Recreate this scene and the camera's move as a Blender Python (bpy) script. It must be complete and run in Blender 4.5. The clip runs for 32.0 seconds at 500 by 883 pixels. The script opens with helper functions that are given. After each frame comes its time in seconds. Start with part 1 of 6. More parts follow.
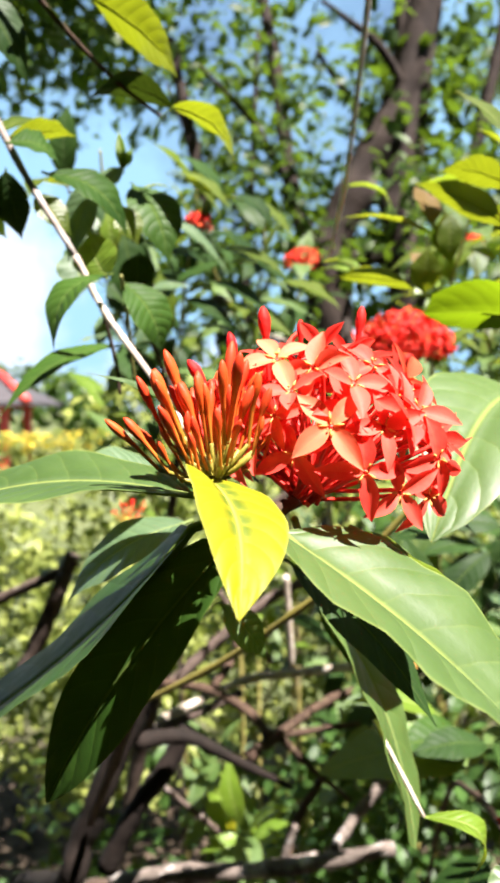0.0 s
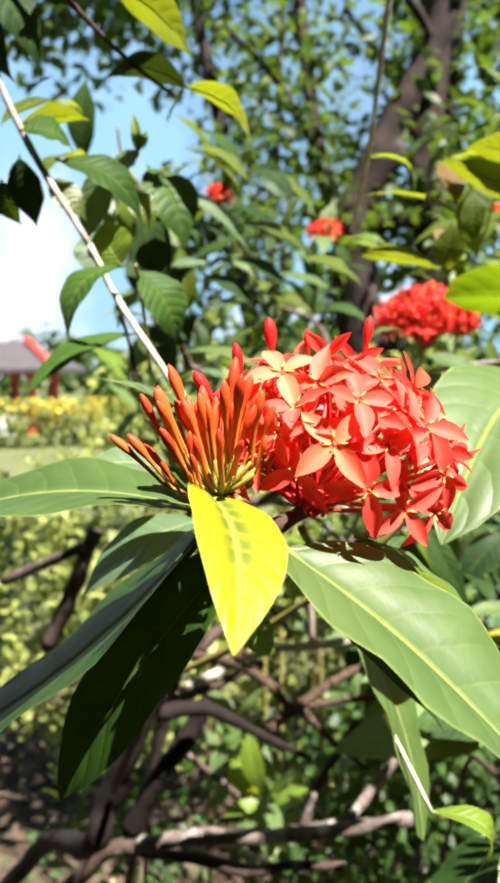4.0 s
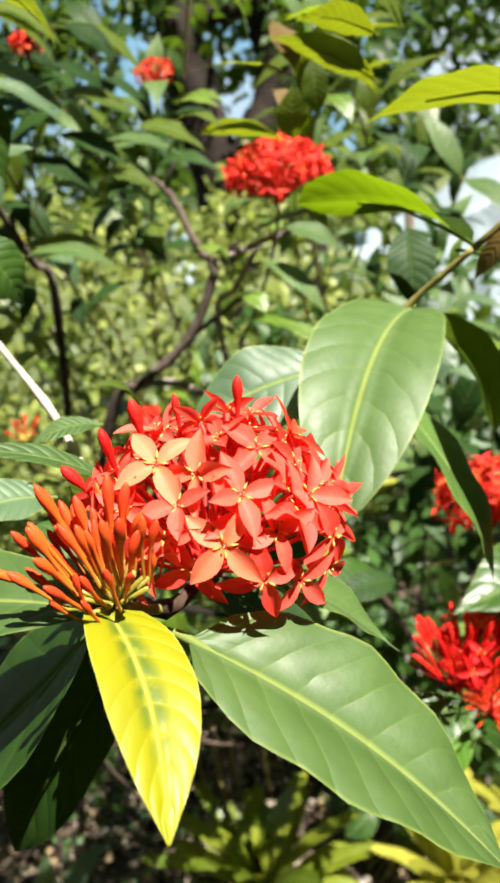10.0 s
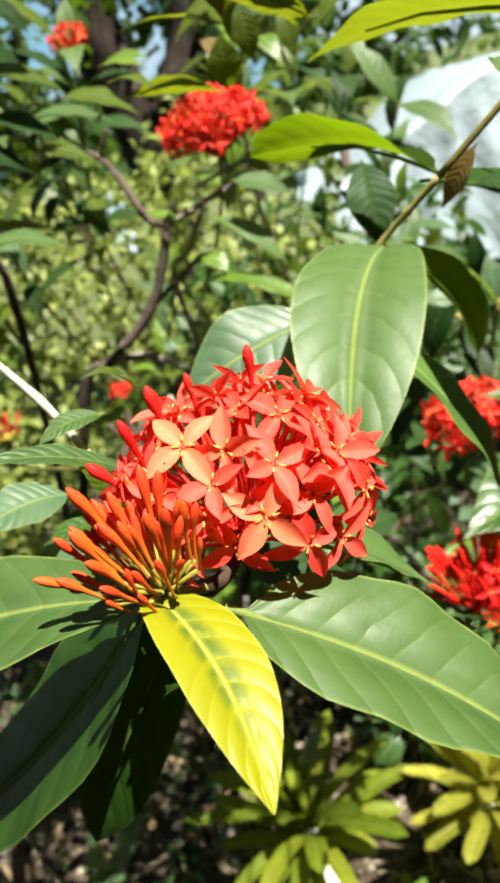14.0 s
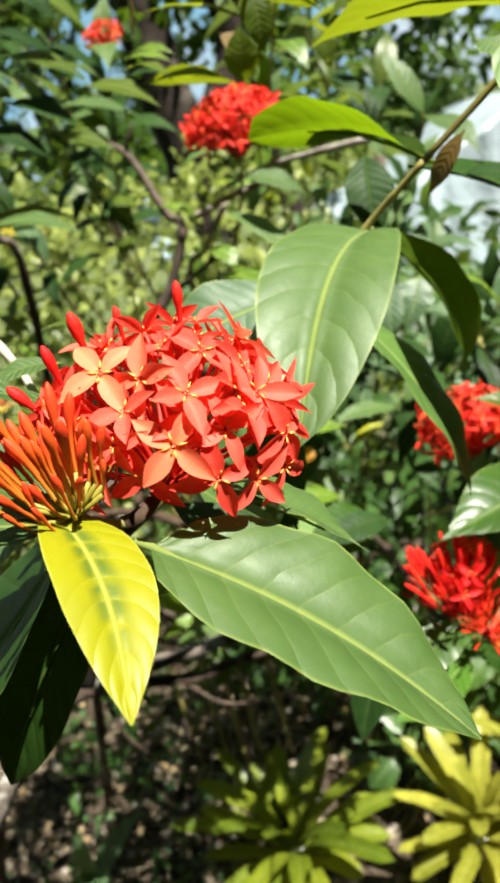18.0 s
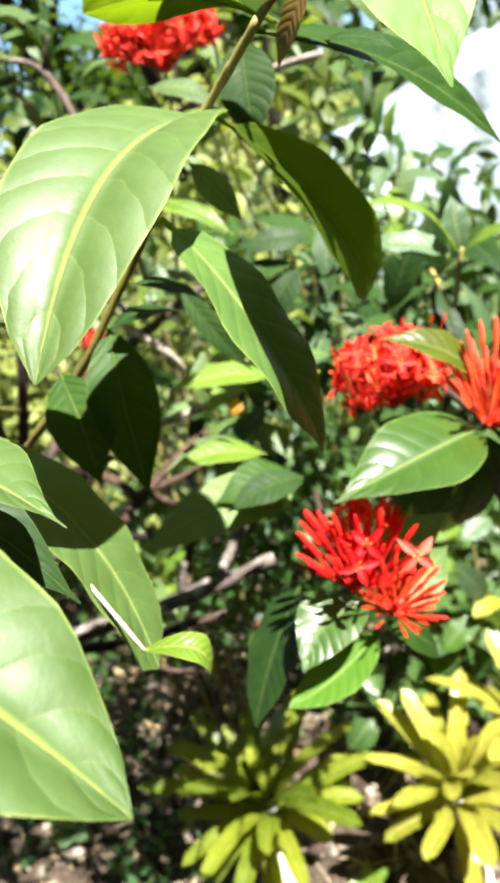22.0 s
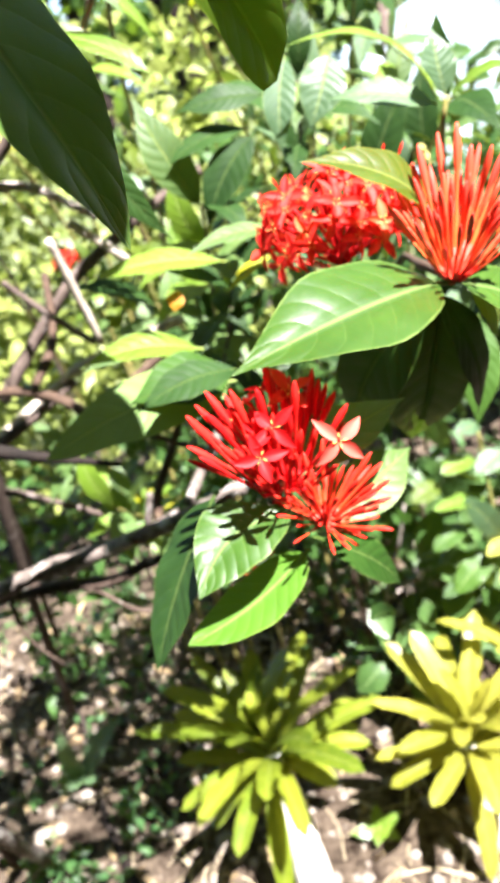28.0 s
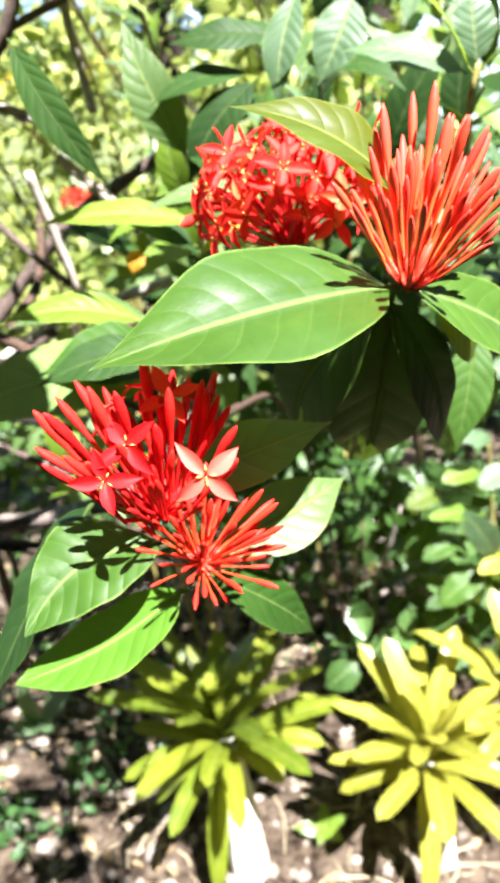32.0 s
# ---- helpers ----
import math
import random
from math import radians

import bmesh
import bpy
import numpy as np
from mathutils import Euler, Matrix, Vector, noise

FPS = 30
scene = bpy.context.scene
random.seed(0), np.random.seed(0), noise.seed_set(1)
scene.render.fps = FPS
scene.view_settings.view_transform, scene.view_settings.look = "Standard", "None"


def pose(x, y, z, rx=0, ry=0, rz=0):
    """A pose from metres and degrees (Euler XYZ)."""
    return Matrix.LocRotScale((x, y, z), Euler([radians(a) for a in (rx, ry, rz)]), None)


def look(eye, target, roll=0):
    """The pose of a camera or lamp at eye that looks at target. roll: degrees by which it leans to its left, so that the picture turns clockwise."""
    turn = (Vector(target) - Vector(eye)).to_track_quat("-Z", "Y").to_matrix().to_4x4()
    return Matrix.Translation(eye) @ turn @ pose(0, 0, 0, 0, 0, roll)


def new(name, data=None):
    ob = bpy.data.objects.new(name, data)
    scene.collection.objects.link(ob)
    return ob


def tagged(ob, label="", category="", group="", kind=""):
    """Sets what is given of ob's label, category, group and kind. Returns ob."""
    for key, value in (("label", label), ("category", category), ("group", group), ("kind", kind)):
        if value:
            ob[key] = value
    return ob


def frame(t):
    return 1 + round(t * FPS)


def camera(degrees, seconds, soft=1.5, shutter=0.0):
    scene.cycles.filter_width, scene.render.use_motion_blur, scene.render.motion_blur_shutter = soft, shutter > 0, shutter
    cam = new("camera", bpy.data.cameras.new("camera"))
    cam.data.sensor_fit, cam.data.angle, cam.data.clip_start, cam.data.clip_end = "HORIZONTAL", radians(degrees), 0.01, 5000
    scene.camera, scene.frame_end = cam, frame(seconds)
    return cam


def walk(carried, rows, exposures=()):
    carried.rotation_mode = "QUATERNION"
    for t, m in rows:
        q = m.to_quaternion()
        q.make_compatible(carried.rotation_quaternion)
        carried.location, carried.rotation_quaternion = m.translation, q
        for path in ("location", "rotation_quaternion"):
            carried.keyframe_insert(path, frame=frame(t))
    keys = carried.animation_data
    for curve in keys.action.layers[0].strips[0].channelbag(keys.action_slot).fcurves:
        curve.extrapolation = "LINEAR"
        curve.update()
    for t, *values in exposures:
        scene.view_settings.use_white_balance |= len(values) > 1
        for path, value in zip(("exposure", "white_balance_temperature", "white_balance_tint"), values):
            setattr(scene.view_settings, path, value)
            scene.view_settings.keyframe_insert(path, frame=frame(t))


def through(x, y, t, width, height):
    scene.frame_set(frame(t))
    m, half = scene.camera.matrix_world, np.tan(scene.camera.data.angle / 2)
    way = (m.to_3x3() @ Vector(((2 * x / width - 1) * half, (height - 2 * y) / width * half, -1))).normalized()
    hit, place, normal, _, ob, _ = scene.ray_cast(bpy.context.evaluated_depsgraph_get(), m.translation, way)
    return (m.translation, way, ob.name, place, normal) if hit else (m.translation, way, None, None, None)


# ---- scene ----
cam = camera(38.3, 32.0, soft=3.0)
# a small phone lens, set close
cam.data.dof.use_dof = True
cam.data.dof.focus_distance, cam.data.dof.aperture_fstop = 0.20, 26.0
PATH = [
    (0, (0.04550, 0.03096, 1.79727), (0.03238, 2.02896, 1.70876), -0.72),
    (0.5, (0.04686, 0.03217, 1.79734), (0.03095, 2.03029, 1.71204), -0.00),
    (1, (0.04851, 0.02992, 1.79723), (0.03363, 2.02804, 1.71191), 0.53),
    (1.5, (0.04952, 0.02864, 1.79597), (0.02454, 2.02665, 1.71021), 0.41),
    (2, (0.04765, 0.02793, 1.79417), (0.01998, 2.02579, 1.70600), 0.24),
    (2.5, (0.04530, 0.02833, 1.79475), (0.01702, 2.02619, 1.70679), -0.03),
    (3, (0.04472, 0.03128, 1.79861), (0.00387, 2.02774, 1.68692), -0.10),
    (3.5, (0.04682, 0.03158, 1.80460), (-0.02005, 2.02520, 1.65972), -0.84),
    (5.5, (0.07187, 0.03521, 1.83003), (-0.08638, 2.00511, 1.52269), 0.99),
    (6, (0.07800, 0.03404, 1.83457), (-0.07584, 2.00004, 1.50110), 1.97),
    (6.5, (0.07998, 0.03272, 1.83503), (-0.07991, 1.99772, 1.49856), 2.78),
    (7, (0.07996, 0.03108, 1.83516), (-0.09183, 1.99286, 1.48599), 2.12),
    (7.5, (0.07562, 0.03626, 1.83922), (-0.04574, 1.99668, 1.46237), 0.35),
    (8, (0.06786, 0.04221, 1.84997), (0.04460, 1.99123, 1.40188), -1.19),
    (8.5, (0.06136, 0.04647, 1.86138), (0.12856, 1.97397, 1.33201), -2.86),
    (9, (0.05601, 0.05049, 1.86966), (0.19381, 1.95529, 1.27576), -3.10),
    (9.5, (0.05642, 0.05306, 1.87526), (0.22059, 1.93995, 1.23285), -5.64),
    (10, (0.05824, 0.05521, 1.88095), (0.26073, 1.92070, 1.18888), -8.49),
    (10.5, (0.05563, 0.05621, 1.88554), (0.28560, 1.90575, 1.16007), -12.31),
    (11, (0.04965, 0.05845, 1.89012), (0.32493, 1.88517, 1.12376), -15.41),
    (11.5, (0.04498, 0.06004, 1.89474), (0.35262, 1.86762, 1.09598), -17.62),
    (12, (0.04237, 0.06099, 1.89569), (0.34852, 1.85986, 1.07696), -18.82),
    (12.5, (0.04073, 0.05739, 1.89623), (0.33504, 1.86139, 1.08445), -19.43),
    (13, (0.04286, 0.05901, 1.89186), (0.31971, 1.86580, 1.08014), -19.11),
    (13.5, (0.04386, 0.06053, 1.88811), (0.30175, 1.86746, 1.07050), -18.23),
    (14, (0.04537, 0.06024, 1.88668), (0.29414, 1.86875, 1.06972), -17.12),
    (14.5, (0.04997, 0.06289, 1.88280), (0.29382, 1.87282, 1.06751), -16.17),
    (16.5, (0.04627, 0.04770, 1.87396), (0.26539, 1.88722, 1.12021), -14.13),
    (17, (0.04976, 0.04345, 1.87050), (0.24618, 1.88987, 1.12743), -14.59),
    (17.5, (0.05819, 0.04465, 1.86239), (0.23720, 1.89268, 1.11893), -14.58),
    (18, (0.06673, 0.04684, 1.85946), (0.26137, 1.88798, 1.10293), -13.75),
    (18.5, (0.07779, 0.04880, 1.85922), (0.28027, 1.88860, 1.10151), -13.25),
    (19, (0.09060, 0.05301, 1.85598), (0.28177, 1.89111, 1.09121), -13.02),
    (19.5, (0.10263, 0.05687, 1.85026), (0.29472, 1.89731, 1.09140), -12.35),
    (20, (0.11082, 0.06015, 1.84176), (0.29466, 1.89853, 1.07587), -12.06),
    (20.5, (0.12180, 0.06532, 1.83575), (0.29559, 1.90084, 1.06073), -12.20),
    (21, (0.13333, 0.07445, 1.82815), (0.31287, 1.90182, 1.03538), -12.94),
    (21.5, (0.14649, 0.08315, 1.81810), (0.30744, 1.90044, 0.99862), -13.49),
    (22, (0.15328, 0.09420, 1.80775), (0.29220, 1.89723, 0.95347), -14.41),
    (22.5, (0.15513, 0.09724, 1.80254), (0.29183, 1.89227, 0.93123), -14.69),
    (23, (0.15789, 0.10583, 1.79307), (0.28749, 1.89757, 0.91396), -14.93),
    (23.5, (0.16379, 0.10657, 1.78748), (0.28497, 1.90408, 0.91898), -15.48),
    (24, (0.16926, 0.11090, 1.77887), (0.29648, 1.90682, 0.90796), -16.12),
    (24.5, (0.17437, 0.11886, 1.76852), (0.30993, 1.90503, 0.87902), -16.52),
    (25, (0.17826, 0.12721, 1.75994), (0.32426, 1.90365, 0.85277), -16.93),
    (25.5, (0.18355, 0.13325, 1.75070), (0.32463, 1.90659, 0.83671), -17.40),
    (27.5, (0.20897, 0.15385, 1.71691), (0.26175, 1.91232, 0.76560), -17.77),
    (28, (0.21475, 0.15963, 1.70939), (0.23765, 1.91845, 0.75754), -17.03),
    (28.5, (0.22384, 0.16743, 1.70195), (0.21182, 1.92608, 0.74958), -15.95),
    (29, (0.23167, 0.17800, 1.69719), (0.21716, 1.92897, 0.73081), -15.61),
    (29.5, (0.24235, 0.18725, 1.69396), (0.22786, 1.93329, 0.71869), -15.13),
    (30, (0.25018, 0.19408, 1.69143), (0.22932, 1.93405, 0.70549), -14.87),
    (30.5, (0.25655, 0.20042, 1.68856), (0.22167, 1.93977, 0.70191), -13.87),
    (31, (0.26360, 0.20885, 1.68557), (0.22543, 1.94242, 0.68894), -12.86),
    (31.5, (0.27035, 0.21551, 1.68420), (0.22182, 1.94662, 0.68375), -11.60),
    (32, (0.27730, 0.22375, 1.68179), (0.20871, 1.94515, 0.66587), -9.97),
]
walk(cam, [(t, look(eye, target, roll)) for t, eye, target, roll in PATH],
     [(0, 2.38, 6400, 18), (7, 2.10, 6500, 14), (12, 1.82, 6500, 7), (19, 1.78, 6500, 5), (21, 2.20, 6350, 10), (23, 2.66, 6250, 13), (25, 2.80, 6200, 13), (28, 3.06, 6000, 17), (32, 3.00, 5950, 16)])

# ---- light ----
SUN_EL, SUN_AZ = 62.0, 41.0      # height, and turn from behind the camera to its right
world = bpy.data.worlds.new("world")
scene.world = world
world.use_nodes = True
wn = world.node_tree
sky = wn.nodes.new("ShaderNodeTexSky")
sky.sky_type, sky.sun_disc = "NISHITA", False
sun_dir = Vector((math.cos(radians(SUN_EL)) * math.sin(radians(SUN_AZ)), -math.cos(radians(SUN_EL)) * math.cos(radians(SUN_AZ)), math.sin(radians(SUN_EL))))
sky.sun_elevation, sky.sun_rotation = radians(SUN_EL), math.atan2(sun_dir.x, sun_dir.y)
sky.air_density, sky.dust_density = 0.7, 0.2
wn.nodes["Background"].inputs["Strength"].default_value = 0.035
sun = new("sun", bpy.data.lights.new("sun", "SUN"))
sun.data.energy, sun.data.angle, sun.data.color = 5.0, radians(0.55), (1.0, 0.95, 0.86)
sun.matrix_world = look(sun_dir * 30, (0, 0, 0))


# ---- materials ----
def nodes_of(name, rough=0.5, spec=0.5):
    m = bpy.data.materials.new(name)
    m.use_nodes = True
    b = m.node_tree.nodes["Principled BSDF"]
    b.inputs["Roughness"].default_value = rough
    b.inputs["Specular IOR Level"].default_value = spec
    return m, m.node_tree, b


def op(tree, what, a, b=None, clamp=False):
    n = tree.nodes.new("ShaderNodeMath")
    n.operation, n.use_clamp = what, clamp
    for slot, v in ((0, a), (1, b)):
        if v is None:
            continue
        if isinstance(v, (int, float)):
            n.inputs[slot].default_value = v
        else:
            tree.links.new(v, n.inputs[slot])
    return n.outputs[0]


def mix(tree, fac, a, b):
    n = tree.nodes.new("ShaderNodeMix")
    n.data_type = "RGBA"
    for slot, v in ((0, fac), (6, a), (7, b)):
        if isinstance(v, (int, float)):
            n.inputs[slot].default_value = v
        elif isinstance(v, tuple):
            n.inputs[slot].default_value = (*v, 1)
        else:
            tree.links.new(v, n.inputs[slot])
    return n.outputs[2]


def ramp(tree, fac, low, high):
    n = tree.nodes.new("ShaderNodeMapRange")
    n.inputs[1].default_value, n.inputs[2].default_value = low, high
    tree.links.new(fac, n.inputs[0])
    return n.outputs[0]


def noise_of(tree, scale, detail=3, coord="Object", rough=0.6):
    c = tree.nodes.new("ShaderNodeTexCoord")
    n = tree.nodes.new("ShaderNodeTexNoise")
    n.inputs["Scale"].default_value, n.inputs["Detail"].default_value, n.inputs["Roughness"].default_value = scale, detail, rough
    tree.links.new(c.outputs[coord], n.inputs["Vector"])
    return n.outputs["Fac"]


# fair-weather clouds, thicker towards the horizon
up = wn.nodes.new("ShaderNodeSeparateXYZ")
wn.links.new(wn.nodes.new("ShaderNodeTexCoord").outputs["Generated"], up.inputs[0])
puff = op(wn, "ADD", noise_of(wn, 2.6, 6, "Generated"), op(wn, "MULTIPLY", op(wn, "SUBTRACT", 0.42, up.outputs[2]), 0.60))
wn.links.new(mix(wn, ramp(wn, puff, 0.36, 0.60), sky.outputs["Color"], mix(wn, ramp(wn, puff, 0.66, 0.86), (2.7, 5.0, 6.7), (7.4, 8.1, 8.8))), wn.nodes["Background"].inputs["Color"])


def bump(tree, b, height, strength=0.3, distance=0.001):
    n = tree.nodes.new("ShaderNodeBump")
    n.inputs["Strength"].default_value, n.inputs["Distance"].default_value = strength, distance
    tree.links.new(height, n.inputs["Height"])
    tree.links.new(n.outputs[0], b.inputs["Normal"])
    return n.outputs[0]


def random_of(tree, island=False):
    if island:
        return tree.nodes.new("ShaderNodeNewGeometry").outputs["Random Per Island"]
    return tree.nodes.new("ShaderNodeObjectInfo").outputs["Random"]


def leaf_material(name, dark, light, rib, rough=0.32, through=0.35, glow=(0.30, 0.42, 0.03), island=False, veins=9.0, spots=0.35, flecks=0.0, spec=0.42, quilted=0.36):
    """Waxy leaf: midrib and side veins from the leaf's own coordinates, quilted relief, light passing through."""
    m, t, b = nodes_of(name, rough, spec)
    uv = t.nodes.new("ShaderNodeUVMap")
    xyz = t.nodes.new("ShaderNodeSeparateXYZ")
    t.links.new(uv.outputs[0], xyz.inputs[0])
    u = op(t, "ABSOLUTE", op(t, "SUBTRACT", op(t, "MULTIPLY", xyz.outputs[0], 2.0), 1.0))
    v = xyz.outputs[1]
    # side veins sweep forward and curve along the edge
    lean = op(t, "MULTIPLY", op(t, "POWER", u, 1.3), 0.17)
    wobble = op(t, "MULTIPLY", noise_of(t, 40.0, 2), 0.05)
    phase = op(t, "FRACT", op(t, "MULTIPLY", op(t, "ADD", op(t, "SUBTRACT", v, lean), wobble), veins))
    tri = op(t, "ABSOLUTE", op(t, "SUBTRACT", op(t, "MULTIPLY", phase, 2.0), 1.0))     # 1 on a vein, 0 between
    vein = op(t, "MULTIPLY", ramp(t, tri, 0.86, 1.0), ramp(t, u, 1.0, 0.55))
    mid = ramp(t, u, 0.060, 0.015)
    blotch = noise_of(t, 55.0, 4)
    rnd = random_of(t, island)
    base = mix(t, ramp(t, op(t, "ADD", op(t, "MULTIPLY", blotch, 0.9), op(t, "MULTIPLY", rnd, 0.55)), 0.35, 1.05), dark, light)
    speck = ramp(t, noise_of(t, 420.0, 2), 0.70, 0.80)
    base = mix(t, op(t, "MULTIPLY", speck, spots), base, (0.16, 0.13, 0.04))
    scorch = op(t, "MULTIPLY", ramp(t, u, 0.945, 0.99), op(t, "ADD", 0.55, op(t, "MULTIPLY", ramp(t, noise_of(t, 90.0, 2), 0.45, 0.6), 0.45)))
    base = mix(t, op(t, "MULTIPLY", scorch, 0.60), base, rib)
    if flecks:
        beside = op(t, "MULTIPLY", op(t, "MULTIPLY", ramp(t, u, 0.42, 0.16), ramp(t, u, 0.02, 0.10)), op(t, "MULTIPLY", ramp(t, v, 0.02, 0.15), ramp(t, v, 0.85, 0.55)))
        patch = op(t, "MULTIPLY", beside, ramp(t, op(t, "ADD", op(t, "MULTIPLY", tri, -0.35), noise_of(t, 180.0, 3)), 0.08, 0.36))
        base = mix(t, op(t, "MULTIPLY", patch, flecks), base, (0.085, 0.135, 0.012))
    base = mix(t, op(t, "MULTIPLY", vein, 0.09), base, rib)
    base = mix(t, op(t, "MULTIPLY", mid, 0.58), base, rib)
    t.links.new(base, b.inputs["Base Color"])
    r = op(t, "ADD", op(t, "MULTIPLY", noise_of(t, 130.0, 3), 0.28), op(t, "ADD", op(t, "MULTIPLY", ramp(t, u, 0.16, 0.04), 0.35), rough - 0.12))
    t.links.new(r, b.inputs["Roughness"])
    quilt = op(t, "SUBTRACT", op(t, "MULTIPLY", op(t, "SUBTRACT", 1.0, op(t, "POWER", tri, 2.0)), 0.75), op(t, "MULTIPLY", mid, 0.8))
    quilt = op(t, "ADD", quilt, op(t, "MULTIPLY", noise_of(t, 300.0, 2), 0.22))
    nrm = bump(t, b, quilt, quilted, 0.0009)
    tr = t.nodes.new("ShaderNodeBsdfTranslucent")
    t.links.new(mix(t, 0.55, base, glow), tr.inputs["Color"])
    t.links.new(nrm, tr.inputs["Normal"])
    ms = t.nodes.new("ShaderNodeMixShader")
    ms.inputs[0].default_value = through
    t.links.new(b.outputs[0], ms.inputs[1])
    t.links.new(tr.outputs[0], ms.inputs[2])
    t.links.new(ms.outputs[0], t.nodes["Material Output"].inputs["Surface"])
    return m


RIB = (0.25, 0.30, 0.06)
leaf_green = leaf_material("leaf_green", (0.036, 0.078, 0.013), (0.074, 0.134, 0.028), RIB, 0.52, spec=0.62, quilted=0.5)
leaf_gloss = leaf_material("leaf_gloss", (0.020, 0.054, 0.006), (0.044, 0.094, 0.012), (0.16, 0.22, 0.05), 0.34, 0.26, (0.24, 0.36, 0.02), spec=0.38, quilted=0.40)
leaf_fresh = leaf_material("leaf_fresh", (0.036, 0.110, 0.008), (0.072, 0.170, 0.014), (0.26, 0.36, 0.06), 0.40, 0.45, (0.20, 0.42, 0.008))
# lightened leaf green, so leaves in cast shadow still come out green
leaf_lifted = leaf_material("leaf_lifted", (0.052, 0.106, 0.020), (0.104, 0.176, 0.040), (0.22, 0.27, 0.07), 0.46, 0.26, (0.26, 0.34, 0.01), spec=0.25, quilted=0.5)
# darker copy of the leaf green: shade is put into the colour
leaf_shaded = leaf_material("leaf_shaded", (0.013, 0.036, 0.005), (0.034, 0.076, 0.011), (0.09, 0.13, 0.025), 0.48, 0.18, (0.15, 0.25, 0.008), spec=0.12, quilted=0.5)
# darkened copy of leaf_olive: the shade on two backlit leaves is in its colour
leaf_olive_shaded = leaf_material("leaf_olive_shaded", (0.018, 0.040, 0.003), (0.046, 0.078, 0.006), (0.14, 0.18, 0.02), 0.45, 0.52, (0.25, 0.39, 0.003), spec=0.12)
leaf_broad = leaf_material("leaf_broad", (0.032, 0.074, 0.010), (0.070, 0.126, 0.026), RIB, 0.53, 0.34, quilted=0.65, spec=0.66)
# darkest copy: deep shade under and among leaves is put into its colour
leaf_shaded_dark = leaf_material("leaf_shaded_dark", (0.007, 0.021, 0.004), (0.021, 0.050, 0.009), (0.06, 0.09, 0.02), 0.50, 0.14, (0.12, 0.19, 0.008), spec=0.14)
leaf_pale = leaf_material("leaf_pale", (0.044, 0.090, 0.040), (0.084, 0.142, 0.066), RIB, 0.42, spec=0.6, quilted=0.4)
leaf_olive = leaf_material("leaf_olive", (0.042, 0.074, 0.006), (0.088, 0.128, 0.011), (0.22, 0.25, 0.03), 0.40, 0.45, (0.36, 0.42, 0.006), spec=0.45)
leaf_lime = leaf_material("leaf_lime", (0.074, 0.145, 0.012), (0.140, 0.225, 0.022), (0.34, 0.40, 0.08), 0.34, 0.45, (0.36, 0.48, 0.01), spec=0.6)
leaf_yellow = leaf_material("leaf_yellow", (0.200, 0.205, 0.002), (0.275, 0.270, 0.004), (0.40, 0.40, 0.08), 0.46, 0.35, (0.40, 0.40, 0.004), spots=0.25, flecks=0.95)
leaf_brown = leaf_material("leaf_brown", (0.10, 0.062, 0.012), (0.18, 0.115, 0.022), (0.2, 0.14, 0.05), 0.55, 0.4, (0.30, 0.18, 0.015))
leaf_orange = leaf_material("leaf_orange", (0.38, 0.16, 0.012), (0.50, 0.26, 0.02), (0.5, 0.33, 0.07), 0.45, 0.4, (0.6, 0.28, 0.012))
# rosette tones are lowered a little in place of missing shade
strap_leaf = leaf_material("strap_leaf", (0.048, 0.094, 0.005), (0.190, 0.218, 0.016), (0.22, 0.25, 0.03), 0.36, 0.4, (0.32, 0.36, 0.008), veins=0.0, spots=0.5, spec=0.5)
strap_gold = leaf_material("strap_gold", (0.096, 0.114, 0.006), (0.350, 0.335, 0.044), (0.40, 0.38, 0.07), 0.36, 0.4, (0.46, 0.44, 0.02), veins=0.0, spots=0.5, spec=0.5)
# dark end of hedge_leaf stands in for shaded gaps between the leaves
hedge_leaf = leaf_material("hedge_leaf", (0.024, 0.048, 0.008), (0.310, 0.350, 0.085), (0.24, 0.28, 0.05), 0.40, 0.4, (0.32, 0.41, 0.055), island=True, veins=5.0, spec=0.30)
tree_leaf = leaf_material("tree_leaf", (0.008, 0.026, 0.005), (0.046, 0.086, 0.012), (0.10, 0.15, 0.03), 0.42, 0.36, (0.18, 0.30, 0.012), island=True, veins=5.0, spec=0.20)
round_leaf = leaf_material("round_leaf", (0.016, 0.044, 0.009), (0.058, 0.112, 0.027), (0.14, 0.21, 0.05), 0.36, 0.26, island=True, veins=6.0, spec=0.45)
bush_leaf = leaf_material("bush_leaf", (0.005, 0.020, 0.005), (0.040, 0.090, 0.018), (0.12, 0.18, 0.04), 0.38, 0.25, island=True, veins=8.0, spec=0.22)
yellow_bloom = leaf_material("yellow_bloom", (0.16, 0.15, 0.020), (0.58, 0.43, 0.02), (0.50, 0.42, 0.06), 0.6, 0.3, (0.8, 0.66, 0.03), island=True, veins=0.0)
weed_leaf = leaf_material("weed_leaf", (0.018, 0.060, 0.017), (0.054, 0.124, 0.034), (0.13, 0.21, 0.06), 0.40, 0.32, island=True, veins=6.0, spec=0.4)


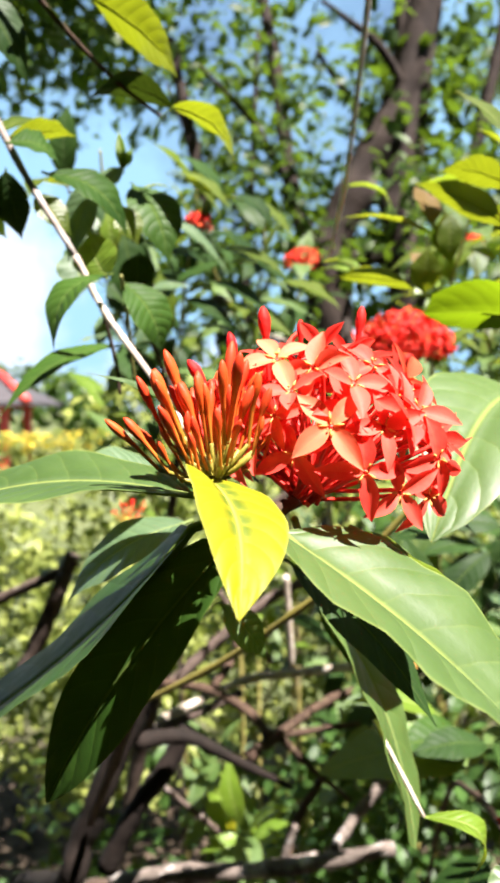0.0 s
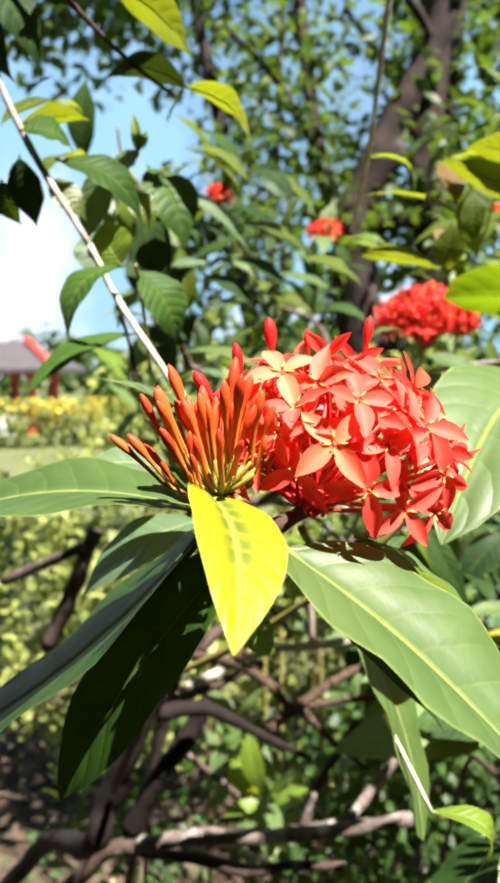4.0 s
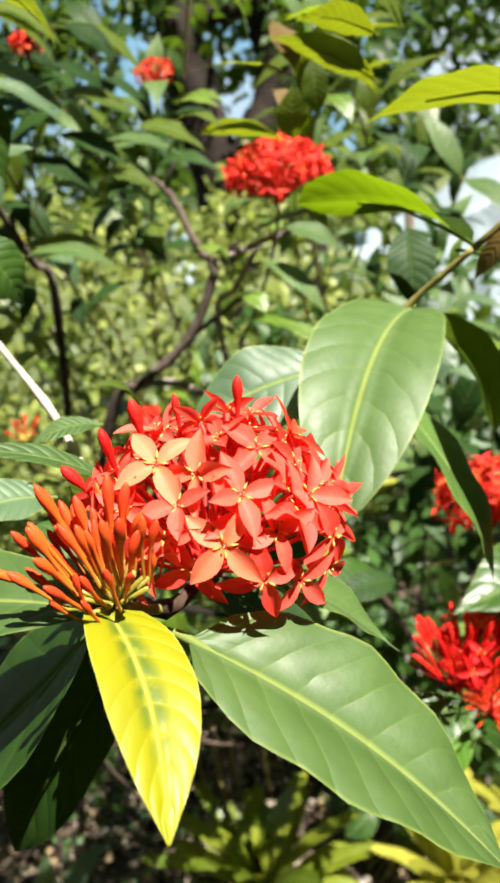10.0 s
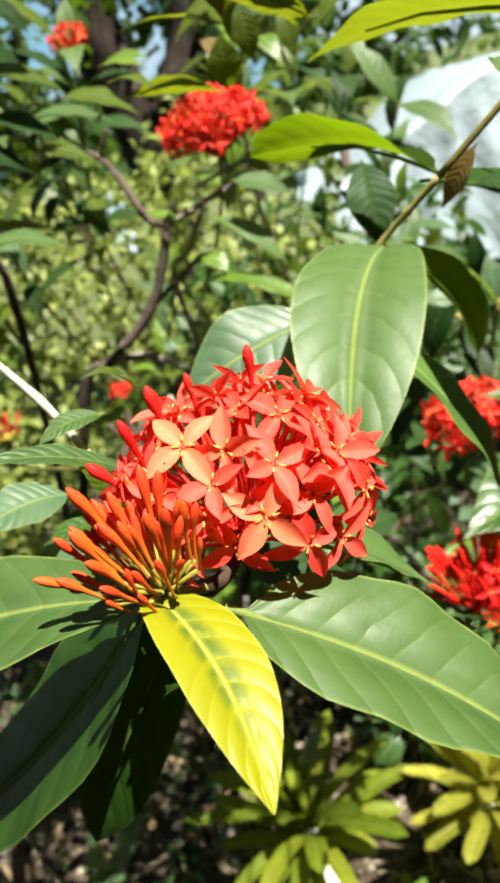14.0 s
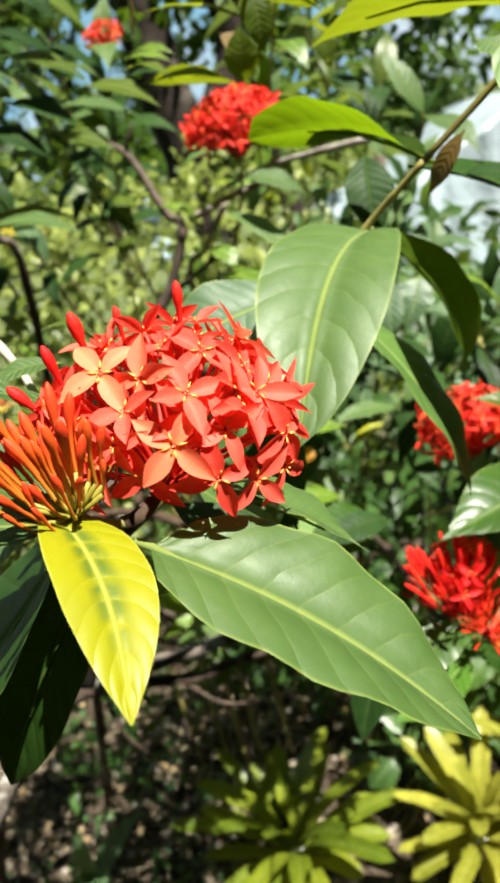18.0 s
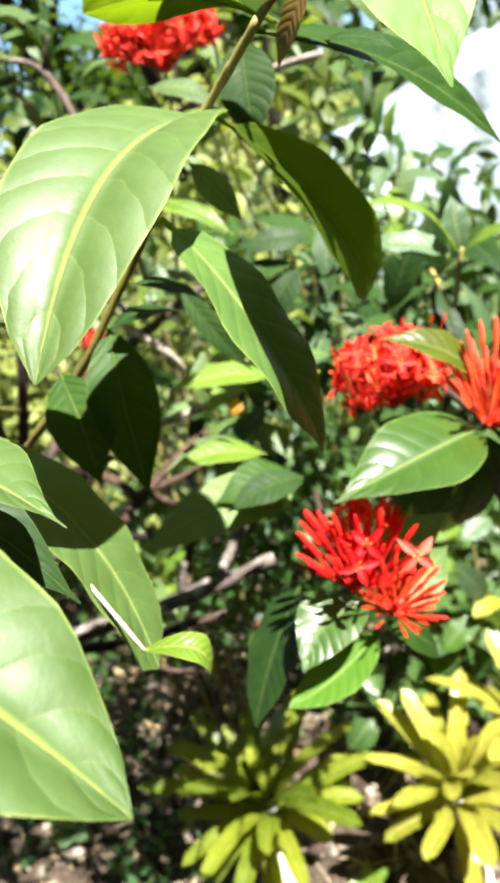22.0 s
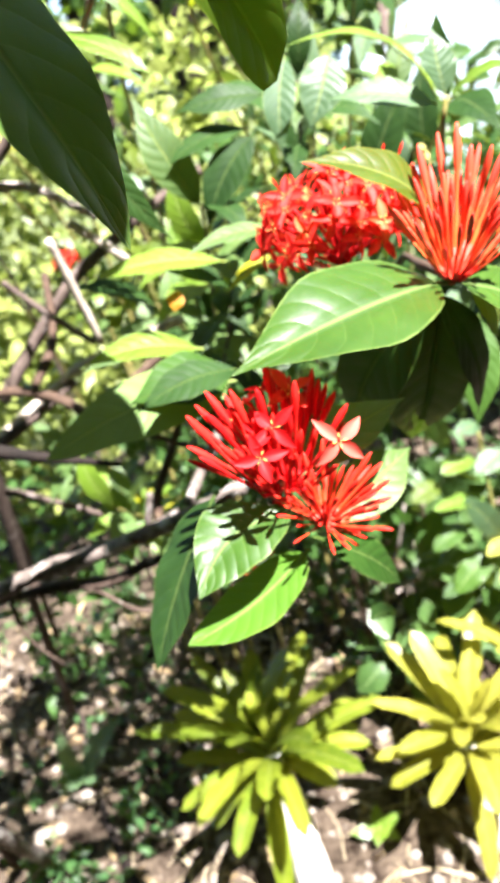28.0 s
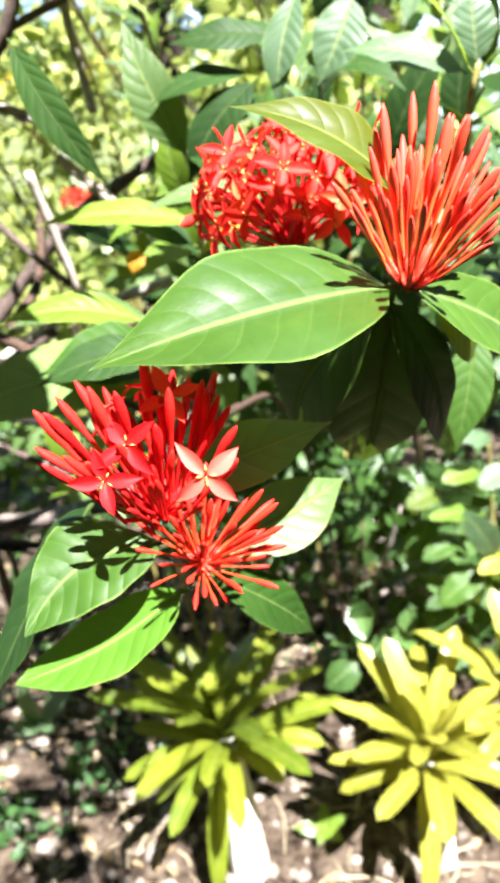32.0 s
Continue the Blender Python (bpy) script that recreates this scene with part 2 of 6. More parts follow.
def petal_material(name, deep, bright, heart, some, gold):
    """Petal, paler towards the heart; a share `some` of the blooms has faded to orange."""
    m, t, b = nodes_of(name, 0.58, 0.22)
    uv = t.nodes.new("ShaderNodeUVMap")
    xyz = t.nodes.new("ShaderNodeSeparateXYZ")
    t.links.new(uv.outputs[0], xyz.inputs[0])
    rnd = random_of(t)
    tone = mix(t, ramp(t, op(t, "ADD", noise_of(t, 160.0, 3), op(t, "MULTIPLY", rnd, 0.5)), 0.4, 1.0), deep, bright)
    aged = ramp(t, rnd, 1.0 - some - 0.01, 1.0 - some + 0.01)
    tone = mix(t, aged, tone, gold)
    heart_mask = ramp(t, xyz.outputs[1], 0.22, 0.02)
    tone = mix(t, op(t, "MULTIPLY", heart_mask, 0.6), tone, heart)
    streak = op(t, "ABSOLUTE", op(t, "SUBTRACT", op(t, "MULTIPLY", xyz.outputs[0], 2.0), 1.0))
    tone = mix(t, op(t, "MULTIPLY", ramp(t, streak, 0.12, 0.0), 0.25), tone, heart)
    t.links.new(tone, b.inputs["Base Color"])
    bump(t, b, op(t, "ADD", op(t, "MULTIPLY", streak, 0.8), op(t, "MULTIPLY", noise_of(t, 700.0, 2), 0.5)), 0.3, 0.0006)
    tr = t.nodes.new("ShaderNodeBsdfTranslucent")
    t.links.new(tone, tr.inputs["Color"])
    ms = t.nodes.new("ShaderNodeMixShader")
    ms.inputs[0].default_value = 0.36
    t.links.new(b.outputs[0], ms.inputs[1])
    t.links.new(tr.outputs[0], ms.inputs[2])
    t.links.new(ms.outputs[0], t.nodes["Material Output"].inputs["Surface"])
    return m


petal_coral = petal_material("petal_coral", (0.80, 0.044, 0.030), (0.90, 0.118, 0.078), (0.84, 0.16, 0.07), 0.06, (0.84, 0.20, 0.10))
petal_deep = petal_material("petal_deep", (0.46, 0.004, 0.005), (0.60, 0.010, 0.010), (0.58, 0.030, 0.016), 0.04, (0.66, 0.06, 0.03))
petal_red = petal_material("petal_red", (0.60, 0.012, 0.009), (0.78, 0.044, 0.026), (0.76, 0.09, 0.03), 0.10, (0.78, 0.13, 0.04))


def plain(name, low, high, scale, rough=0.6, bump_by=0.3, dist=0.001, spec=0.4, island=False):
    m, t, b = nodes_of(name, rough, spec)
    f = op(t, "ADD", op(t, "MULTIPLY", noise_of(t, scale, 5), 0.7), op(t, "MULTIPLY", noise_of(t, scale * 6, 3), 0.3))
    f = op(t, "ADD", f, op(t, "MULTIPLY", op(t, "SUBTRACT", random_of(t, island), 0.5), 0.35))
    t.links.new(mix(t, ramp(t, f, 0.3, 0.75), low, high), b.inputs["Base Color"])
    bump(t, b, noise_of(t, scale * 3, 5), bump_by, dist)
    return m


tube_coral = plain("tube_coral", (0.55, 0.018, 0.012), (0.72, 0.06, 0.025), 200, 0.5)
tube_deep = plain("tube_deep", (0.42, 0.006, 0.006), (0.62, 0.016, 0.012), 200, 0.6, spec=0.18)
bud_red = plain("bud_red", (0.50, 0.006, 0.006), (0.72, 0.022, 0.011), 120, 0.6, spec=0.18)


def bud_material(name, foot, waist, tip, length):
    """Closed bud: olive foot, warm waist, red tip."""
    m, t, b = nodes_of(name, 0.55, 0.24)
    c = t.nodes.new("ShaderNodeTexCoord")
    xyz = t.nodes.new("ShaderNodeSeparateXYZ")
    t.links.new(c.outputs["Object"], xyz.inputs[0])
    h = op(t, "ADD", op(t, "DIVIDE", xyz.outputs[2], length), op(t, "MULTIPLY", op(t, "SUBTRACT", random_of(t), 0.5), 0.35))
    tone = mix(t, ramp(t, h, 0.10, 0.55), foot, waist)
    tone = mix(t, ramp(t, h, 0.55, 0.95), tone, tip)
    tone = mix(t, op(t, "MULTIPLY", noise_of(t, 260, 3), 0.35), tone, waist)
    t.links.new(tone, b.inputs["Base Color"])
    bump(t, b, noise_of(t, 500, 3), 0.25, 0.0004)
    return m


anther = plain("anther", (0.74, 0.20, 0.04), (0.86, 0.36, 0.08), 300, 0.6)
bud_orange = bud_material("bud_orange", (0.30, 0.15, 0.014), (0.58, 0.095, 0.010), (0.60, 0.030, 0.010), 0.029)
bud_scarlet = bud_material("bud_scarlet", (0.70, 0.055, 0.010), (0.66, 0.028, 0.008), (0.60, 0.016, 0.008), 0.036)
bud_amber = bud_material("bud_amber", (0.72, 0.125, 0.020), (0.76, 0.080, 0.020), (0.74, 0.050, 0.036), 0.038)
stalk_green = plain("stalk_green", (0.20, 0.17, 0.02), (0.36, 0.30, 0.04), 120, 0.55)


def bark(name, low, high, pale, amount, scale=60, dist=0.002):
    """Bark with grey-white crusts of lichen."""
    m, t, b = nodes_of(name, 0.85, 0.2)
    f = op(t, "ADD", op(t, "MULTIPLY", noise_of(t, scale, 6), 0.7), op(t, "MULTIPLY", noise_of(t, scale * 5, 4), 0.3))
    tone = mix(t, ramp(t, f, 0.3, 0.7), low, high)
    crust = ramp(t, noise_of(t, scale * 0.55, 5), 0.62 - amount, 0.72 - amount)
    t.links.new(mix(t, op(t, "MULTIPLY", crust, 0.75), tone, pale), b.inputs["Base Color"])
    bump(t, b, f, 0.8, dist)
    return m


# stem_brown and stem_grey are darkened for limbs that stand in leaf shade
stem_brown = bark("stem_brown", (0.022, 0.013, 0.009), (0.080, 0.050, 0.032), (0.16, 0.12, 0.07), 0.0, 150, 0.0006)
stem_olive = plain("stem_olive", (0.19, 0.155, 0.045), (0.34, 0.30, 0.09), 120, 0.6)
stem_green = plain("stem_green", (0.12, 0.13, 0.03), (0.24, 0.22, 0.06), 150, 0.6)
stem_twine = plain("stem_twine", (0.060, 0.040, 0.010), (0.190, 0.165, 0.032), 45, 0.6)
stem_grey = bark("stem_grey", (0.034, 0.024, 0.019), (0.125, 0.092, 0.074), (0.24, 0.21, 0.185), 0.04, 70, 0.0015)
stem_ash = bark("stem_ash", (0.13, 0.105, 0.09), (0.34, 0.29, 0.255), (0.46, 0.43, 0.40), 0.10, 70, 0.0012)
stem_pale = bark("stem_pale", (0.26, 0.215, 0.165), (0.48, 0.41, 0.335), (0.60, 0.56, 0.49), 0.10, 120, 0.0006)
stem_white = bark("stem_white", (0.40, 0.37, 0.30), (0.62, 0.58, 0.50), (0.72, 0.69, 0.62), 0.10, 120, 0.0005)
# near-black bark: leaf shade over the limb is put into its colour
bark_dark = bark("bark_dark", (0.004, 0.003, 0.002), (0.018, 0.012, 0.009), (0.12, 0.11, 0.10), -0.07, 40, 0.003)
bark_root = bark("bark_root", (0.022, 0.014, 0.010), (0.090, 0.062, 0.046), (0.26, 0.25, 0.21), 0.02, 45, 0.004)
bark_lichen = bark("bark_lichen", (0.050, 0.040, 0.033), (0.19, 0.155, 0.13), (0.50, 0.48, 0.44), 0.10, 45, 0.004)
bark_tree = bark("bark_tree", (0.010, 0.007, 0.006), (0.045, 0.032, 0.025), (0.15, 0.135, 0.12), 0.0, 9, 0.02)


# ---- builders ----
def link(name, mesh, parent, label="", m=None):
    ob = new(name, mesh)
    if parent is not None:
        ob.parent = parent
        if parent.parent is None:
            ob.matrix_parent_inverse = parent.matrix_basis.inverted()
    if m is not None:
        ob.matrix_basis = m
    if label:
        ob["label"] = label
    return ob


def mesh_of(name, verts, faces, mats, uvs=None, slots=None, smooth=True):
    me = bpy.data.meshes.new(name)
    me.from_pydata([tuple(v) for v in verts], [], [tuple(f) for f in faces])
    for mt in mats if isinstance(mats, (list, tuple)) else (mats,):
        me.materials.append(mt)
    if uvs is not None:
        layer = me.uv_layers.new(name="UVMap")
        flat = np.array([uvs[i] for f in faces for i in f], dtype=np.float32).ravel()
        layer.data.foreach_set("uv", flat)
    if slots is not None:
        me.polygons.foreach_set("material_index", np.array(slots, dtype=np.int32))
    me.polygons.foreach_set("use_smooth", np.full(len(me.polygons), smooth))
    me.update()
    return me


def thing(name, label, category, kind="", group="", at=(0, 0, 0)):
    e = new(name)
    e.location = at
    e.empty_display_size = 0.02
    return tagged(e, label, category, group, kind)


def frame_at(base, tip, normal):
    """Base at the origin, +Y towards the tip, +Z along the normal."""
    b, y = Vector(base), Vector(tip) - Vector(base)
    y.normalize()
    z = Vector(normal)
    z = (z - y * z.dot(y)).normalized()
    x = y.cross(z)
    m = Matrix((x, y, z)).transposed().to_4x4()
    m.translation = b
    return m


def leaf_mesh(length, width, bend, fold, mat, wave=0.03, seed=0, nu=4, nv=14, blunt=0.88, tip=0.55, twist=0.0, petiole=0.05, sag=1.0, belly=0.82, skew=None):
    """A leaf with an arched midrib, folded blade, wavy edge and a short stalk."""
    rnd = random.Random(seed)
    ph, k = rnd.uniform(0, 6.28), rnd.uniform(7, 12)
    lean = rnd.uniform(-0.05, 0.05)
    skew = lean if skew is None else skew
    verts, uvs, faces = [], [], []
    for j in range(nv + 1):
        v = j / nv
        s = max(math.sin(math.pi * v**belly), 0.0)
        half = 0.5 * width * s ** (blunt + tip * v * v) if 0 < j < nv else 0.0003 * (1 if j else 2)
        y = length * v
        z = length * bend * (4 * v * (1 - v)) * sag
        cx = width * skew * math.sin(math.pi * v) * 2
        ang = twist * v
        for i in range(-nu, nu + 1):
            u = i / nu
            x0 = u * half
            z0 = fold * abs(x0) - 0.55 * fold * half * u * u
            z0 += wave * half * abs(u) ** 2 * math.sin(k * v * 2 + ph + (1.2 if u > 0 else 0))
            verts.append((cx + x0 * math.cos(ang) - z0 * math.sin(ang), y, z + x0 * math.sin(ang) + z0 * math.cos(ang)))
            uvs.append((0.5 + 0.5 * u, v))
    w = 2 * nu + 1
    for j in range(nv):
        for i in range(w - 1):
            a = j * w + i
            faces.append((a, a + 1, a + w + 1, a + w))
    # stalk and raised rib below the blade
    r0, ring = max(0.0006, width * 0.028), []
    spots = [(-petiole * length, -0.35 * petiole * length)] + [(length * q, 0.0) for q in (0.0, 0.2, 0.45, 0.7)]
    for n, (y, dz) in enumerate(spots):
        q = max(y / length, 0.0)
        r = r0 * (1.0 - 0.8 * q)
        cx = width * skew * math.sin(math.pi * q) * 2
        z = length * bend * 4 * q * (1 - q) * sag + dz - (r * 1.7 if q > 0 else 0)
        ring.append(len(verts))
        for a in range(5):
            c = math.tau * a / 5
            verts.append((cx + r * math.cos(c), y, z + r * math.sin(c)))
            uvs.append((0.5, 0.3))
    for p, q in zip(ring, ring[1:]):
        for a in range(5):
            faces.append((p + a, p + (a + 1) % 5, q + (a + 1) % 5, q + a))
    return mesh_of("leaf", verts, faces, mat, uvs)


leaf_count = [0]


def leaf(shoot, base, tip, normal, width, bend, mat, fold, wave=0.05, label="", nv=16, nu=4, blunt=0.88, tip_shape=0.55, belly=0.82, twist=0.0, skew=None):
    leaf_count[0] += 1
    length = (Vector(tip) - Vector(base)).length
    me = leaf_mesh(length, width, bend, fold, mat, wave, leaf_count[0], nu, nv, blunt, tip_shape, twist, belly=belly, skew=skew)
    return link("leaf", me, shoot, label, frame_at(base, tip, normal))


def smooth_path(pts, n):
    """Points along a smooth curve through pts."""
    pts = [Vector(p) for p in pts]
    ext = [pts[0] * 2 - pts[1]] + pts + [pts[-1] * 2 - pts[-2]]
    out = []
    for k in range(len(pts) - 1):
        p0, p1, p2, p3 = ext[k : k + 4]
        for i in range(n):
            t = i / n
            out.append(0.5 * ((2 * p1) + (p2 - p0) * t + (2 * p0 - 5 * p1 + 4 * p2 - p3) * t * t + (3 * p1 - p0 - 3 * p2 + p3) * t**3))
    return out + [pts[-1]]


def tube_data(path, radii, sides=8, rough=0.0, seed=0, verts=None, faces=None):
    verts = [] if verts is None else verts
    faces = [] if faces is None else faces
    up, first = Vector((0.13, 0.31, 0.94)), len(verts)
    for i, p in enumerate(path):
        d = (path[min(i + 1, len(path) - 1)] - path[max(i - 1, 0)]).normalized()
        x = d.cross(up)
        if x.length < 1e-3:
            x = d.cross(Vector((1, 0, 0)))
        x.normalize()
        up = x.cross(d)
        for a in range(sides):
            c = math.tau * a / sides
            r = radii[i]
            if rough:
                r *= 1 + rough * noise.noise(Vector((p.x, p.y, p.z)) / max(radii[i], 1e-4) * 0.35 + Vector((math.cos(c) * 1.3, math.sin(c) * 1.3, seed * 3.7)))
            verts.append(p + (x * math.cos(c) + up * math.sin(c)) * r)
    for i in range(len(path) - 1):
        for a in range(sides):
            b = (a + 1) % sides
            faces.append((first + i * sides + a, first + i * sides + b, first + (i + 1) * sides + b, first + (i + 1) * sides + a))
    faces.append(tuple(first + a for a in range(sides))[::-1])
    faces.append(tuple(first + (len(path) - 1) * sides + a for a in range(sides)))
    return verts, faces


def stem(shoot, name, pts, r0, r1, mat, n=6, rough=0.25, sides=8, nodes=True, label=""):
    """A tapering stem with slight swellings where leaves sit."""
    path = smooth_path(pts, n)
    k = len(path) - 1
    radii = []
    for i in range(k + 1):
        r = r0 + (r1 - r0) * i / k
        if nodes and i % n == 0 and 0 < i < k:
            r *= 1.25
        radii.append(r)
    v, f = tube_data(path, radii, sides, rough, len(pts) + r0 * 1000)
    return link(name, mesh_of(name, v, f, mat), shoot, label)


def flower_mesh(mat, seed, size=0.0118, cup=0.25):
    """A four-petalled bloom: pointed petals, four anthers between them, a short throat."""
    rnd = random.Random(seed)
    verts, faces, uvs, slots = [], [], [], []
    for p in range(4):
        ang = math.tau * p / 4 + rnd.uniform(-0.12, 0.12)
        ln, wd = size * rnd.uniform(0.9, 1.10), size * rnd.uniform(0.37, 0.46)
        lift, curl = cup + rnd.uniform(-0.30, 0.30), rnd.uniform(0.0, 0.5)
        roll = rnd.uniform(-0.25, 0.25)
        first, nv = len(verts), 7
        for j in range(nv + 1):
            v = j / nv
            half = wd * 0.5 * max(math.sin(math.pi * min(0.06 + 0.94 * v, 1.0) ** 0.88), 0.02) ** 0.95
            y = ln * (0.05 + 0.95 * v)
            z = ln * (lift * v - curl * v * v)
            for i in (-2, -1, 0, 1, 2):
                u = i / 2
                x, zz = u * half, z + 0.45 * half * (u * u) + roll * u * half
                verts.append((x * math.cos(ang) - y * math.sin(ang), x * math.sin(ang) + y * math.cos(ang), zz))
                uvs.append((0.5 + 0.5 * u, v))
        for j in range(nv):
            for i in range(4):
                a = first + j * 5 + i
                faces.append((a, a + 1, a + 6, a + 5))
                slots.append(0)
    # throat
    first = len(verts)
    for r, z in ((size * 0.085, 0.0003), (size * 0.07, -size * 0.22), (size * 0.045, -size * 0.5)):
        for a in range(6):
            c = math.tau * a / 6
            verts.append((r * math.cos(c), r * math.sin(c), z))
            uvs.append((0.5, 0.2))
    for k in range(2):
        for a in range(6):
            faces.append((first + k * 6 + a, first + k * 6 + (a + 1) % 6, first + k * 6 + 6 + (a + 1) % 6, first + k * 6 + 6 + a))
            slots.append(0)
    # anthers and style
    for q in range(5):
        first = len(verts)
        ang = math.tau * (q + 0.5) / 4 + 0.1
        rad = size * 0.17 if q < 4 else 0.0
        c = Vector((-math.sin(ang) * rad, math.cos(ang) * rad, size * (0.07 if q < 4 else 0.16)))
        s = size * (0.034 if q < 4 else 0.03)
        lng = size * (0.13 if q < 4 else 0.05)
        d = Vector((-math.sin(ang), math.cos(ang), 0.25)).normalized() if q < 4 else Vector((0, 0, 1))
        e = d.cross(Vector((0, 0, 1)) if q < 4 else Vector((1, 0, 0))).normalized()
        g = d.cross(e)
        for off in (d * lng, e * s, g * s, -e * s, -g * s, -d * lng):
            verts.append(c + off)
            uvs.append((0.5, 0.1))
        for a, b in ((1, 2), (2, 3), (3, 4), (4, 1)):
            faces += [(first, first + a, first + b), (first + 5, first + b, first + a)]
            slots += [1, 1]
    return mesh_of("flower", verts, faces, [mat, anther], uvs, slots)


def bud_mesh(mat, length=0.026, thick=0.0016, bow=0.06, seed=0):
    """A closed bud: thin tube that swells to a pointed club."""
    rnd = random.Random(seed)
    bow *= rnd.uniform(-1, 1.3)
    verts, faces, sides = [], [], 7
    prof = ((0.0, 0.36), (0.2, 0.38), (0.45, 0.44), (0.60, 0.56), (0.70, 0.86), (0.80, 1.0), (0.89, 0.88), (0.96, 0.52), (1.0, 0.12))
    for v, r in prof:
        for a in range(sides):
            c = math.tau * a / sides
            rr = thick * r * (1 + (0.10 * math.cos(2 * c) if v > 0.65 else 0))
            verts.append((rr * math.cos(c) + length * bow * v * v, rr * math.sin(c), length * v))
    for k in range(len(prof) - 1):
        for a in range(sides):
            faces.append((k * sides + a, k * sides + (a + 1) % sides, (k + 1) * sides + (a + 1) % sides, (k + 1) * sides + a))
    faces.append(tuple((len(prof) - 1) * sides + a for a in range(sides)))
    return mesh_of("bud", verts, faces, mat)


def facing(at, axis, roll, scale=1.0):
    """Local +Z along axis."""
    q = Vector(axis).normalized().to_track_quat("Z", "Y")
    return Matrix.Translation(at) @ q.to_matrix().to_4x4() @ Matrix.Rotation(roll, 4, "Z") @ Matrix.Scale(scale, 4)


def flower_head(shoot, name, label, centre, radii, root, count, meshes, tube_mat, seed, low=-0.35, lean=(0, 0, 1), extra=(), fill=1.0, scale=1.0, buds=(), bud_meshes=None):
    """A dome of blooms on thin tubes that spring from one root."""
    rnd = random.Random(seed)
    c, rt, ax = Vector(centre), Vector(root), Vector(lean).normalized()
    turn = ax.to_track_quat("Z", "Y")
    tv, tf = [], []
    spots = []
    for k in range(count):
        z = 1 - (1 - low) * (k + 0.5) / count
        a = k * 2.39996 + rnd.uniform(-0.25, 0.25)
        z += rnd.uniform(-0.06, 0.06)
        r = math.sqrt(max(0.0, 1 - z * z))
        d = turn @ Vector((r * math.cos(a), r * math.sin(a), z))
        p = c + Vector((d.x * radii[0], d.y * radii[1], d.z * radii[2])) * rnd.uniform(0.90, 1.06)
        d = (d + Vector((rnd.uniform(-1, 1), rnd.uniform(-1, 1), rnd.uniform(-1, 1))) * 0.48).normalized()
        spots.append((p, d, rnd.uniform(0, 6.28), scale * rnd.uniform(0.85, 1.12), None))
    if extra:
        spots = [s for s in spots if all((s[0] - Vector(e[0])).length > 0.010 * scale for e in extra)]
        spots += [(Vector(e[0]), Vector(e[1]), e[2], scale * 1.05, e[3]) for e in extra]
    for p, d, roll, s, chosen in spots:
        q0 = rt + Vector((rnd.uniform(-1, 1), rnd.uniform(-1, 1), rnd.uniform(-0.5, 1))) * 0.004 * scale
        path = smooth_path([q0, q0.lerp(p - d * 0.011 * scale, 0.55) + Vector((0, 0, -0.0015)), p - d * 0.005 * scale, p], 3)
        tube_data(path, [0.0007 * scale] * len(path), 5, 0, 0, tv, tf)
    head = link(name, mesh_of(name, tv, tf, tube_mat), shoot, label)
    for p, d, roll, s, chosen in spots:
        link("flower", chosen or meshes[rnd.randrange(len(meshes))], head, "", facing(p, d, roll, s))
    for at, axis, s in buds:
        link("bud", bud_meshes[rnd.randrange(len(bud_meshes))], head, "", facing(at, axis, rnd.uniform(0, 6.28), s))
    return head


def bud_fan(shoot, name, label, root, axis, spread, count, meshes, seed, spray=0.006, stalk_mat=None, scale=(0.75, 1.15), squash=(1, 1, 1), rim=True, lift=0.0):
    """A fan of closed buds from a short branching stalk."""
    rnd = random.Random(seed)
    made = []
    turn = Vector(axis).normalized().to_track_quat("Z", "Y")
    sv, sf = [], []
    for k in range(count):
        f = (k + 0.5) / count
        th = radians(spread) * math.sqrt(f) * rnd.uniform(0.85, 1.1)
        a = k * 2.39996 + rnd.uniform(-0.3, 0.3)
        d = Vector((math.sin(th) * math.cos(a) * squash[0], math.sin(th) * math.sin(a) * squash[1], math.cos(th) * squash[2])).normalized()
        d = turn @ d
        p = Vector(root) + d * spray * rnd.uniform(0.6, 1.5)
        if lift:
            d = d.lerp(Vector(axis).normalized(), lift * rnd.uniform(0.4, 1.2)).normalized()
        s = rnd.uniform(*scale) * (1.0 - (0.32 * f if rim else 0.0))
        made.append((meshes[rnd.randrange(len(meshes))], facing(p, d + Vector((0, 0, 0.06)), rnd.uniform(0, 6.28), s)))
        path = [Vector(root), Vector(root).lerp(p, 0.5), p + d * 0.001]
        tube_data(path, [0.0010, 0.0008, 0.0007], 5, 0, 0, sv, sf)
    # all pedicels grow out of one foot
    for f in range(len(sf)):
        sf[f] = tuple(i % 15 if i % 15 < 5 else i for i in sf[f])
    keep = sorted({i for f in sf for i in f})
    back = {i: n for n, i in enumerate(keep)}
    fan = link(name, mesh_of(name, [sv[i] for i in keep], [tuple(back[i] for i in f) for n, f in enumerate(sf) if n % 12 != 10], stalk_mat or stalk_green), shoot, label)
    for me, m in made:
        link("bud", me, fan, "", m)
    return fan


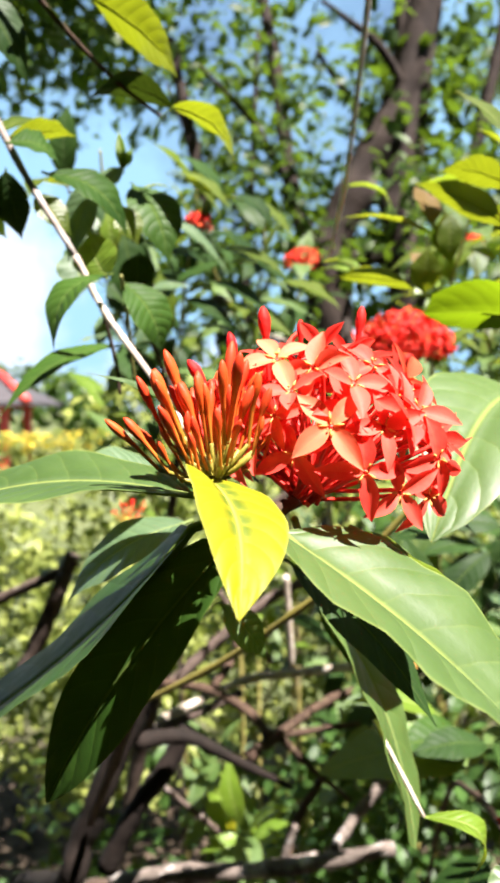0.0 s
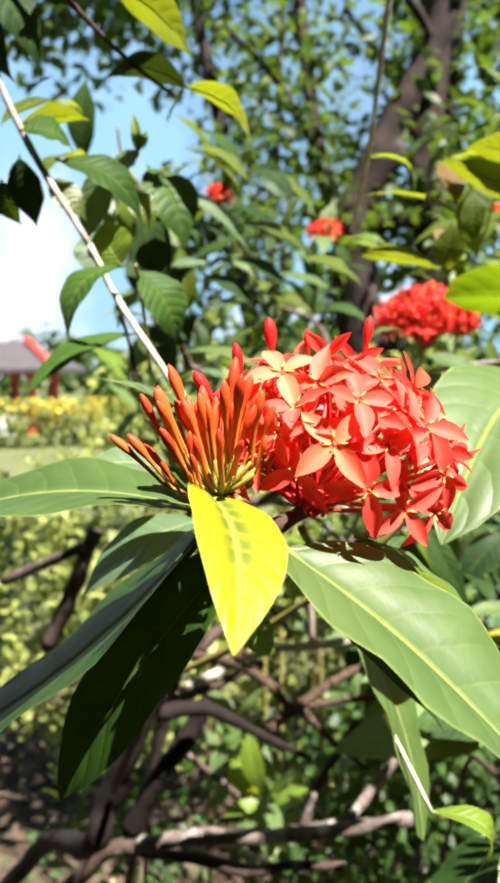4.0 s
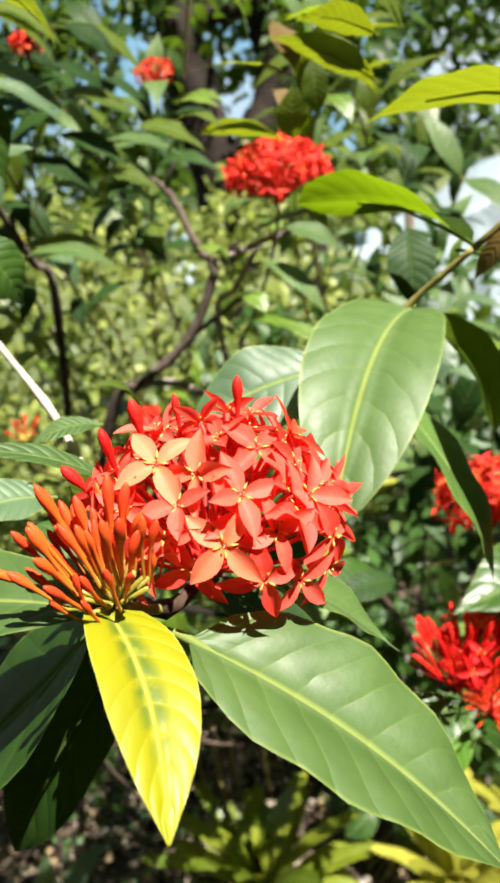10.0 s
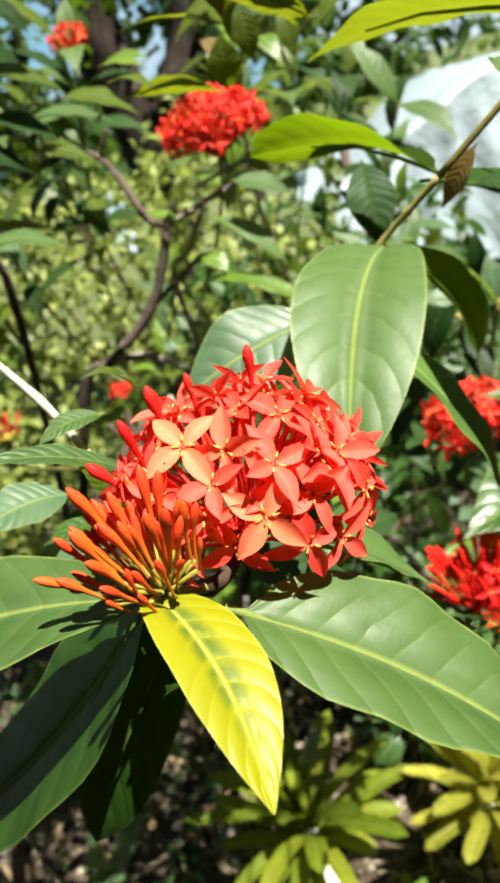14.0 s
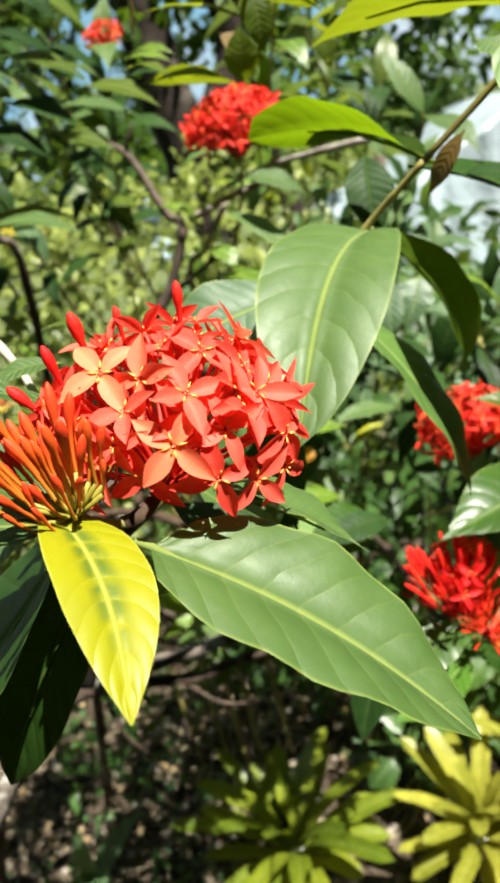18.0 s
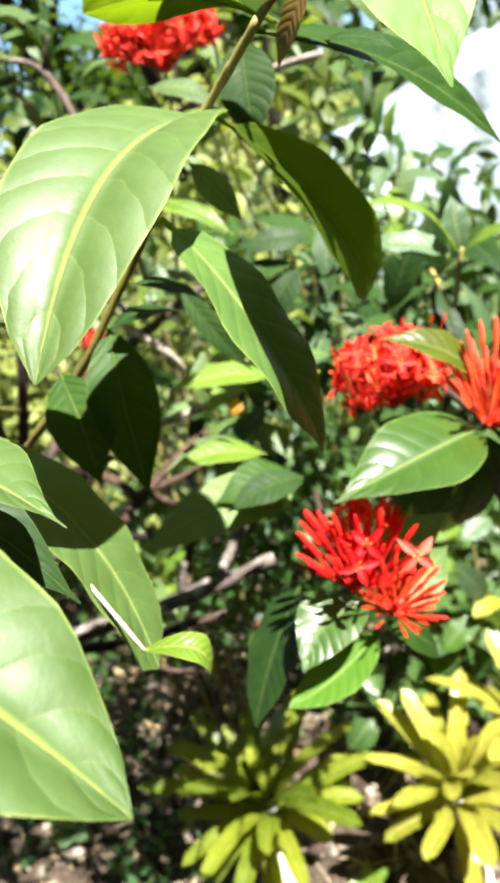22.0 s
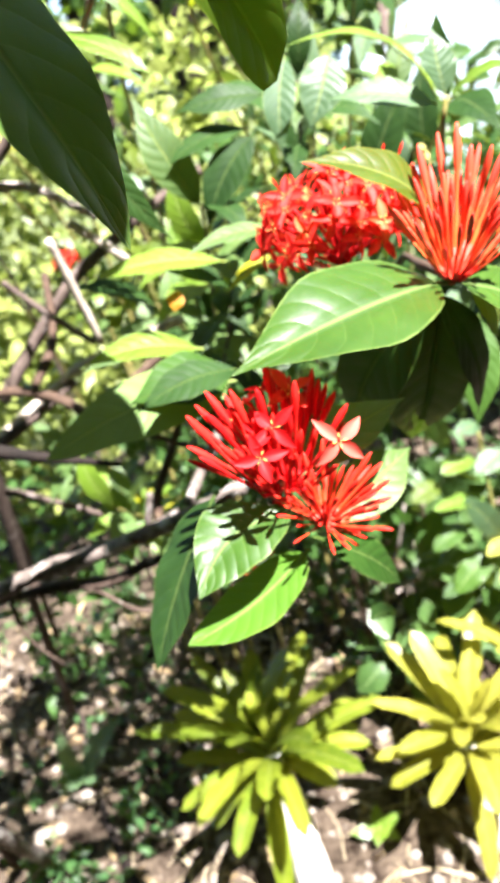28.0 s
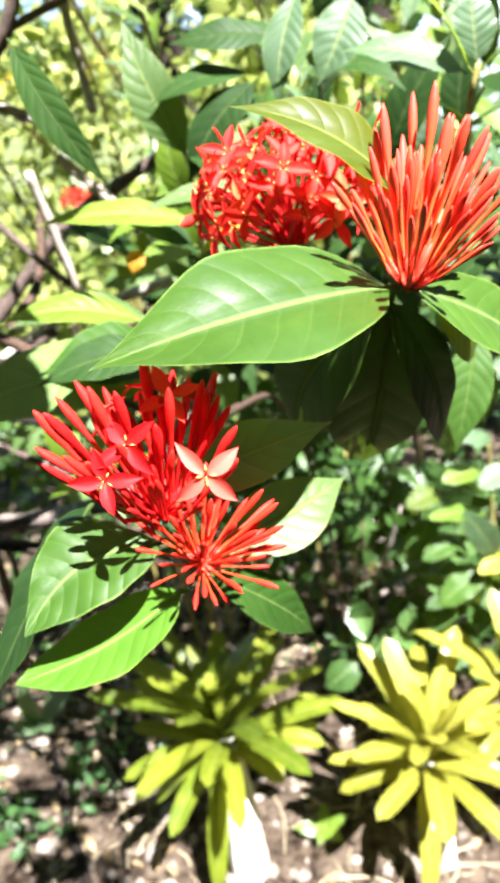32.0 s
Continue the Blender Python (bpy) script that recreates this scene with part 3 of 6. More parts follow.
def cloud_data(spots, size, seed, normal=(0, -0.25, 1), spread=0.8, slim=0.42, verts=None, faces=None, uvs=None, hang=0.25):
    """Many small folded leaves as one mesh."""
    rnd = np.random.RandomState(seed)
    verts = [] if verts is None else verts
    faces = [] if faces is None else faces
    uvs = [] if uvs is None else uvs
    prof = ((0.0, 0.02), (0.22, 0.72), (0.5, 1.0), (0.78, 0.62), (1.0, 0.02))
    for p in spots:
        y = Vector(rnd.uniform(-1, 1, 3))
        y.z -= hang
        y.normalize()
        z = Vector(normal) + Vector(rnd.uniform(-1, 1, 3)) * spread
        x = y.cross(z)
        if x.length < 0.05:
            continue
        x.normalize()
        z = x.cross(y)
        ln = size * rnd.uniform(0.6, 1.25)
        wd = ln * slim * 0.5 * rnd.uniform(0.8, 1.15)
        arch, vee, first = rnd.uniform(0.0, 0.16), rnd.uniform(0.1, 0.45), len(verts)
        for v, w in prof:
            mid = p + y * (ln * v) + z * (ln * arch * 4 * v * (1 - v))
            for u in (-1, 0, 1):
                verts.append(mid + x * (u * w * wd) + z * (vee * abs(u) * w * wd))
                uvs.append((0.5 + 0.5 * u, v))
        for j in range(4):
            a = first + j * 3
            faces += [(a, a + 1, a + 4, a + 3), (a + 1, a + 2, a + 5, a + 4)]
    return verts, faces, uvs


def blob_spots(rnd, n, centre, radii, shell=0.45):
    """Points through a clump, denser towards its outside."""
    d = rnd.normal(size=(n, 3))
    d /= np.linalg.norm(d, axis=1)[:, None]
    r = rnd.uniform(shell, 1.0, n) ** 0.6
    return [Vector(q) for q in np.array(centre) + d * r[:, None] * np.array(radii)]


# ---- ground and distance ----
def ground_height(x, y):
    h = 0.030 * noise.noise(Vector((x * 1.3, y * 1.3, 0.0))) + 0.014 * noise.noise(Vector((x * 5.0, y * 5.0, 3.0)))
    h += 0.006 * noise.noise(Vector((x * 17.0, y * 17.0, 7.0)))
    return h * max(0.0, 1.0 - max(abs(x), abs(y)) / 9.0)


def axis_lines(lo, hi, step, far):
    a = list(np.arange(lo, hi + step / 2, step))
    out, g = [], step
    while a[-1] < far:
        g *= 1.35
        a.append(a[-1] + g)
    g = step
    while a[0] > -far:
        g *= 1.35
        a.insert(0, a[0] - g)
    return a


gx, gy = axis_lines(-1.6, 1.6, 0.03, 3000), axis_lines(0.5, 3.4, 0.03, 3000)
gv = [(x, y, ground_height(x, y)) for y in gy for x in gx]
gf = [(j * len(gx) + i, j * len(gx) + i + 1, (j + 1) * len(gx) + i + 1, (j + 1) * len(gx) + i) for j in range(len(gy) - 1) for i in range(len(gx) - 1)]
gm, gt, gb = nodes_of("ground_soil_and_lawn", 0.95, 0.06)
pos = gt.nodes.new("ShaderNodeNewGeometry").outputs["Position"]
gsep = gt.nodes.new("ShaderNodeSeparateXYZ")
gt.links.new(pos, gsep.inputs[0])
lawn = ramp(gt, op(gt, "ADD", gsep.outputs[1], op(gt, "MULTIPLY", noise_of(gt, 1.2, 3), 1.6)), 4.2, 5.2)
# soil tones are lowered, the dark one to near black, to deepen shade
soil = mix(gt, ramp(gt, op(gt, "ADD", op(gt, "MULTIPLY", noise_of(gt, 9, 6), 0.6), op(gt, "MULTIPLY", noise_of(gt, 60, 4), 0.4)), 0.40, 0.66), (0.010, 0.006, 0.004), (0.150, 0.115, 0.081))
grass = mix(gt, ramp(gt, op(gt, "ADD", op(gt, "MULTIPLY", noise_of(gt, 0.5, 5), 0.5), op(gt, "MULTIPLY", noise_of(gt, 14, 4), 0.5)), 0.35, 0.65), (0.055, 0.075, 0.028), (0.130, 0.145, 0.064))
gt.links.new(mix(gt, lawn, soil, grass), gb.inputs["Base Color"])
bump(gt, gb, op(gt, "ADD", noise_of(gt, 30, 6), op(gt, "MULTIPLY", noise_of(gt, 140, 4), 0.5)), 0.9, 0.02)
ground = tagged(new("ground", mesh_of("ground", gv, gf, gm)), "bare brown soil bed running into a sunlit lawn", "ground", kind="structure")

rng = np.random.RandomState(11)
# gravel and crumbs of soil
gravel_mat = plain("gravel", (0.07, 0.055, 0.042), (0.29, 0.25, 0.205), 9, 0.9, 0.5, 0.002, 0.2, island=True)
pv, pf = [], []
for k in range(1600):
    x, y = rng.uniform(-1.1, 1.0), rng.uniform(0.75, 2.3)
    r = 0.004 + 0.020 * rng.rand() ** 3
    first, c = len(pv), Vector((x, y, ground_height(x, y) + r * 0.3))
    sx, sy, sz = rng.uniform(0.7, 1.3, 3) * r
    pts6 = [Vector((sx, 0, 0)), Vector((sx * 0.3, sy, 0)), Vector((-sx * 0.8, sy * 0.6, 0)), Vector((-sx * 0.7, -sy * 0.7, 0)), Vector((sx * 0.4, -sy, 0))]
    for zz, k2 in ((-0.5, 0.8), (0.25, 1.0), (0.7, 0.55)):
        for q in pts6:
            pv.append(c + Vector((q.x * k2, q.y * k2, sz * zz)))
    for b in (0, 5):
        for a in range(5):
            pf.append((first + b + a, first + b + (a + 1) % 5, first + b + 5 + (a + 1) % 5, first + b + 5 + a))
    pf.append(tuple(first + 10 + a for a in range(5)))
tagged(new("gravel", mesh_of("gravel", pv, pf, gravel_mat, smooth=False)), "pale gravel and crumbs of soil on the bed", "gravel", kind="stuff")

# dead leaves and straw
litter_mat = leaf_material("dead_leaf", (0.12, 0.075, 0.035), (0.34, 0.25, 0.13), (0.4, 0.3, 0.18), 0.7, 0.2, (0.4, 0.28, 0.1), island=True)
spots = []
for k in range(520):
    x, y = rng.uniform(-1.1, 1.0), rng.uniform(0.75, 2.4)
    spots.append(Vector((x, y, ground_height(x, y) + rng.uniform(0.004, 0.018))))
v, f, u = cloud_data(spots, 0.05, 5, (0, 0, 1), 0.35, 0.45, hang=0.0)
tagged(new("leaf_litter", mesh_of("leaf_litter", v, f, litter_mat, u)), "dry brown leaf litter scattered on the soil", "leaf litter", kind="stuff")
sv, sf = [], []
for k in range(420):
    x, y, a, ln = rng.uniform(-1.1, 1.0), rng.uniform(0.8, 2.3), rng.uniform(0, 6.28), rng.uniform(0.04, 0.24)
    pts = []
    for q in (-0.5, 0, 0.5):
        px, py = x + math.cos(a + q * 0.4) * ln * q, y + math.sin(a + q * 0.4) * ln * q
        pts.append(Vector((px, py, ground_height(px, py) + rng.uniform(0.004, 0.014))))
    path = smooth_path(pts, 3)
    tube_data(path, [rng.uniform(0.0008, 0.0026)] * len(path), 5, 0, 0, sv, sf)
tagged(new("straw", mesh_of("straw", sv, sf, plain("straw", (0.28, 0.22, 0.13), (0.55, 0.47, 0.32), 30, 0.8))), "pale straw and dry twigs lying on the soil", "straw", kind="stuff")

# low weeds
spots = []
for k in range(30):
    cx, cy = rng.uniform(-1.2, 1.1), rng.uniform(1.42, 2.6)
    if abs(cx - 0.12) < 0.2 and cy < 1.5:
        continue
    h = rng.uniform(0.02, 0.10)
    for i in range(rng.randint(14, 34)):
        spots.append(Vector((cx + rng.normal() * 0.055, cy + rng.normal() * 0.055, ground_height(cx, cy) + rng.uniform(0.01, h * 2))))
for cx, cy, n in ((-0.56, 1.33, 70), (-0.47, 1.30, 40), (-0.32, 1.43, 46), (0.40, 1.68, 40), (0.55, 1.60, 30)):
    for i in range(n):
        spots.append(Vector((cx + rng.normal() * 0.05, cy + rng.normal() * 0.05, ground_height(cx, cy) + rng.uniform(0.01, 0.11))))
v, f, u = cloud_data(spots, 0.036, 6, (0, -0.2, 1), 0.5, 0.5, hang=0.0)
tagged(new("low_weeds", mesh_of("low_weeds", v, f, weed_leaf, u)), "low green weeds creeping over the soil", "weeds", kind="stuff")

# ---- lawn edge hedge, pavilion and far trees ----
def cloud_thing(name, label, category, clumps, size, mat, seed, normal=(0, -0.35, 1), spread=0.8, slim=0.45, kind="stuff", shell=0.45):
    r = np.random.RandomState(seed)
    v, f, u = [], [], []
    for n, c, rad in clumps:
        cloud_data(blob_spots(r, n, c, rad, shell), size, r.randint(9999), normal, spread, slim, v, f, u)
    return tagged(new(name, mesh_of(name, v, f, mat, u)), label, category, kind=kind)


cloud_thing("flower_hedge", "clipped yellow-green hedge along the lawn", "hedge", [(260, (x, 19 + 0.4 * math.sin(x * 2.1), 0.62), (0.62, 0.5, 0.68)) for x in np.arange(-9, 7, 0.62)], 0.16, hedge_leaf, 21, slim=0.7)
cloud_thing("hedge_blossom", "yellow blossom over the hedge", "blossom", [(60, (x, 18.75, 1.05), (0.6, 0.4, 0.28)) for x in np.arange(-9, -1, 0.5)], 0.12, yellow_bloom, 22, slim=0.9)
far_clumps = []
for k in range(34):
    x = rng.uniform(-26, 22)
    far_clumps.append((230, (x, rng.uniform(38, 52), rng.uniform(1.2, 3.4)), (rng.uniform(1.8, 3.4), 2.0, rng.uniform(1.4, 3.0))))
cloud_thing("far_trees", "row of distant trees behind the lawn", "trees", far_clumps, 0.75, tree_leaf, 23, slim=0.6)

pav = thing("pavilion", "garden pavilion with red posts and grey roof", "pavilion", at=(-9.9, 24.0, 0.0))
red_paint = plain("red_paint", (0.42, 0.028, 0.020), (0.58, 0.050, 0.035), 2.0, 0.5)
roof_mat = plain("roof_sheet", (0.022, 0.020, 0.021), (0.055, 0.050, 0.052), 1.5, 0.8)
wall_white = plain("white_wash", (0.66, 0.65, 0.62), (0.80, 0.79, 0.76), 1.0, 0.8)


def box_mesh(name, size, mat, bevel=0.004):
    bm = bmesh.new()
    bmesh.ops.create_cube(bm, size=1.0)
    bmesh.ops.scale(bm, vec=size, verts=bm.verts)
    bmesh.ops.bevel(bm, geom=bm.edges[:], offset=bevel, segments=2, affect="EDGES", profile=0.6)
    me = bpy.data.meshes.new(name)
    bm.to_mesh(me)
    bm.free()
    me.materials.append(mat)
    return me


post_me = box_mesh("post", (0.24, 0.24, 1.95), red_paint, 0.02)
for px in (-12.0, -10.6, -9.3, -7.9):
    for py in (22.9, 25.2):
        link("post", post_me, pav, "", pose(px, py, 0.975))
beam_me = box_mesh("beam", (4.6, 0.20, 0.22), red_paint, 0.02)
for py in (22.9, 25.2):
    link("beam", beam_me, pav, "", pose(-9.95, py, 2.06))
rv = [(-12.8, 22.1, 2.12), (-6.9, 22.1, 2.12), (-6.9, 26.0, 2.12), (-12.8, 26.0, 2.12), (-11.4, 24.05, 3.05), (-8.4, 24.05, 3.05)]
rv += [(x, y, z - 0.12) for x, y, z in rv]
rf = [(0, 1, 5, 4), (1, 2, 5), (2, 3, 4, 5), (3, 0, 4), (6, 10, 11, 7), (7, 11, 8), (8, 11, 10, 9), (9, 10, 6), (0, 6, 7, 1), (1, 7, 8, 2), (2, 8, 9, 3), (3, 9, 6, 0)]
link("roof", mesh_of("roof", rv, rf, roof_mat, smooth=False), pav, "grey weathered roof")
for a, b in (((-6.9, 22.05, 2.16), (-8.4, 24.0, 3.10)), ((-12.8, 22.05, 2.16), (-11.4, 24.0, 3.10))):
    vv, ff = tube_data([Vector(a), Vector(b)], [0.13, 0.13], 8)
    link("ridge", mesh_of("ridge", vv, ff, red_paint), pav, "red painted hip ridge")
link("low_wall", box_mesh("low_wall", (4.2, 0.25, 0.9), wall_white, 0.02), pav, "whitewashed low wall", pose(-10.4, 22.5, 0.45))

# ---- unseen dark screens added to block sky light behind and beside ----
screen_mass = plain("screen_mass", (0.012, 0.030, 0.008), (0.050, 0.085, 0.022), 3.0, 0.8, 0.9, 0.08)
for nm, c, dims in (("hedge_south", (0.5, -3.4, 4.2), (14.0, 1.0, 8.4)), ("hedge_east", (4.6, 1.0, 2.2), (1.0, 9.0, 4.4)), ("hedge_west", (-3.6, -1.2, 4.2), (1.0, 5.4, 8.4))):
    hb = bmesh.new()
    bmesh.ops.create_cube(hb, size=1.0)
    bmesh.ops.scale(hb, vec=dims, verts=hb.verts)
    bmesh.ops.subdivide_edges(hb, edges=hb.edges[:], cuts=14, use_grid_fill=True)
    for q in hb.verts:
        q.co += Vector((noise.noise(q.co * 1.7), noise.noise(q.co * 1.7 + Vector((9, 0, 0))), noise.noise(q.co * 1.7 + Vector((0, 9, 0))))) * 0.18
    hm = bpy.data.meshes.new(nm)
    hb.to_mesh(hm)
    hb.free()
    hm.materials.append(screen_mass)
    hob = tagged(new(nm, hm), "unseen dark green screen added to block sky light", "hedge", kind="structure")
    hob.location = c

# ---- tree with two leaning trunks ----
def tree(name, label, trunks, at, mat):
    t = thing(name, label, "tree", at=at)
    for pts, r0, r1 in trunks:
        path = smooth_path(pts, 8)
        k = len(path) - 1
        v, f = tube_data(path, [r0 + (r1 - r0) * i / k for i in range(k + 1)], 14, 0.32, r0 * 50)
        link("trunk" if r0 > 0.09 else "limb", mesh_of("trunk", v, f, mat), t)
    return t


shade_tree = tree("shade_tree", "tall shade tree with dark leaning trunks", [
    ([(0.66, 4.75, -0.05), (0.63, 4.70, 1.0), (0.60, 4.66, 1.85), (0.53, 4.62, 2.40), (0.52, 4.60, 2.75), (0.66, 4.60, 3.07), (0.81, 4.60, 3.38), (1.00, 4.60, 3.75), (1.20, 4.6, 4.6), (1.35, 4.6, 5.6)], 0.17, 0.08),
    ([(0.62, 4.68, 1.60), (0.78, 4.62, 1.96), (0.96, 4.60, 2.21), (1.02, 4.60, 2.49), (0.98, 4.60, 2.85), (0.94, 4.60, 3.13), (1.00, 4.6, 3.55), (1.05, 4.7, 4.6)], 0.13, 0.08),
    ([(0.53, 4.62, 2.35), (0.42, 4.64, 2.80), (0.30, 4.68, 3.20), (0.22, 4.75, 3.9), (0.05, 4.9, 5.0)], 0.075, 0.03),
    ([(0.54, 4.62, 2.65), (0.75, 4.56, 2.75), (0.98, 4.58, 2.72)], 0.065, 0.06),
    ([(1.02, 4.6, 2.6), (1.25, 4.55, 2.95), (1.42, 4.5, 3.4), (1.60, 4.5, 4.2)], 0.07, 0.03),
    ([(0.30, 4.68, 3.20), (0.05, 4.5, 3.55), (-0.25, 4.3, 3.8)], 0.03, 0.01),
    ([(1.00, 4.60, 3.75), (0.80, 4.4, 3.95), (0.45, 4.2, 4.1)], 0.04, 0.012),
], (0.66, 4.75, 0.0), bark_tree)
second_tree = tree("slim_tree", "grey-barked slim tree behind the shade tree", [
    ([(1.30, 5.2, -0.05), (1.22, 5.1, 1.3), (1.16, 5.0, 2.4), (1.12, 5.0, 3.4), (1.3, 5.1, 4.6), (1.5, 5.2, 5.5)], 0.13, 0.06),
    ([(1.13, 5.0, 3.0), (0.9, 5.0, 3.6), (0.5, 5.0, 4.2)], 0.045, 0.015),
], (1.30, 5.2, 0.0), bark_tree)
third_tree = tree("sapling_tree", "slender sapling in the thicket", [
    ([(0.10, 4.9, -0.05), (0.06, 4.8, 1.5), (0.0, 4.7, 2.6), (0.05, 4.7, 3.3), (0.1, 4.7, 4.2)], 0.05, 0.012),
    ([(0.02, 4.75, 1.4), (-0.12, 4.65, 2.1), (-0.19, 4.6, 2.7), (-0.26, 4.6, 3.09), (-0.32, 4.6, 3.46), (-0.45, 4.6, 4.1)], 0.06, 0.035),
    ([(0.02, 4.7, 2.3), (0.2, 4.7, 2.8), (0.3, 4.7, 3.5)], 0.02, 0.008),
    ([(0.02, 4.7, 3.0), (-0.3, 4.6, 3.4), (-0.5, 4.6, 3.9)], 0.014, 0.006),
], (0.10, 4.9, 0.0), bark_tree)


def crown(parent, clumps, size, seed, mat):
    r = np.random.RandomState(seed)
    v, f, u = [], [], []
    for n, c, rad in clumps:
        cloud_data(blob_spots(r, n, c, rad, 0.2), size, r.randint(9999), (0, -0.2, 1), 0.9, 0.5, v, f, u)
    ob = link("crown", mesh_of("crown", v, f, mat, u), parent)
    ob["kind"] = "stuff"
    return ob


cr = np.random.RandomState(5)
crown(shade_tree, [(17, (0.45 + 0.085 * k, 4.05 + 0.15 * math.sin(k * 1.9), 2.35 + 1.3 * ((k * 0.618) % 1)), (0.20, 0.15, 0.16)) for k in range(20) if k not in (0, 1, 4, 5, 6)], 0.12, 36, tree_leaf).name = "front_crown"
crown(third_tree, [(32, (-0.75 + 0.075 * k, 4.1 + 0.2 * math.sin(k * 1.7), 1.75 + 1.0 * ((k * 0.618) % 1)), (0.20, 0.15, 0.16)) for k in range(15)], 0.10, 37, tree_leaf).name = "lower_crown"
crown(shade_tree, [(26, (cr.uniform(0.25, 2.6), cr.uniform(4.5, 6.0), cr.uniform(2.6, 5.4)), (0.28, 0.3, 0.20)) for k in range(84)], 0.125, 31, tree_leaf)
# overhead leaves, mostly out of view, added to cut the sky's fill light
crown(shade_tree, [(150, (cr.uniform(-3.9, -0.1), cr.uniform(-0.8, 6.5), cr.uniform(4.3, 6.6)), (0.75, 0.75, 0.40)) for k in range(120)], 0.16, 34, tree_leaf).name = "upper_crown"
# unseen leaves added in the sun's path to dapple the rosettes
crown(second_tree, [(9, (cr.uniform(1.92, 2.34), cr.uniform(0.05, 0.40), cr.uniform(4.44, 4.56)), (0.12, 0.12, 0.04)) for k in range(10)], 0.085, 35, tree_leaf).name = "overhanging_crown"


def clump(n, c, rad):
    """A leaf clump, thinner high in the crown where sky shows through."""
    return (n // 5 if c[2] > 1.9 + 0.29 * c[1] and c[0] < 0.9 else n, c, rad)


crown(second_tree, [clump(32, (cr.uniform(-0.2, 2.4), cr.uniform(4.6, 6.4), cr.uniform(2.2, 4.6)), (0.30, 0.3, 0.22)) for k in range(66)], 0.125, 32, tree_leaf)
crown(third_tree, [clump(40, (cr.uniform(-0.75, 0.5), cr.uniform(3.6, 4.8), cr.uniform(2.5, 4.6)), (0.22, 0.25, 0.17)) for k in range(44)], 0.095, 33, tree_leaf)
crown(third_tree, [(20, (-0.40 + 0.045 * k, 4.5 + 0.2 * math.sin(k * 2.3), 2.75 + 1.0 * ((k * 0.618) % 1)), (0.16, 0.15, 0.13)) for k in range(18)], 0.10, 38, tree_leaf).name = "middle_crown"

# ---- thicket behind the flowering branches ----
cloud_thing("golden_shrub", "sunlit yellow-green shrub with small leaves", "shrub", [
    (250, (0.10 + 0.55 * math.sin(k * 2.4) , 2.7 + 0.35 * math.sin(k * 1.7), 0.45 + 0.071 * k), (0.32, 0.3, 0.22)) for k in range(20)], 0.062, hedge_leaf, 41, slim=0.5)
cloud_thing("golden_shrub", "sunlit yellow-green shrub with small leaves", "shrub", [
    (210, (-0.75 + 0.35 * math.sin(k * 2.4), 3.0 + 0.3 * math.sin(k * 1.3), 0.3 + 0.085 * k), (0.28, 0.3, 0.22)) for k in range(13)], 0.062, hedge_leaf, 42, slim=0.5)
cloud_thing("glossy_bush", "dense glossy dark green bush", "bush", [
    (90, (0.78 + 0.28 * math.sin(k * 2.1), 1.95 + 0.2 * math.cos(k * 1.9), 0.30 + 0.085 * k), (0.22, 0.2, 0.16)) for k in range(5, 15)], 0.085, bush_leaf, 43, slim=0.4)
cloud_thing("glossy_bush", "dense glossy dark green bush", "bush", [
    (58, (0.05 + 0.45 * math.sin(k * 2.1), 1.85 + 0.15 * math.cos(k * 1.9), 0.32 + 0.045 * k), (0.22, 0.18, 0.14)) for k in range(13)], 0.06, bush_leaf, 44, slim=0.45)
cloud_thing("glossy_bush", "dense glossy dark green bush", "bush", [
    (46, (0.26 + 0.14 * math.sin(k * 2.1), 1.52 + 0.12 * math.cos(k * 1.9), 0.72 + 0.034 * k), (0.15, 0.14, 0.10)) for k in range(13)], 0.050, bush_leaf, 48, slim=0.5)
cloud_thing("round_leaf_shrub", "low shrub with round dark green leaves", "shrub", [
    (24, (0.66 + 0.15 * math.sin(k * 2.1), 1.60 + 0.14 * math.cos(k * 1.7), 0.12 + 0.06 * k), (0.14, 0.12, 0.10)) for k in range(10)], 0.10, round_leaf, 45, slim=0.75)
cloud_thing("verge_shrub", "sunlit green shrub below the plastic sheet", "shrub", [
    (110, (1.0 + 0.12 * k, 2.30 + 0.12 * math.sin(k * 2.2), 0.35 + 0.38 * (k % 3)), (0.22, 0.18, 0.26)) for k in range(13)], 0.06, weed_leaf, 47, slim=0.45)
cloud_thing("upper_thicket", "shaded foliage of the upper thicket", "foliage", [
    (90, (1.35 + 0.50 * math.sin(k * 2.1), 3.2 + 0.3 * math.cos(k * 1.9), 1.85 + 0.06 * k), (0.28, 0.2, 0.18)) for k in range(18)], 0.10, tree_leaf, 46, slim=0.42)

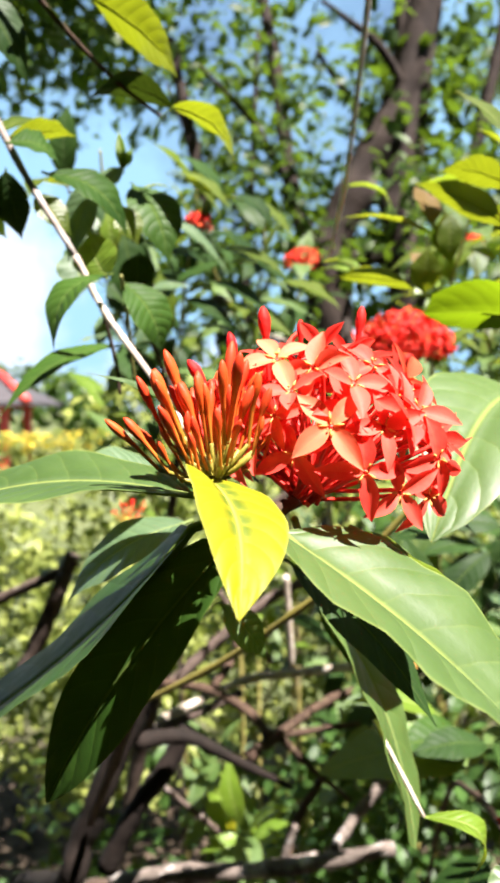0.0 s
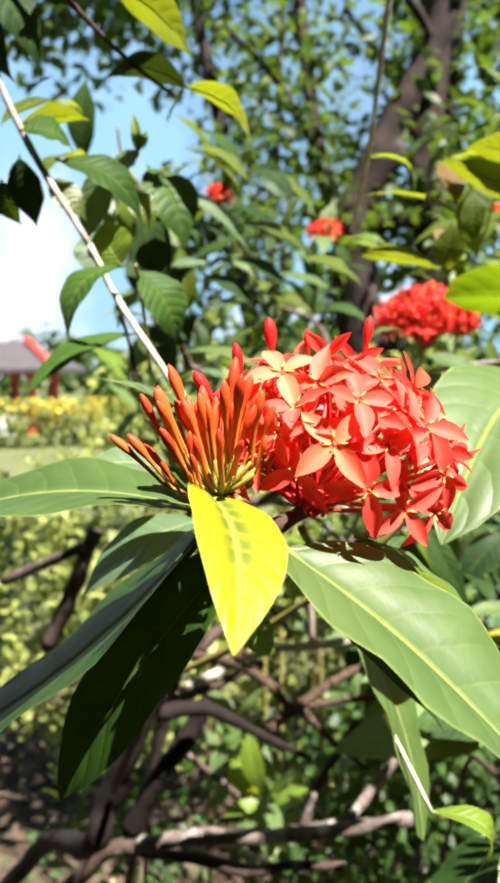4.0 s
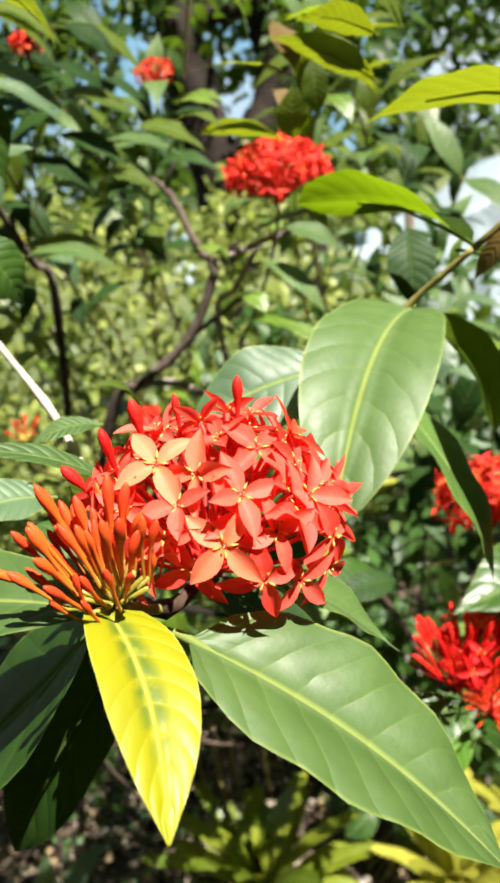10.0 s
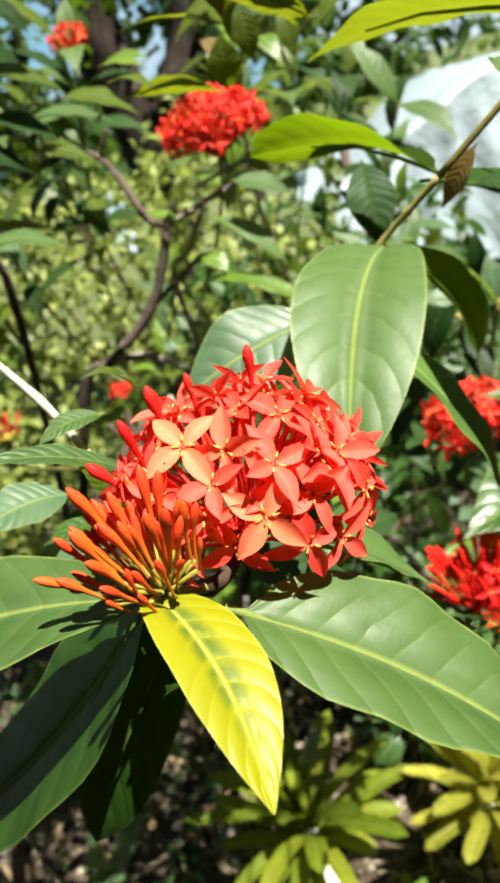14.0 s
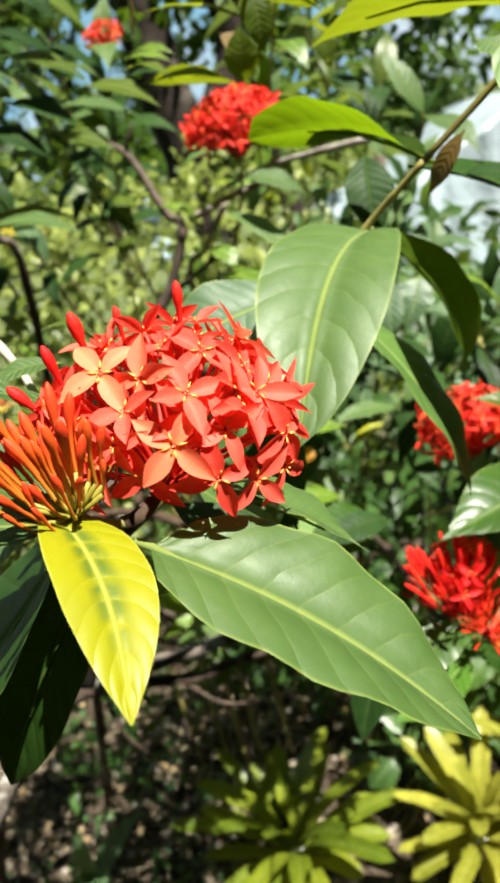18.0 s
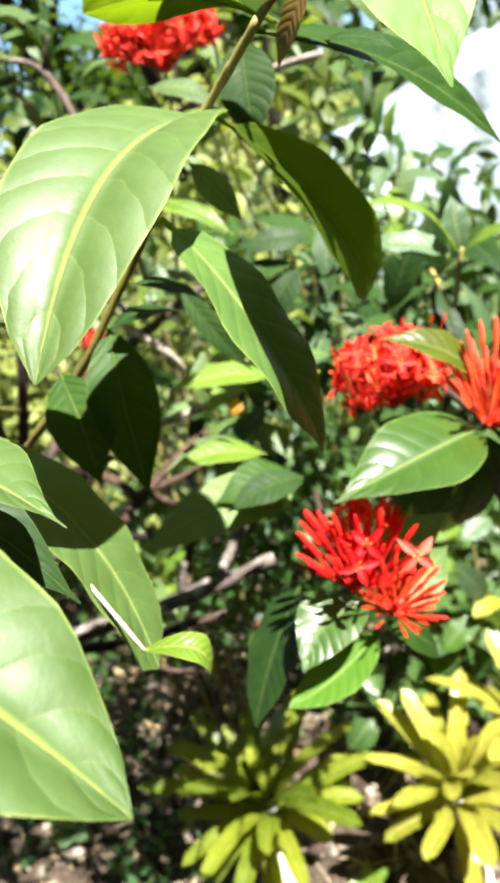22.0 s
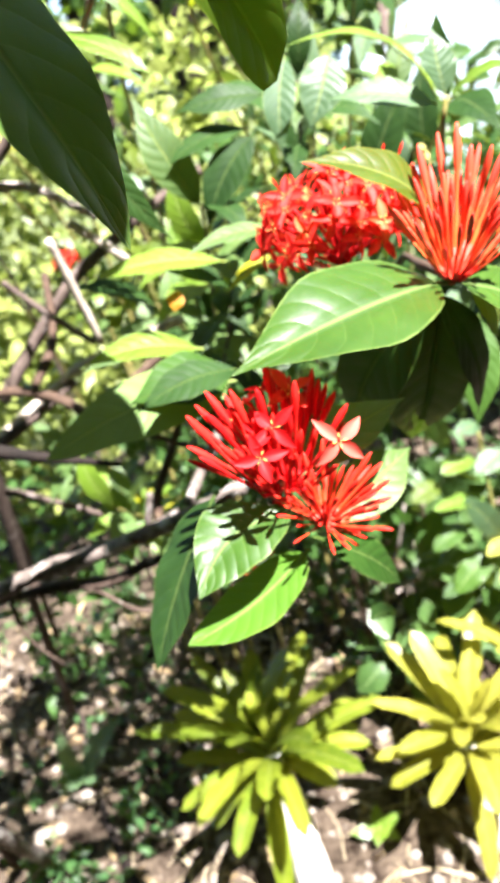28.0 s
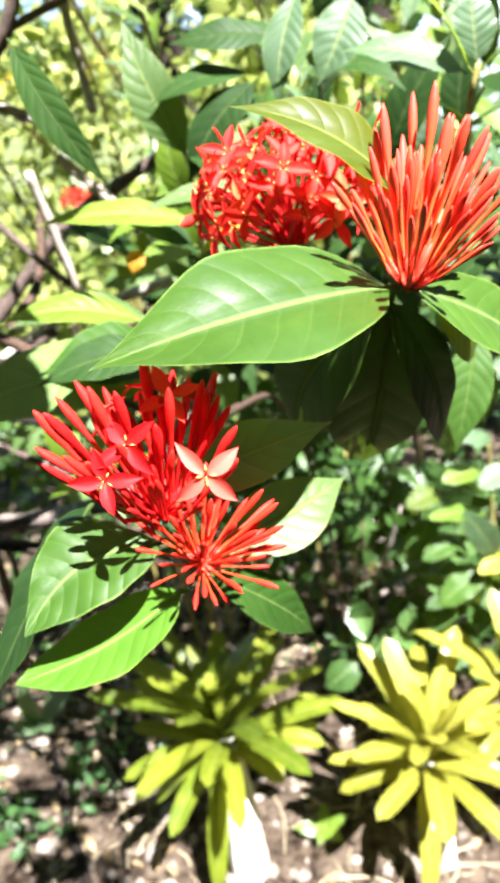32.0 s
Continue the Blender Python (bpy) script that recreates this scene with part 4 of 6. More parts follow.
# ---- plastic sheet over a frame ----
sheet = thing("plastic_sheet", "crumpled white plastic sheet draped over a frame", "tarpaulin", at=(1.4, 2.55, 0.0))
pm, ptree, pb = nodes_of("white_plastic", 0.28, 0.6)
ptree.links.new(mix(ptree, noise_of(ptree, 3, 4), (0.20, 0.25, 0.28), (0.36, 0.42, 0.45)), pb.inputs["Base Color"])
bump(ptree, pb, noise_of(ptree, 14, 5), 0.6, 0.02)
nx, nz, tv2 = 70, 44, []
for j in range(nz + 1):
    for i in range(nx + 1):
        a, b = i / nx, j / nz
        x = 0.88 + 1.6 * a
        crest = 1.77 - 0.75 * max(0.0, 0.42 - a) ** 1.3 - 0.03 * math.sin(a * 9)
        hem = 1.16 + 0.05 * math.sin(a * 9) + 0.03 * noise.noise(Vector((x * 6, 1, 0)))
        z = hem + (crest - hem) * min(b * 1.25, 1.0)
        y = 2.5 + (max(b - 0.8, 0.0) * 3.4) + 0.10 * (1 - min(b * 1.25, 1)) * -1
        y += 0.08 * noise.noise(Vector((x * 6.5, z * 1.1, 0))) + 0.04 * noise.noise(Vector((x * 15, z * 3, 5)))
        z += 0.03 * noise.noise(Vector((x * 3, y * 3, 9))) if b > 0.75 else 0
        tv2.append((x, y, max(z, 0.0)))
tf2 = [(j * (nx + 1) + i, j * (nx + 1) + i + 1, (j + 1) * (nx + 1) + i + 1, (j + 1) * (nx + 1) + i) for j in range(nz) for i in range(nx)]
link("sheet", mesh_of("sheet", tv2, tf2, pm), sheet)
for px in (1.02, 1.72, 2.40):
    v, f = tube_data([Vector((px, 2.62, 0.0)), Vector((px, 2.62, 1.72))], [0.018, 0.016], 8, 0.2)
    link("stake", mesh_of("stake", v, f, stem_grey), sheet)


# ---- crumpled plastic in the shrub ----
blue_film = plain("blue_film", (0.10, 0.15, 0.22), (0.30, 0.38, 0.46), 20, 0.45)
for k, (bx, by, bz, br) in enumerate(((0.232, 3.031, 1.517, 0.050), (0.213, 3.048, 1.680, 0.035))):
    pbm = bmesh.new()
    bmesh.ops.create_icosphere(pbm, subdivisions=3, radius=br)
    for q in pbm.verts:
        q.co *= 1 + 0.55 * noise.noise(q.co / br * 1.6 + Vector((k * 7.0, 0, 0))) + 0.25 * noise.noise(q.co / br * 4.0)
        q.co.z *= 1.25
    pme = bpy.data.meshes.new("plastic_bag")
    pbm.to_mesh(pme)
    pbm.free()
    pme.materials.append(blue_film)
    tagged(new("plastic_bag", pme), "pale blue crumpled plastic bag caught in the shrub", "plastic bag", group="plastic bags").location = (bx, by, bz)


# ---- bare limbs low in the thicket ----
def limb_thing(name, label, runs, mat, at):
    t = thing(name, label, "branch", at=at)
    for pts, r0, r1 in runs:
        path = smooth_path(pts, 7)
        k = len(path) - 1
        v, f = tube_data(path, [(r0 + (r1 - r0) * i / k) * (1 + 0.05 * math.sin(i * 1.3)) for i in range(k + 1)], 10, 0.32, r0 * 900)
        link("limb", mesh_of("limb", v, f, mat), t)
    return t

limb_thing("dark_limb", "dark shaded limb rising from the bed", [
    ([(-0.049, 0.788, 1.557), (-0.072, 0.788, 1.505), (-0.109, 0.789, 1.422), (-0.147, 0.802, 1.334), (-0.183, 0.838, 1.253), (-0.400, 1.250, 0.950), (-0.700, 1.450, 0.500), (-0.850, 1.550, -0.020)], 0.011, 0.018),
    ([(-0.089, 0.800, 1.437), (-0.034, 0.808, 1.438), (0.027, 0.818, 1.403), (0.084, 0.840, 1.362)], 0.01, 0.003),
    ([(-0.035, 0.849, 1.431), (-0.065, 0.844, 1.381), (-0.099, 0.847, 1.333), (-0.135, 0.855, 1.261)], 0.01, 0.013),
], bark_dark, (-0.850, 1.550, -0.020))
limb_thing("grey_limb", "grey-brown forked limb in the thicket", [
    ([(0.216, 0.997, 1.422), (0.144, 0.971, 1.413), (0.075, 0.940, 1.382), (0.032, 0.910, 1.364)], 0.005, 0.008),
    ([(0.189, 1.027, 1.354), (0.077, 0.993, 1.354)], 0.004, 0.005),
    ([(-0.092, 1.003, 1.425), (-0.021, 0.978, 1.424), (0.032, 0.951, 1.406), (0.061, 0.920, 1.385)], 0.006, 0.006),
    ([(0.022, 1.194, 1.501), (0.014, 1.121, 1.433), (-0.018, 1.054, 1.398)], 0.005, 0.007),
    ([(0.075, 0.937, 1.376), (0.120, 0.962, 1.319), (0.168, 0.987, 1.267)], 0.005, 0.003),
    ([(0.156, 1.017, 1.322), (0.123, 0.997, 1.277), (0.090, 0.975, 1.235), (0.082, 0.958, 1.207)], 0.005, 0.007),
], stem_brown, (0.032, 0.910, 1.364))
limb_thing("lichen_limb", "pale lichen-crusted limb lying low", [
    ([(0.203, 0.851, 1.284), (0.132, 0.869, 1.258), (0.037, 0.883, 1.237), (-0.054, 0.904, 1.222), (-0.144, 0.929, 1.191)], 0.008, 0.011),
    ([(0.206, 0.906, 1.340), (0.169, 0.892, 1.305), (0.133, 0.874, 1.267)], 0.007, 0.006),
    ([(0.116, 0.900, 1.244), (0.056, 0.920, 1.219), (-0.017, 0.950, 1.185), (-0.103, 0.970, 1.161)], 0.0055, 0.0075),
    ([(0.091, 0.910, 1.277), (0.083, 0.910, 1.256), (0.075, 0.910, 1.234)], 0.004, 0.005),
], bark_lichen, (-0.144, 0.929, 1.191))
limb_thing("rough_limb", "rough brown limb with hanging rootlets low in the thicket", [
    ([(0.126, 0.870, 1.208), (0.059, 0.890, 1.194), (0.008, 0.900, 1.178), (-0.056, 0.920, 1.179), (-0.121, 0.950, 1.166), (-0.184, 0.970, 1.158), (-0.242, 0.990, 1.099), (-0.323, 1.030, 1.002), (-0.426, 1.100, 0.855), (-0.600, 1.300, 0.400), (-0.700, 1.450, -0.020)], 0.005, 0.016),
    ([(-0.136, 0.945, 1.165), (-0.133, 0.925, 1.143), (-0.127, 0.920, 1.106), (-0.103, 0.920, 1.051)], 0.003, 0.002),
    ([(-0.018, 0.903, 1.175), (0.025, 0.890, 1.131), (0.077, 0.890, 1.111)], 0.003, 0.002),
], bark_root, (-0.700, 1.450, -0.020))
limb_thing("brown_limb", "brown slanting limb behind the blooms", [
    ([(0.274, 1.219, 1.570), (0.212, 1.217, 1.549), (0.139, 1.209, 1.520), (0.054, 1.190, 1.481), (-0.029, 1.187, 1.413), (-0.100, 1.168, 1.352)], 0.007, 0.01),
    ([(0.023, 1.100, 1.372), (-0.043, 1.094, 1.343), (-0.118, 1.091, 1.314)], 0.006, 0.008),
    ([(-0.009, 1.082, 1.530), (0.027, 1.079, 1.477), (0.066, 1.102, 1.416)], 0.004, 0.005),
    ([(-0.120, 1.065, 1.260), (-0.082, 1.066, 1.233), (-0.000, 1.100, 1.143)], 0.006, 0.004),
], stem_grey, (-0.100, 1.168, 1.352))
limb_thing("pale_twigs", "pale sun-bleached twigs crossing in the thicket", [
    ([(0.084, 0.956, 1.582), (0.087, 0.968, 1.530), (0.092, 0.989, 1.448)], 0.0045, 0.005),
    ([(0.103, 1.011, 1.584), (0.146, 1.017, 1.531), (0.162, 1.050, 1.488)], 0.0055, 0.005),
    ([(0.251, 1.038, 1.432), (0.186, 1.055, 1.425), (0.099, 1.121, 1.391), (0.007, 1.148, 1.365), (-0.168, 1.117, 1.287)], 0.007, 0.007),
    ([(0.213, 1.021, 1.794), (0.174, 1.020, 1.742), (0.146, 1.019, 1.720), (0.149, 1.016, 1.618)], 0.004, 0.0045),
], stem_pale, (0.092, 0.989, 1.448))
limb_thing("fallen_twig", "dry brown curved twig lying on the soil", [
    ([(-0.800, 2.100, 0.035), (-0.720, 2.090, 0.045), (-0.624, 1.987, 0.040), (-0.530, 1.850, 0.035), (-0.500, 1.750, 0.020)], 0.006, 0.008),
], bark_tree, (-0.500, 1.750, 0.020))
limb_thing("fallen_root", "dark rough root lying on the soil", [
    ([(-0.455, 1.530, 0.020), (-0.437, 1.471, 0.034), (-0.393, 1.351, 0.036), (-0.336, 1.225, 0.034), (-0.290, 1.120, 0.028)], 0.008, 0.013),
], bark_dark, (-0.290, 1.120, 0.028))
limb_thing("pale_stake", "pale weathered stake leaning in the soil", [
    ([(-0.336, 1.015, 1.016), (-0.393, 0.997, 0.946), (-0.443, 0.983, 0.881), (-0.600, 1.420, -0.020)], 0.013, 0.016),
], bark_lichen, (-0.600, 1.420, -0.020))
limb_thing("grey_limb", "grey limb at the edge of the lawn", [
    ([(-0.174, 0.887, 1.626), (-0.194, 0.892, 1.580), (-0.213, 0.909, 1.541), (-0.252, 0.926, 1.465)], 0.009, 0.011),
    ([(-0.191, 0.899, 1.603), (-0.243, 0.910, 1.580), (-0.309, 0.933, 1.550)], 0.006, 0.007),
], stem_grey, (-0.252, 0.926, 1.465))


# ---- strap-leaved rosettes ----
def rosette(name, label, at, size, count, mat, seed, stalk, lean=(0, 0), foot=(0, 0), width=0.17, steep=84):
    """A rosette of stiff strap leaves on a pale stalk."""
    r = random.Random(seed)
    t = thing(name, label, "bromeliad", at=(at[0] + foot[0], at[1] + foot[1], 0.0))
    c = Vector(at)
    base = Vector((at[0] + foot[0], at[1] + foot[1], ground_height(at[0] + foot[0], at[1] + foot[1]) - 0.01))
    path = smooth_path([base, base.lerp(c, 0.5) + Vector((0.006, -0.014, 0)), c - Vector((0, 0, 0.02))], 6)
    v, f = tube_data(path, [stalk * (1.22 - 0.42 * i / (len(path) - 1)) for i in range(len(path))], 12, 0.15, 3)
    link("stalk", mesh_of("stalk", v, f, stalk_white), t, "pale sun-bleached stalk")
    for k in range(count):
        g = k / (count - 1)
        a = k * 2.39996 + r.uniform(-0.2, 0.2)
        el = radians(steep - (steep + 1) * g**0.78 + r.uniform(-9, 9))
        ln = size * (0.66 + 0.40 * math.sin(math.pi * min(g * 1.1, 1))) * r.uniform(0.80, 1.12)
        d = Vector((math.cos(a) * math.cos(el), math.sin(a) * math.cos(el), math.sin(el)))
        d = (d + Vector((lean[0], lean[1], 0))).normalized()
        b = c + Vector((d.x, d.y, 0)) * 0.012 + Vector((0, 0, 0.03 - 0.07 * g))
        side = Vector((0, 0, 1)) - d * d.z if abs(d.z) < 0.98 else Vector((-math.cos(a), -math.sin(a), 0))
        me = leaf_mesh(ln, size * width * r.uniform(0.85, 1.12), 0.04 + 0.12 * r.random(), 0.45, mat, 0.06, seed * 100 + k, 3, 14, blunt=0.34, tip=-0.10, petiole=0.01, belly=1.35, twist=r.uniform(-0.2, 0.2))
        link("leaf", me, t, "", frame_at(b, b + d * ln, side))
    # the oldest leaf hangs beside the stalk
    d = Vector((foot[0] - 0.05, foot[1] - 0.09, -0.30)).normalized()
    ln = size * 1.05
    b = c + Vector((-0.02, -0.035, -0.03))
    link("leaf", leaf_mesh(ln, size * 0.17, 0.08, 0.3, mat, 0.05, seed * 77, 3, 12, blunt=0.36, tip=0.08, petiole=0.01), t, "drooping old leaf", frame_at(b, b + d * ln, Vector((0.1, -1.0, 0.3))))
    return t


stalk_white = plain("stalk_white", (0.62, 0.59, 0.50), (0.82, 0.80, 0.73), 14, 0.7)
rosette("bromeliad", "yellow-green bromeliad rosette on a pale stalk", (0.075, 1.235, 0.365), 0.265, 36, strap_leaf, 3, 0.036, foot=(-0.004, -0.095), width=0.165)
rosette("bromeliad", "golden-yellow bromeliad rosette on a pale stalk", (0.492, 1.165, 0.30), 0.25, 30, strap_gold, 4, 0.020, (0.05, 0), (0.02, -0.05), 0.17, 76)
rosette("bromeliad", "golden-yellow bromeliad rosette on a pale stalk", (0.70, 1.22, 0.34), 0.25, 22, strap_gold, 5, 0.022)


def sprout(name, label, at, leaves, mat):
    t = thing(name, label, "seedling", at=(at[0], at[1], 0.0))
    g = ground_height(at[0], at[1])
    v, f = tube_data([Vector((at[0], at[1], g - 0.01)), Vector((at[0], at[1], at[2]))], [0.004, 0.003], 6)
    link("stem", mesh_of("stem", v, f, stem_green), t)
    for d, ln, w in leaves:
        b = Vector((at[0], at[1], at[2] - 0.006))
        n = Vector((0, -0.5, 0.85))
        leaf(t, b, b + Vector(d).normalized() * ln, n, w, 0.1, mat, 0.2, nv=10, nu=3)
    return t


sprout("seedling", "young green seedling with two upright leaves", (-0.50, 1.62, 0.05), [((0.20, -0.03, 0.22), 0.30, 0.066), ((0.02, -0.03, 0.26), 0.25, 0.056), ((-0.15, -0.1, 0.12), 0.10, 0.05), ((-0.3, -0.3, 0.12), 0.09, 0.045), ((0.3, -0.3, 0.1), 0.08, 0.04)], leaf_pale)
sprout("seedling", "small lime-green sprout on the soil", (0.255, 1.20, 0.05), [((-0.9, 0, 0.2), 0.075, 0.035), ((0.8, 0.1, 0.4), 0.07, 0.03), ((0.5, -0.6, 0.1), 0.06, 0.03), ((0.1, 0.5, 0.6), 0.06, 0.03), ((-0.3, -0.6, 0.1), 0.05, 0.026)], leaf_lime)

# ---- nearest shoots of the round-leaved shrub ----
roundy = thing("round_leaf_shoot", "sunlit shoot with broad round glossy leaves", "shrub", at=(0.640, 1.800, 0.0))
stem(roundy, "stem", [(0.530, 1.500, 0.705), (0.499, 1.520, 0.572), (0.456, 1.550, 0.400), (0.620, 1.720, 0.300), (0.640, 1.800, -0.010)], 0.003, 0.006, stem_ash)
stem(roundy, "stem", [(0.444, 1.520, 0.660), (0.453, 1.560, 0.391), (0.640, 1.740, 0.300), (0.655, 1.800, -0.010)], 0.0028, 0.005, stem_brown)
stem(roundy, "stem", [(0.685, 1.400, 0.907), (0.702, 1.420, 0.724), (0.719, 1.450, 0.526), (0.670, 1.700, 0.300), (0.660, 1.800, -0.010)], 0.003, 0.006, stem_green)
leaf(roundy, (0.677, 1.380, 0.587), (0.572, 1.350, 0.541), (-0.3, -0.5, 0.8), 0.062, 0.06, leaf_gloss, 0.12, blunt=0.55, tip_shape=0.1, belly=0.95)
leaf(roundy, (0.699, 1.380, 0.636), (0.622, 1.350, 0.788), (-0.3, -0.6, 0.7), 0.060, 0.06, leaf_pale, 0.12, blunt=0.55, tip_shape=0.1, belly=0.95)
leaf(roundy, (0.625, 1.380, 0.687), (0.538, 1.350, 0.675), (-0.2, -0.4, 0.9), 0.046, 0.08, leaf_gloss, 0.12, blunt=0.55, tip_shape=0.1, belly=0.95)
leaf(roundy, (0.728, 1.380, 0.851), (0.653, 1.350, 0.835), (-0.2, -0.5, 0.85), 0.052, 0.06, leaf_pale, 0.12, blunt=0.55, tip_shape=0.1, belly=0.95)
leaf(roundy, (0.659, 1.380, 0.855), (0.581, 1.350, 0.861), (-0.1, -0.4, 0.9), 0.046, 0.08, leaf_lime, 0.12, blunt=0.55, tip_shape=0.1, belly=0.95)
leaf(roundy, (0.609, 1.380, 0.902), (0.566, 1.350, 1.035), (-0.3, -0.6, 0.7), 0.044, 0.06, leaf_gloss, 0.12, blunt=0.55, tip_shape=0.1, belly=0.95)
leaf(roundy, (0.738, 1.380, 0.614), (0.652, 1.350, 0.619), (-0.1, -0.4, 0.9), 0.042, 0.08, leaf_yellow, 0.12, blunt=0.55, tip_shape=0.1, belly=0.95)
leaf(roundy, (0.580, 1.380, 0.822), (0.511, 1.350, 0.814), (-0.3, -0.5, 0.8), 0.048, 0.08, leaf_olive, 0.12, blunt=0.55, tip_shape=0.1, belly=0.95)
leaf(roundy, (0.673, 1.380, 0.751), (0.552, 1.350, 0.780), (0, -0.3, 0.95), 0.040, 0.06, leaf_lime, 0.12, blunt=0.55, tip_shape=0.1, belly=0.95)
leaf(roundy, (0.703, 1.380, 0.510), (0.635, 1.350, 0.479), (-0.2, -0.6, 0.75), 0.055, 0.06, leaf_shaded, 0.12, blunt=0.55, tip_shape=0.1, belly=0.95)
leaf(roundy, (0.614, 1.380, 0.540), (0.542, 1.350, 0.541), (-0.2, -0.5, 0.8), 0.034, 0.06, leaf_shaded, 0.12, blunt=0.55, tip_shape=0.1, belly=0.95)
leaf(roundy, (0.678, 1.380, 0.935), (0.621, 1.350, 0.946), (-0.2, -0.5, 0.8), 0.040, 0.06, leaf_pale, 0.12, blunt=0.55, tip_shape=0.1, belly=0.95)
leaf(roundy, (0.553, 1.500, 0.601), (0.504, 1.470, 0.724), (-0.3, -0.5, 0.8), 0.030, 0.06, leaf_shaded, 0.12, blunt=0.55, tip_shape=0.1, belly=0.95)

# ---- flowering branches ----
main = thing("ixora_branch", "flowering ixora branch with coral head and yellow leaf", "ixora", group="ixora branches", at=(-0.06, 0.44, 1.25))
tall = thing("ixora_branch", "upright ixora branch with broad glossy leaves", "ixora", group="ixora branches", at=(0.02, 0.50, 1.35))
low = thing("ixora_branch", "low ixora branch with deep red spiky head", "ixora", group="ixora branches", at=(0.38, 1.5, 0.3))
fan = thing("ixora_branch", "ixora branch with red head and orange bud fan", "ixora", group="ixora branches", at=(0.58, 1.55, 0.75))
back = thing("ixora_branch", "leafy ixora branch with pale backlit leaves", "ixora", group="ixora branches", at=(0.66, 1.7, 0.7))
droop = thing("ixora_branch", "leaning pale branch with drooping curled leaves", "ixora", group="ixora branches", at=(0.02, 0.32, 1.78))
twig = thing("ixora_branch", "thin dark overhanging twig with olive leaves", "ixora", group="ixora branches", at=(-0.15, 0.53, 2.1))
second = thing("ixora_branch", "ixora branch with round red flower dome", "ixora", group="ixora branches", at=(0.12, 2.1, 0.6))
middle = thing("ixora_branch", "leafy ixora branch in the middle distance", "ixora", group="ixora branches", at=(-0.25, 1.3, 0.8))
fork = thing("grey_branch", "bare grey forked branch in the thicket", "branch", at=(-0.30, 1.3, 0.6))
switch = thing("pale_switch", "slender pale upright switch with one curled leaf", "branch", at=(0.13, 0.95, 1.98))


# the nearest flowering shoot
stem(main, "stem", [(0.060, 0.250, 1.770), (0.046, 0.243, 1.764), (0.022, 0.303, 1.737), (-0.010, 0.404, 1.664), (-0.066, 0.578, 1.527), (-0.134, 0.775, 1.362)], 0.0021, 0.0045, stem_brown)
stem(main, "flower_stalk", [(0.046, 0.243, 1.764), (0.040, 0.236, 1.770), (0.035, 0.229, 1.778)], 0.0016, 0.0013, stem_green)
leaf(main, (0.052, 0.225, 1.764), (0.1235, 0.1865, 1.6995), (0.007, -0.195, 0.981), 0.051, 0.036, leaf_broad, 0.6, twist=0.37, skew=-0.035, blunt=0.55, tip_shape=0.23, belly=0.89, wave=0.05)
leaf(main, (0.032, 0.225, 1.779), (0.042, 0.167, 1.757), (0.445, -0.128, 0.886), 0.024, 0.086, leaf_yellow, 0.6, twist=-0.12, skew=-0.035, blunt=0.42, tip_shape=0.45, belly=0.77, wave=0.02)
leaf(main, (0.028, 0.235, 1.773), (-0.066, 0.268, 1.763), (-0.563, 0.158, 0.811), 0.042, 0.075, leaf_green, 0.23, twist=0.51, skew=0.016, blunt=0.75, tip_shape=0.21, belly=0.91)
# these two hang under the head; their shade is put in the colour
leaf(main, (0.039, 0.249, 1.758), (-0.0231, 0.2570, 1.6717), (-0.010, -0.543, 0.840), 0.030, 0.062, leaf_shaded, 0.37, twist=0.32, skew=-0.006, blunt=0.42, tip_shape=0.37, belly=0.92)
leaf(main, (0.026, 0.250, 1.761), (-0.083, 0.290, 1.670), (-0.346, -0.229, 0.910), 0.061, -0.039, leaf_shaded, 0.2, twist=-0.08, skew=-0.013, blunt=0.6, tip_shape=0.03, belly=0.8)
leaf(main, (0.078, 0.263, 1.758), (0.118, 0.247, 1.727), (0.435, 0.111, 0.894), 0.037, 0.008, leaf_green, 0.54, skew=-0.063, blunt=0.83, tip_shape=1.1)
leaf(main, (0.059, 0.299, 1.739), (0.107, 0.275, 1.687), (0.400, -0.600, 0.700), 0.024, 0.06, leaf_shaded_dark, 0.2)
leaf(main, (0.033, 0.291, 1.726), (0.049, 0.295, 1.704), (-0.200, -0.500, 0.800), 0.014, 0.08, leaf_green, 0.1)
leaf(main, (0.017, 0.326, 1.751), (-0.032, 0.321, 1.719), (-0.400, -0.500, 0.750), 0.030, 0.14, leaf_pale, 0.14)
stem(main, "dry_twig", [(0.095, 0.334, 1.664), (0.112, 0.315, 1.632)], 0.0009, 0.0009, stem_pale)
leaf(main, (0.112, 0.315, 1.632), (0.130, 0.312, 1.608), (0.300, -0.200, 0.930), 0.014, 0.52, leaf_lime, 0.5)
leaf(main, (0.030, 0.335, 1.796), (0.003, 0.325, 1.795), (-0.350, -0.500, 0.800), 0.012, 0.12, leaf_green, 0.2)
leaf(main, (0.033, 0.300, 1.785), (-0.014, 0.285, 1.811), (-0.200, -0.300, 0.920), 0.013, 0.08, leaf_green, 0.35)
leaf(main, (0.029, 0.295, 1.773), (0.018, 0.290, 1.799), (-0.200, -0.500, 0.850), 0.009, 0.1, leaf_olive, 0.2)
leaf(main, (0.026, 0.300, 1.767), (-0.002, 0.290, 1.773), (-0.300, -0.550, 0.800), 0.015, 0.1, leaf_shaded, 0.2)
leaf(main, (0.006, 0.330, 1.771), (-0.030, 0.315, 1.774), (-0.300, -0.550, 0.800), 0.023, 0.1, leaf_pale, 0.2)
leaf(main, (0.046, 0.360, 1.795), (0.026, 0.350, 1.808), (-0.100, -0.300, 0.930), 0.009, 0.2, leaf_olive, 0.3)

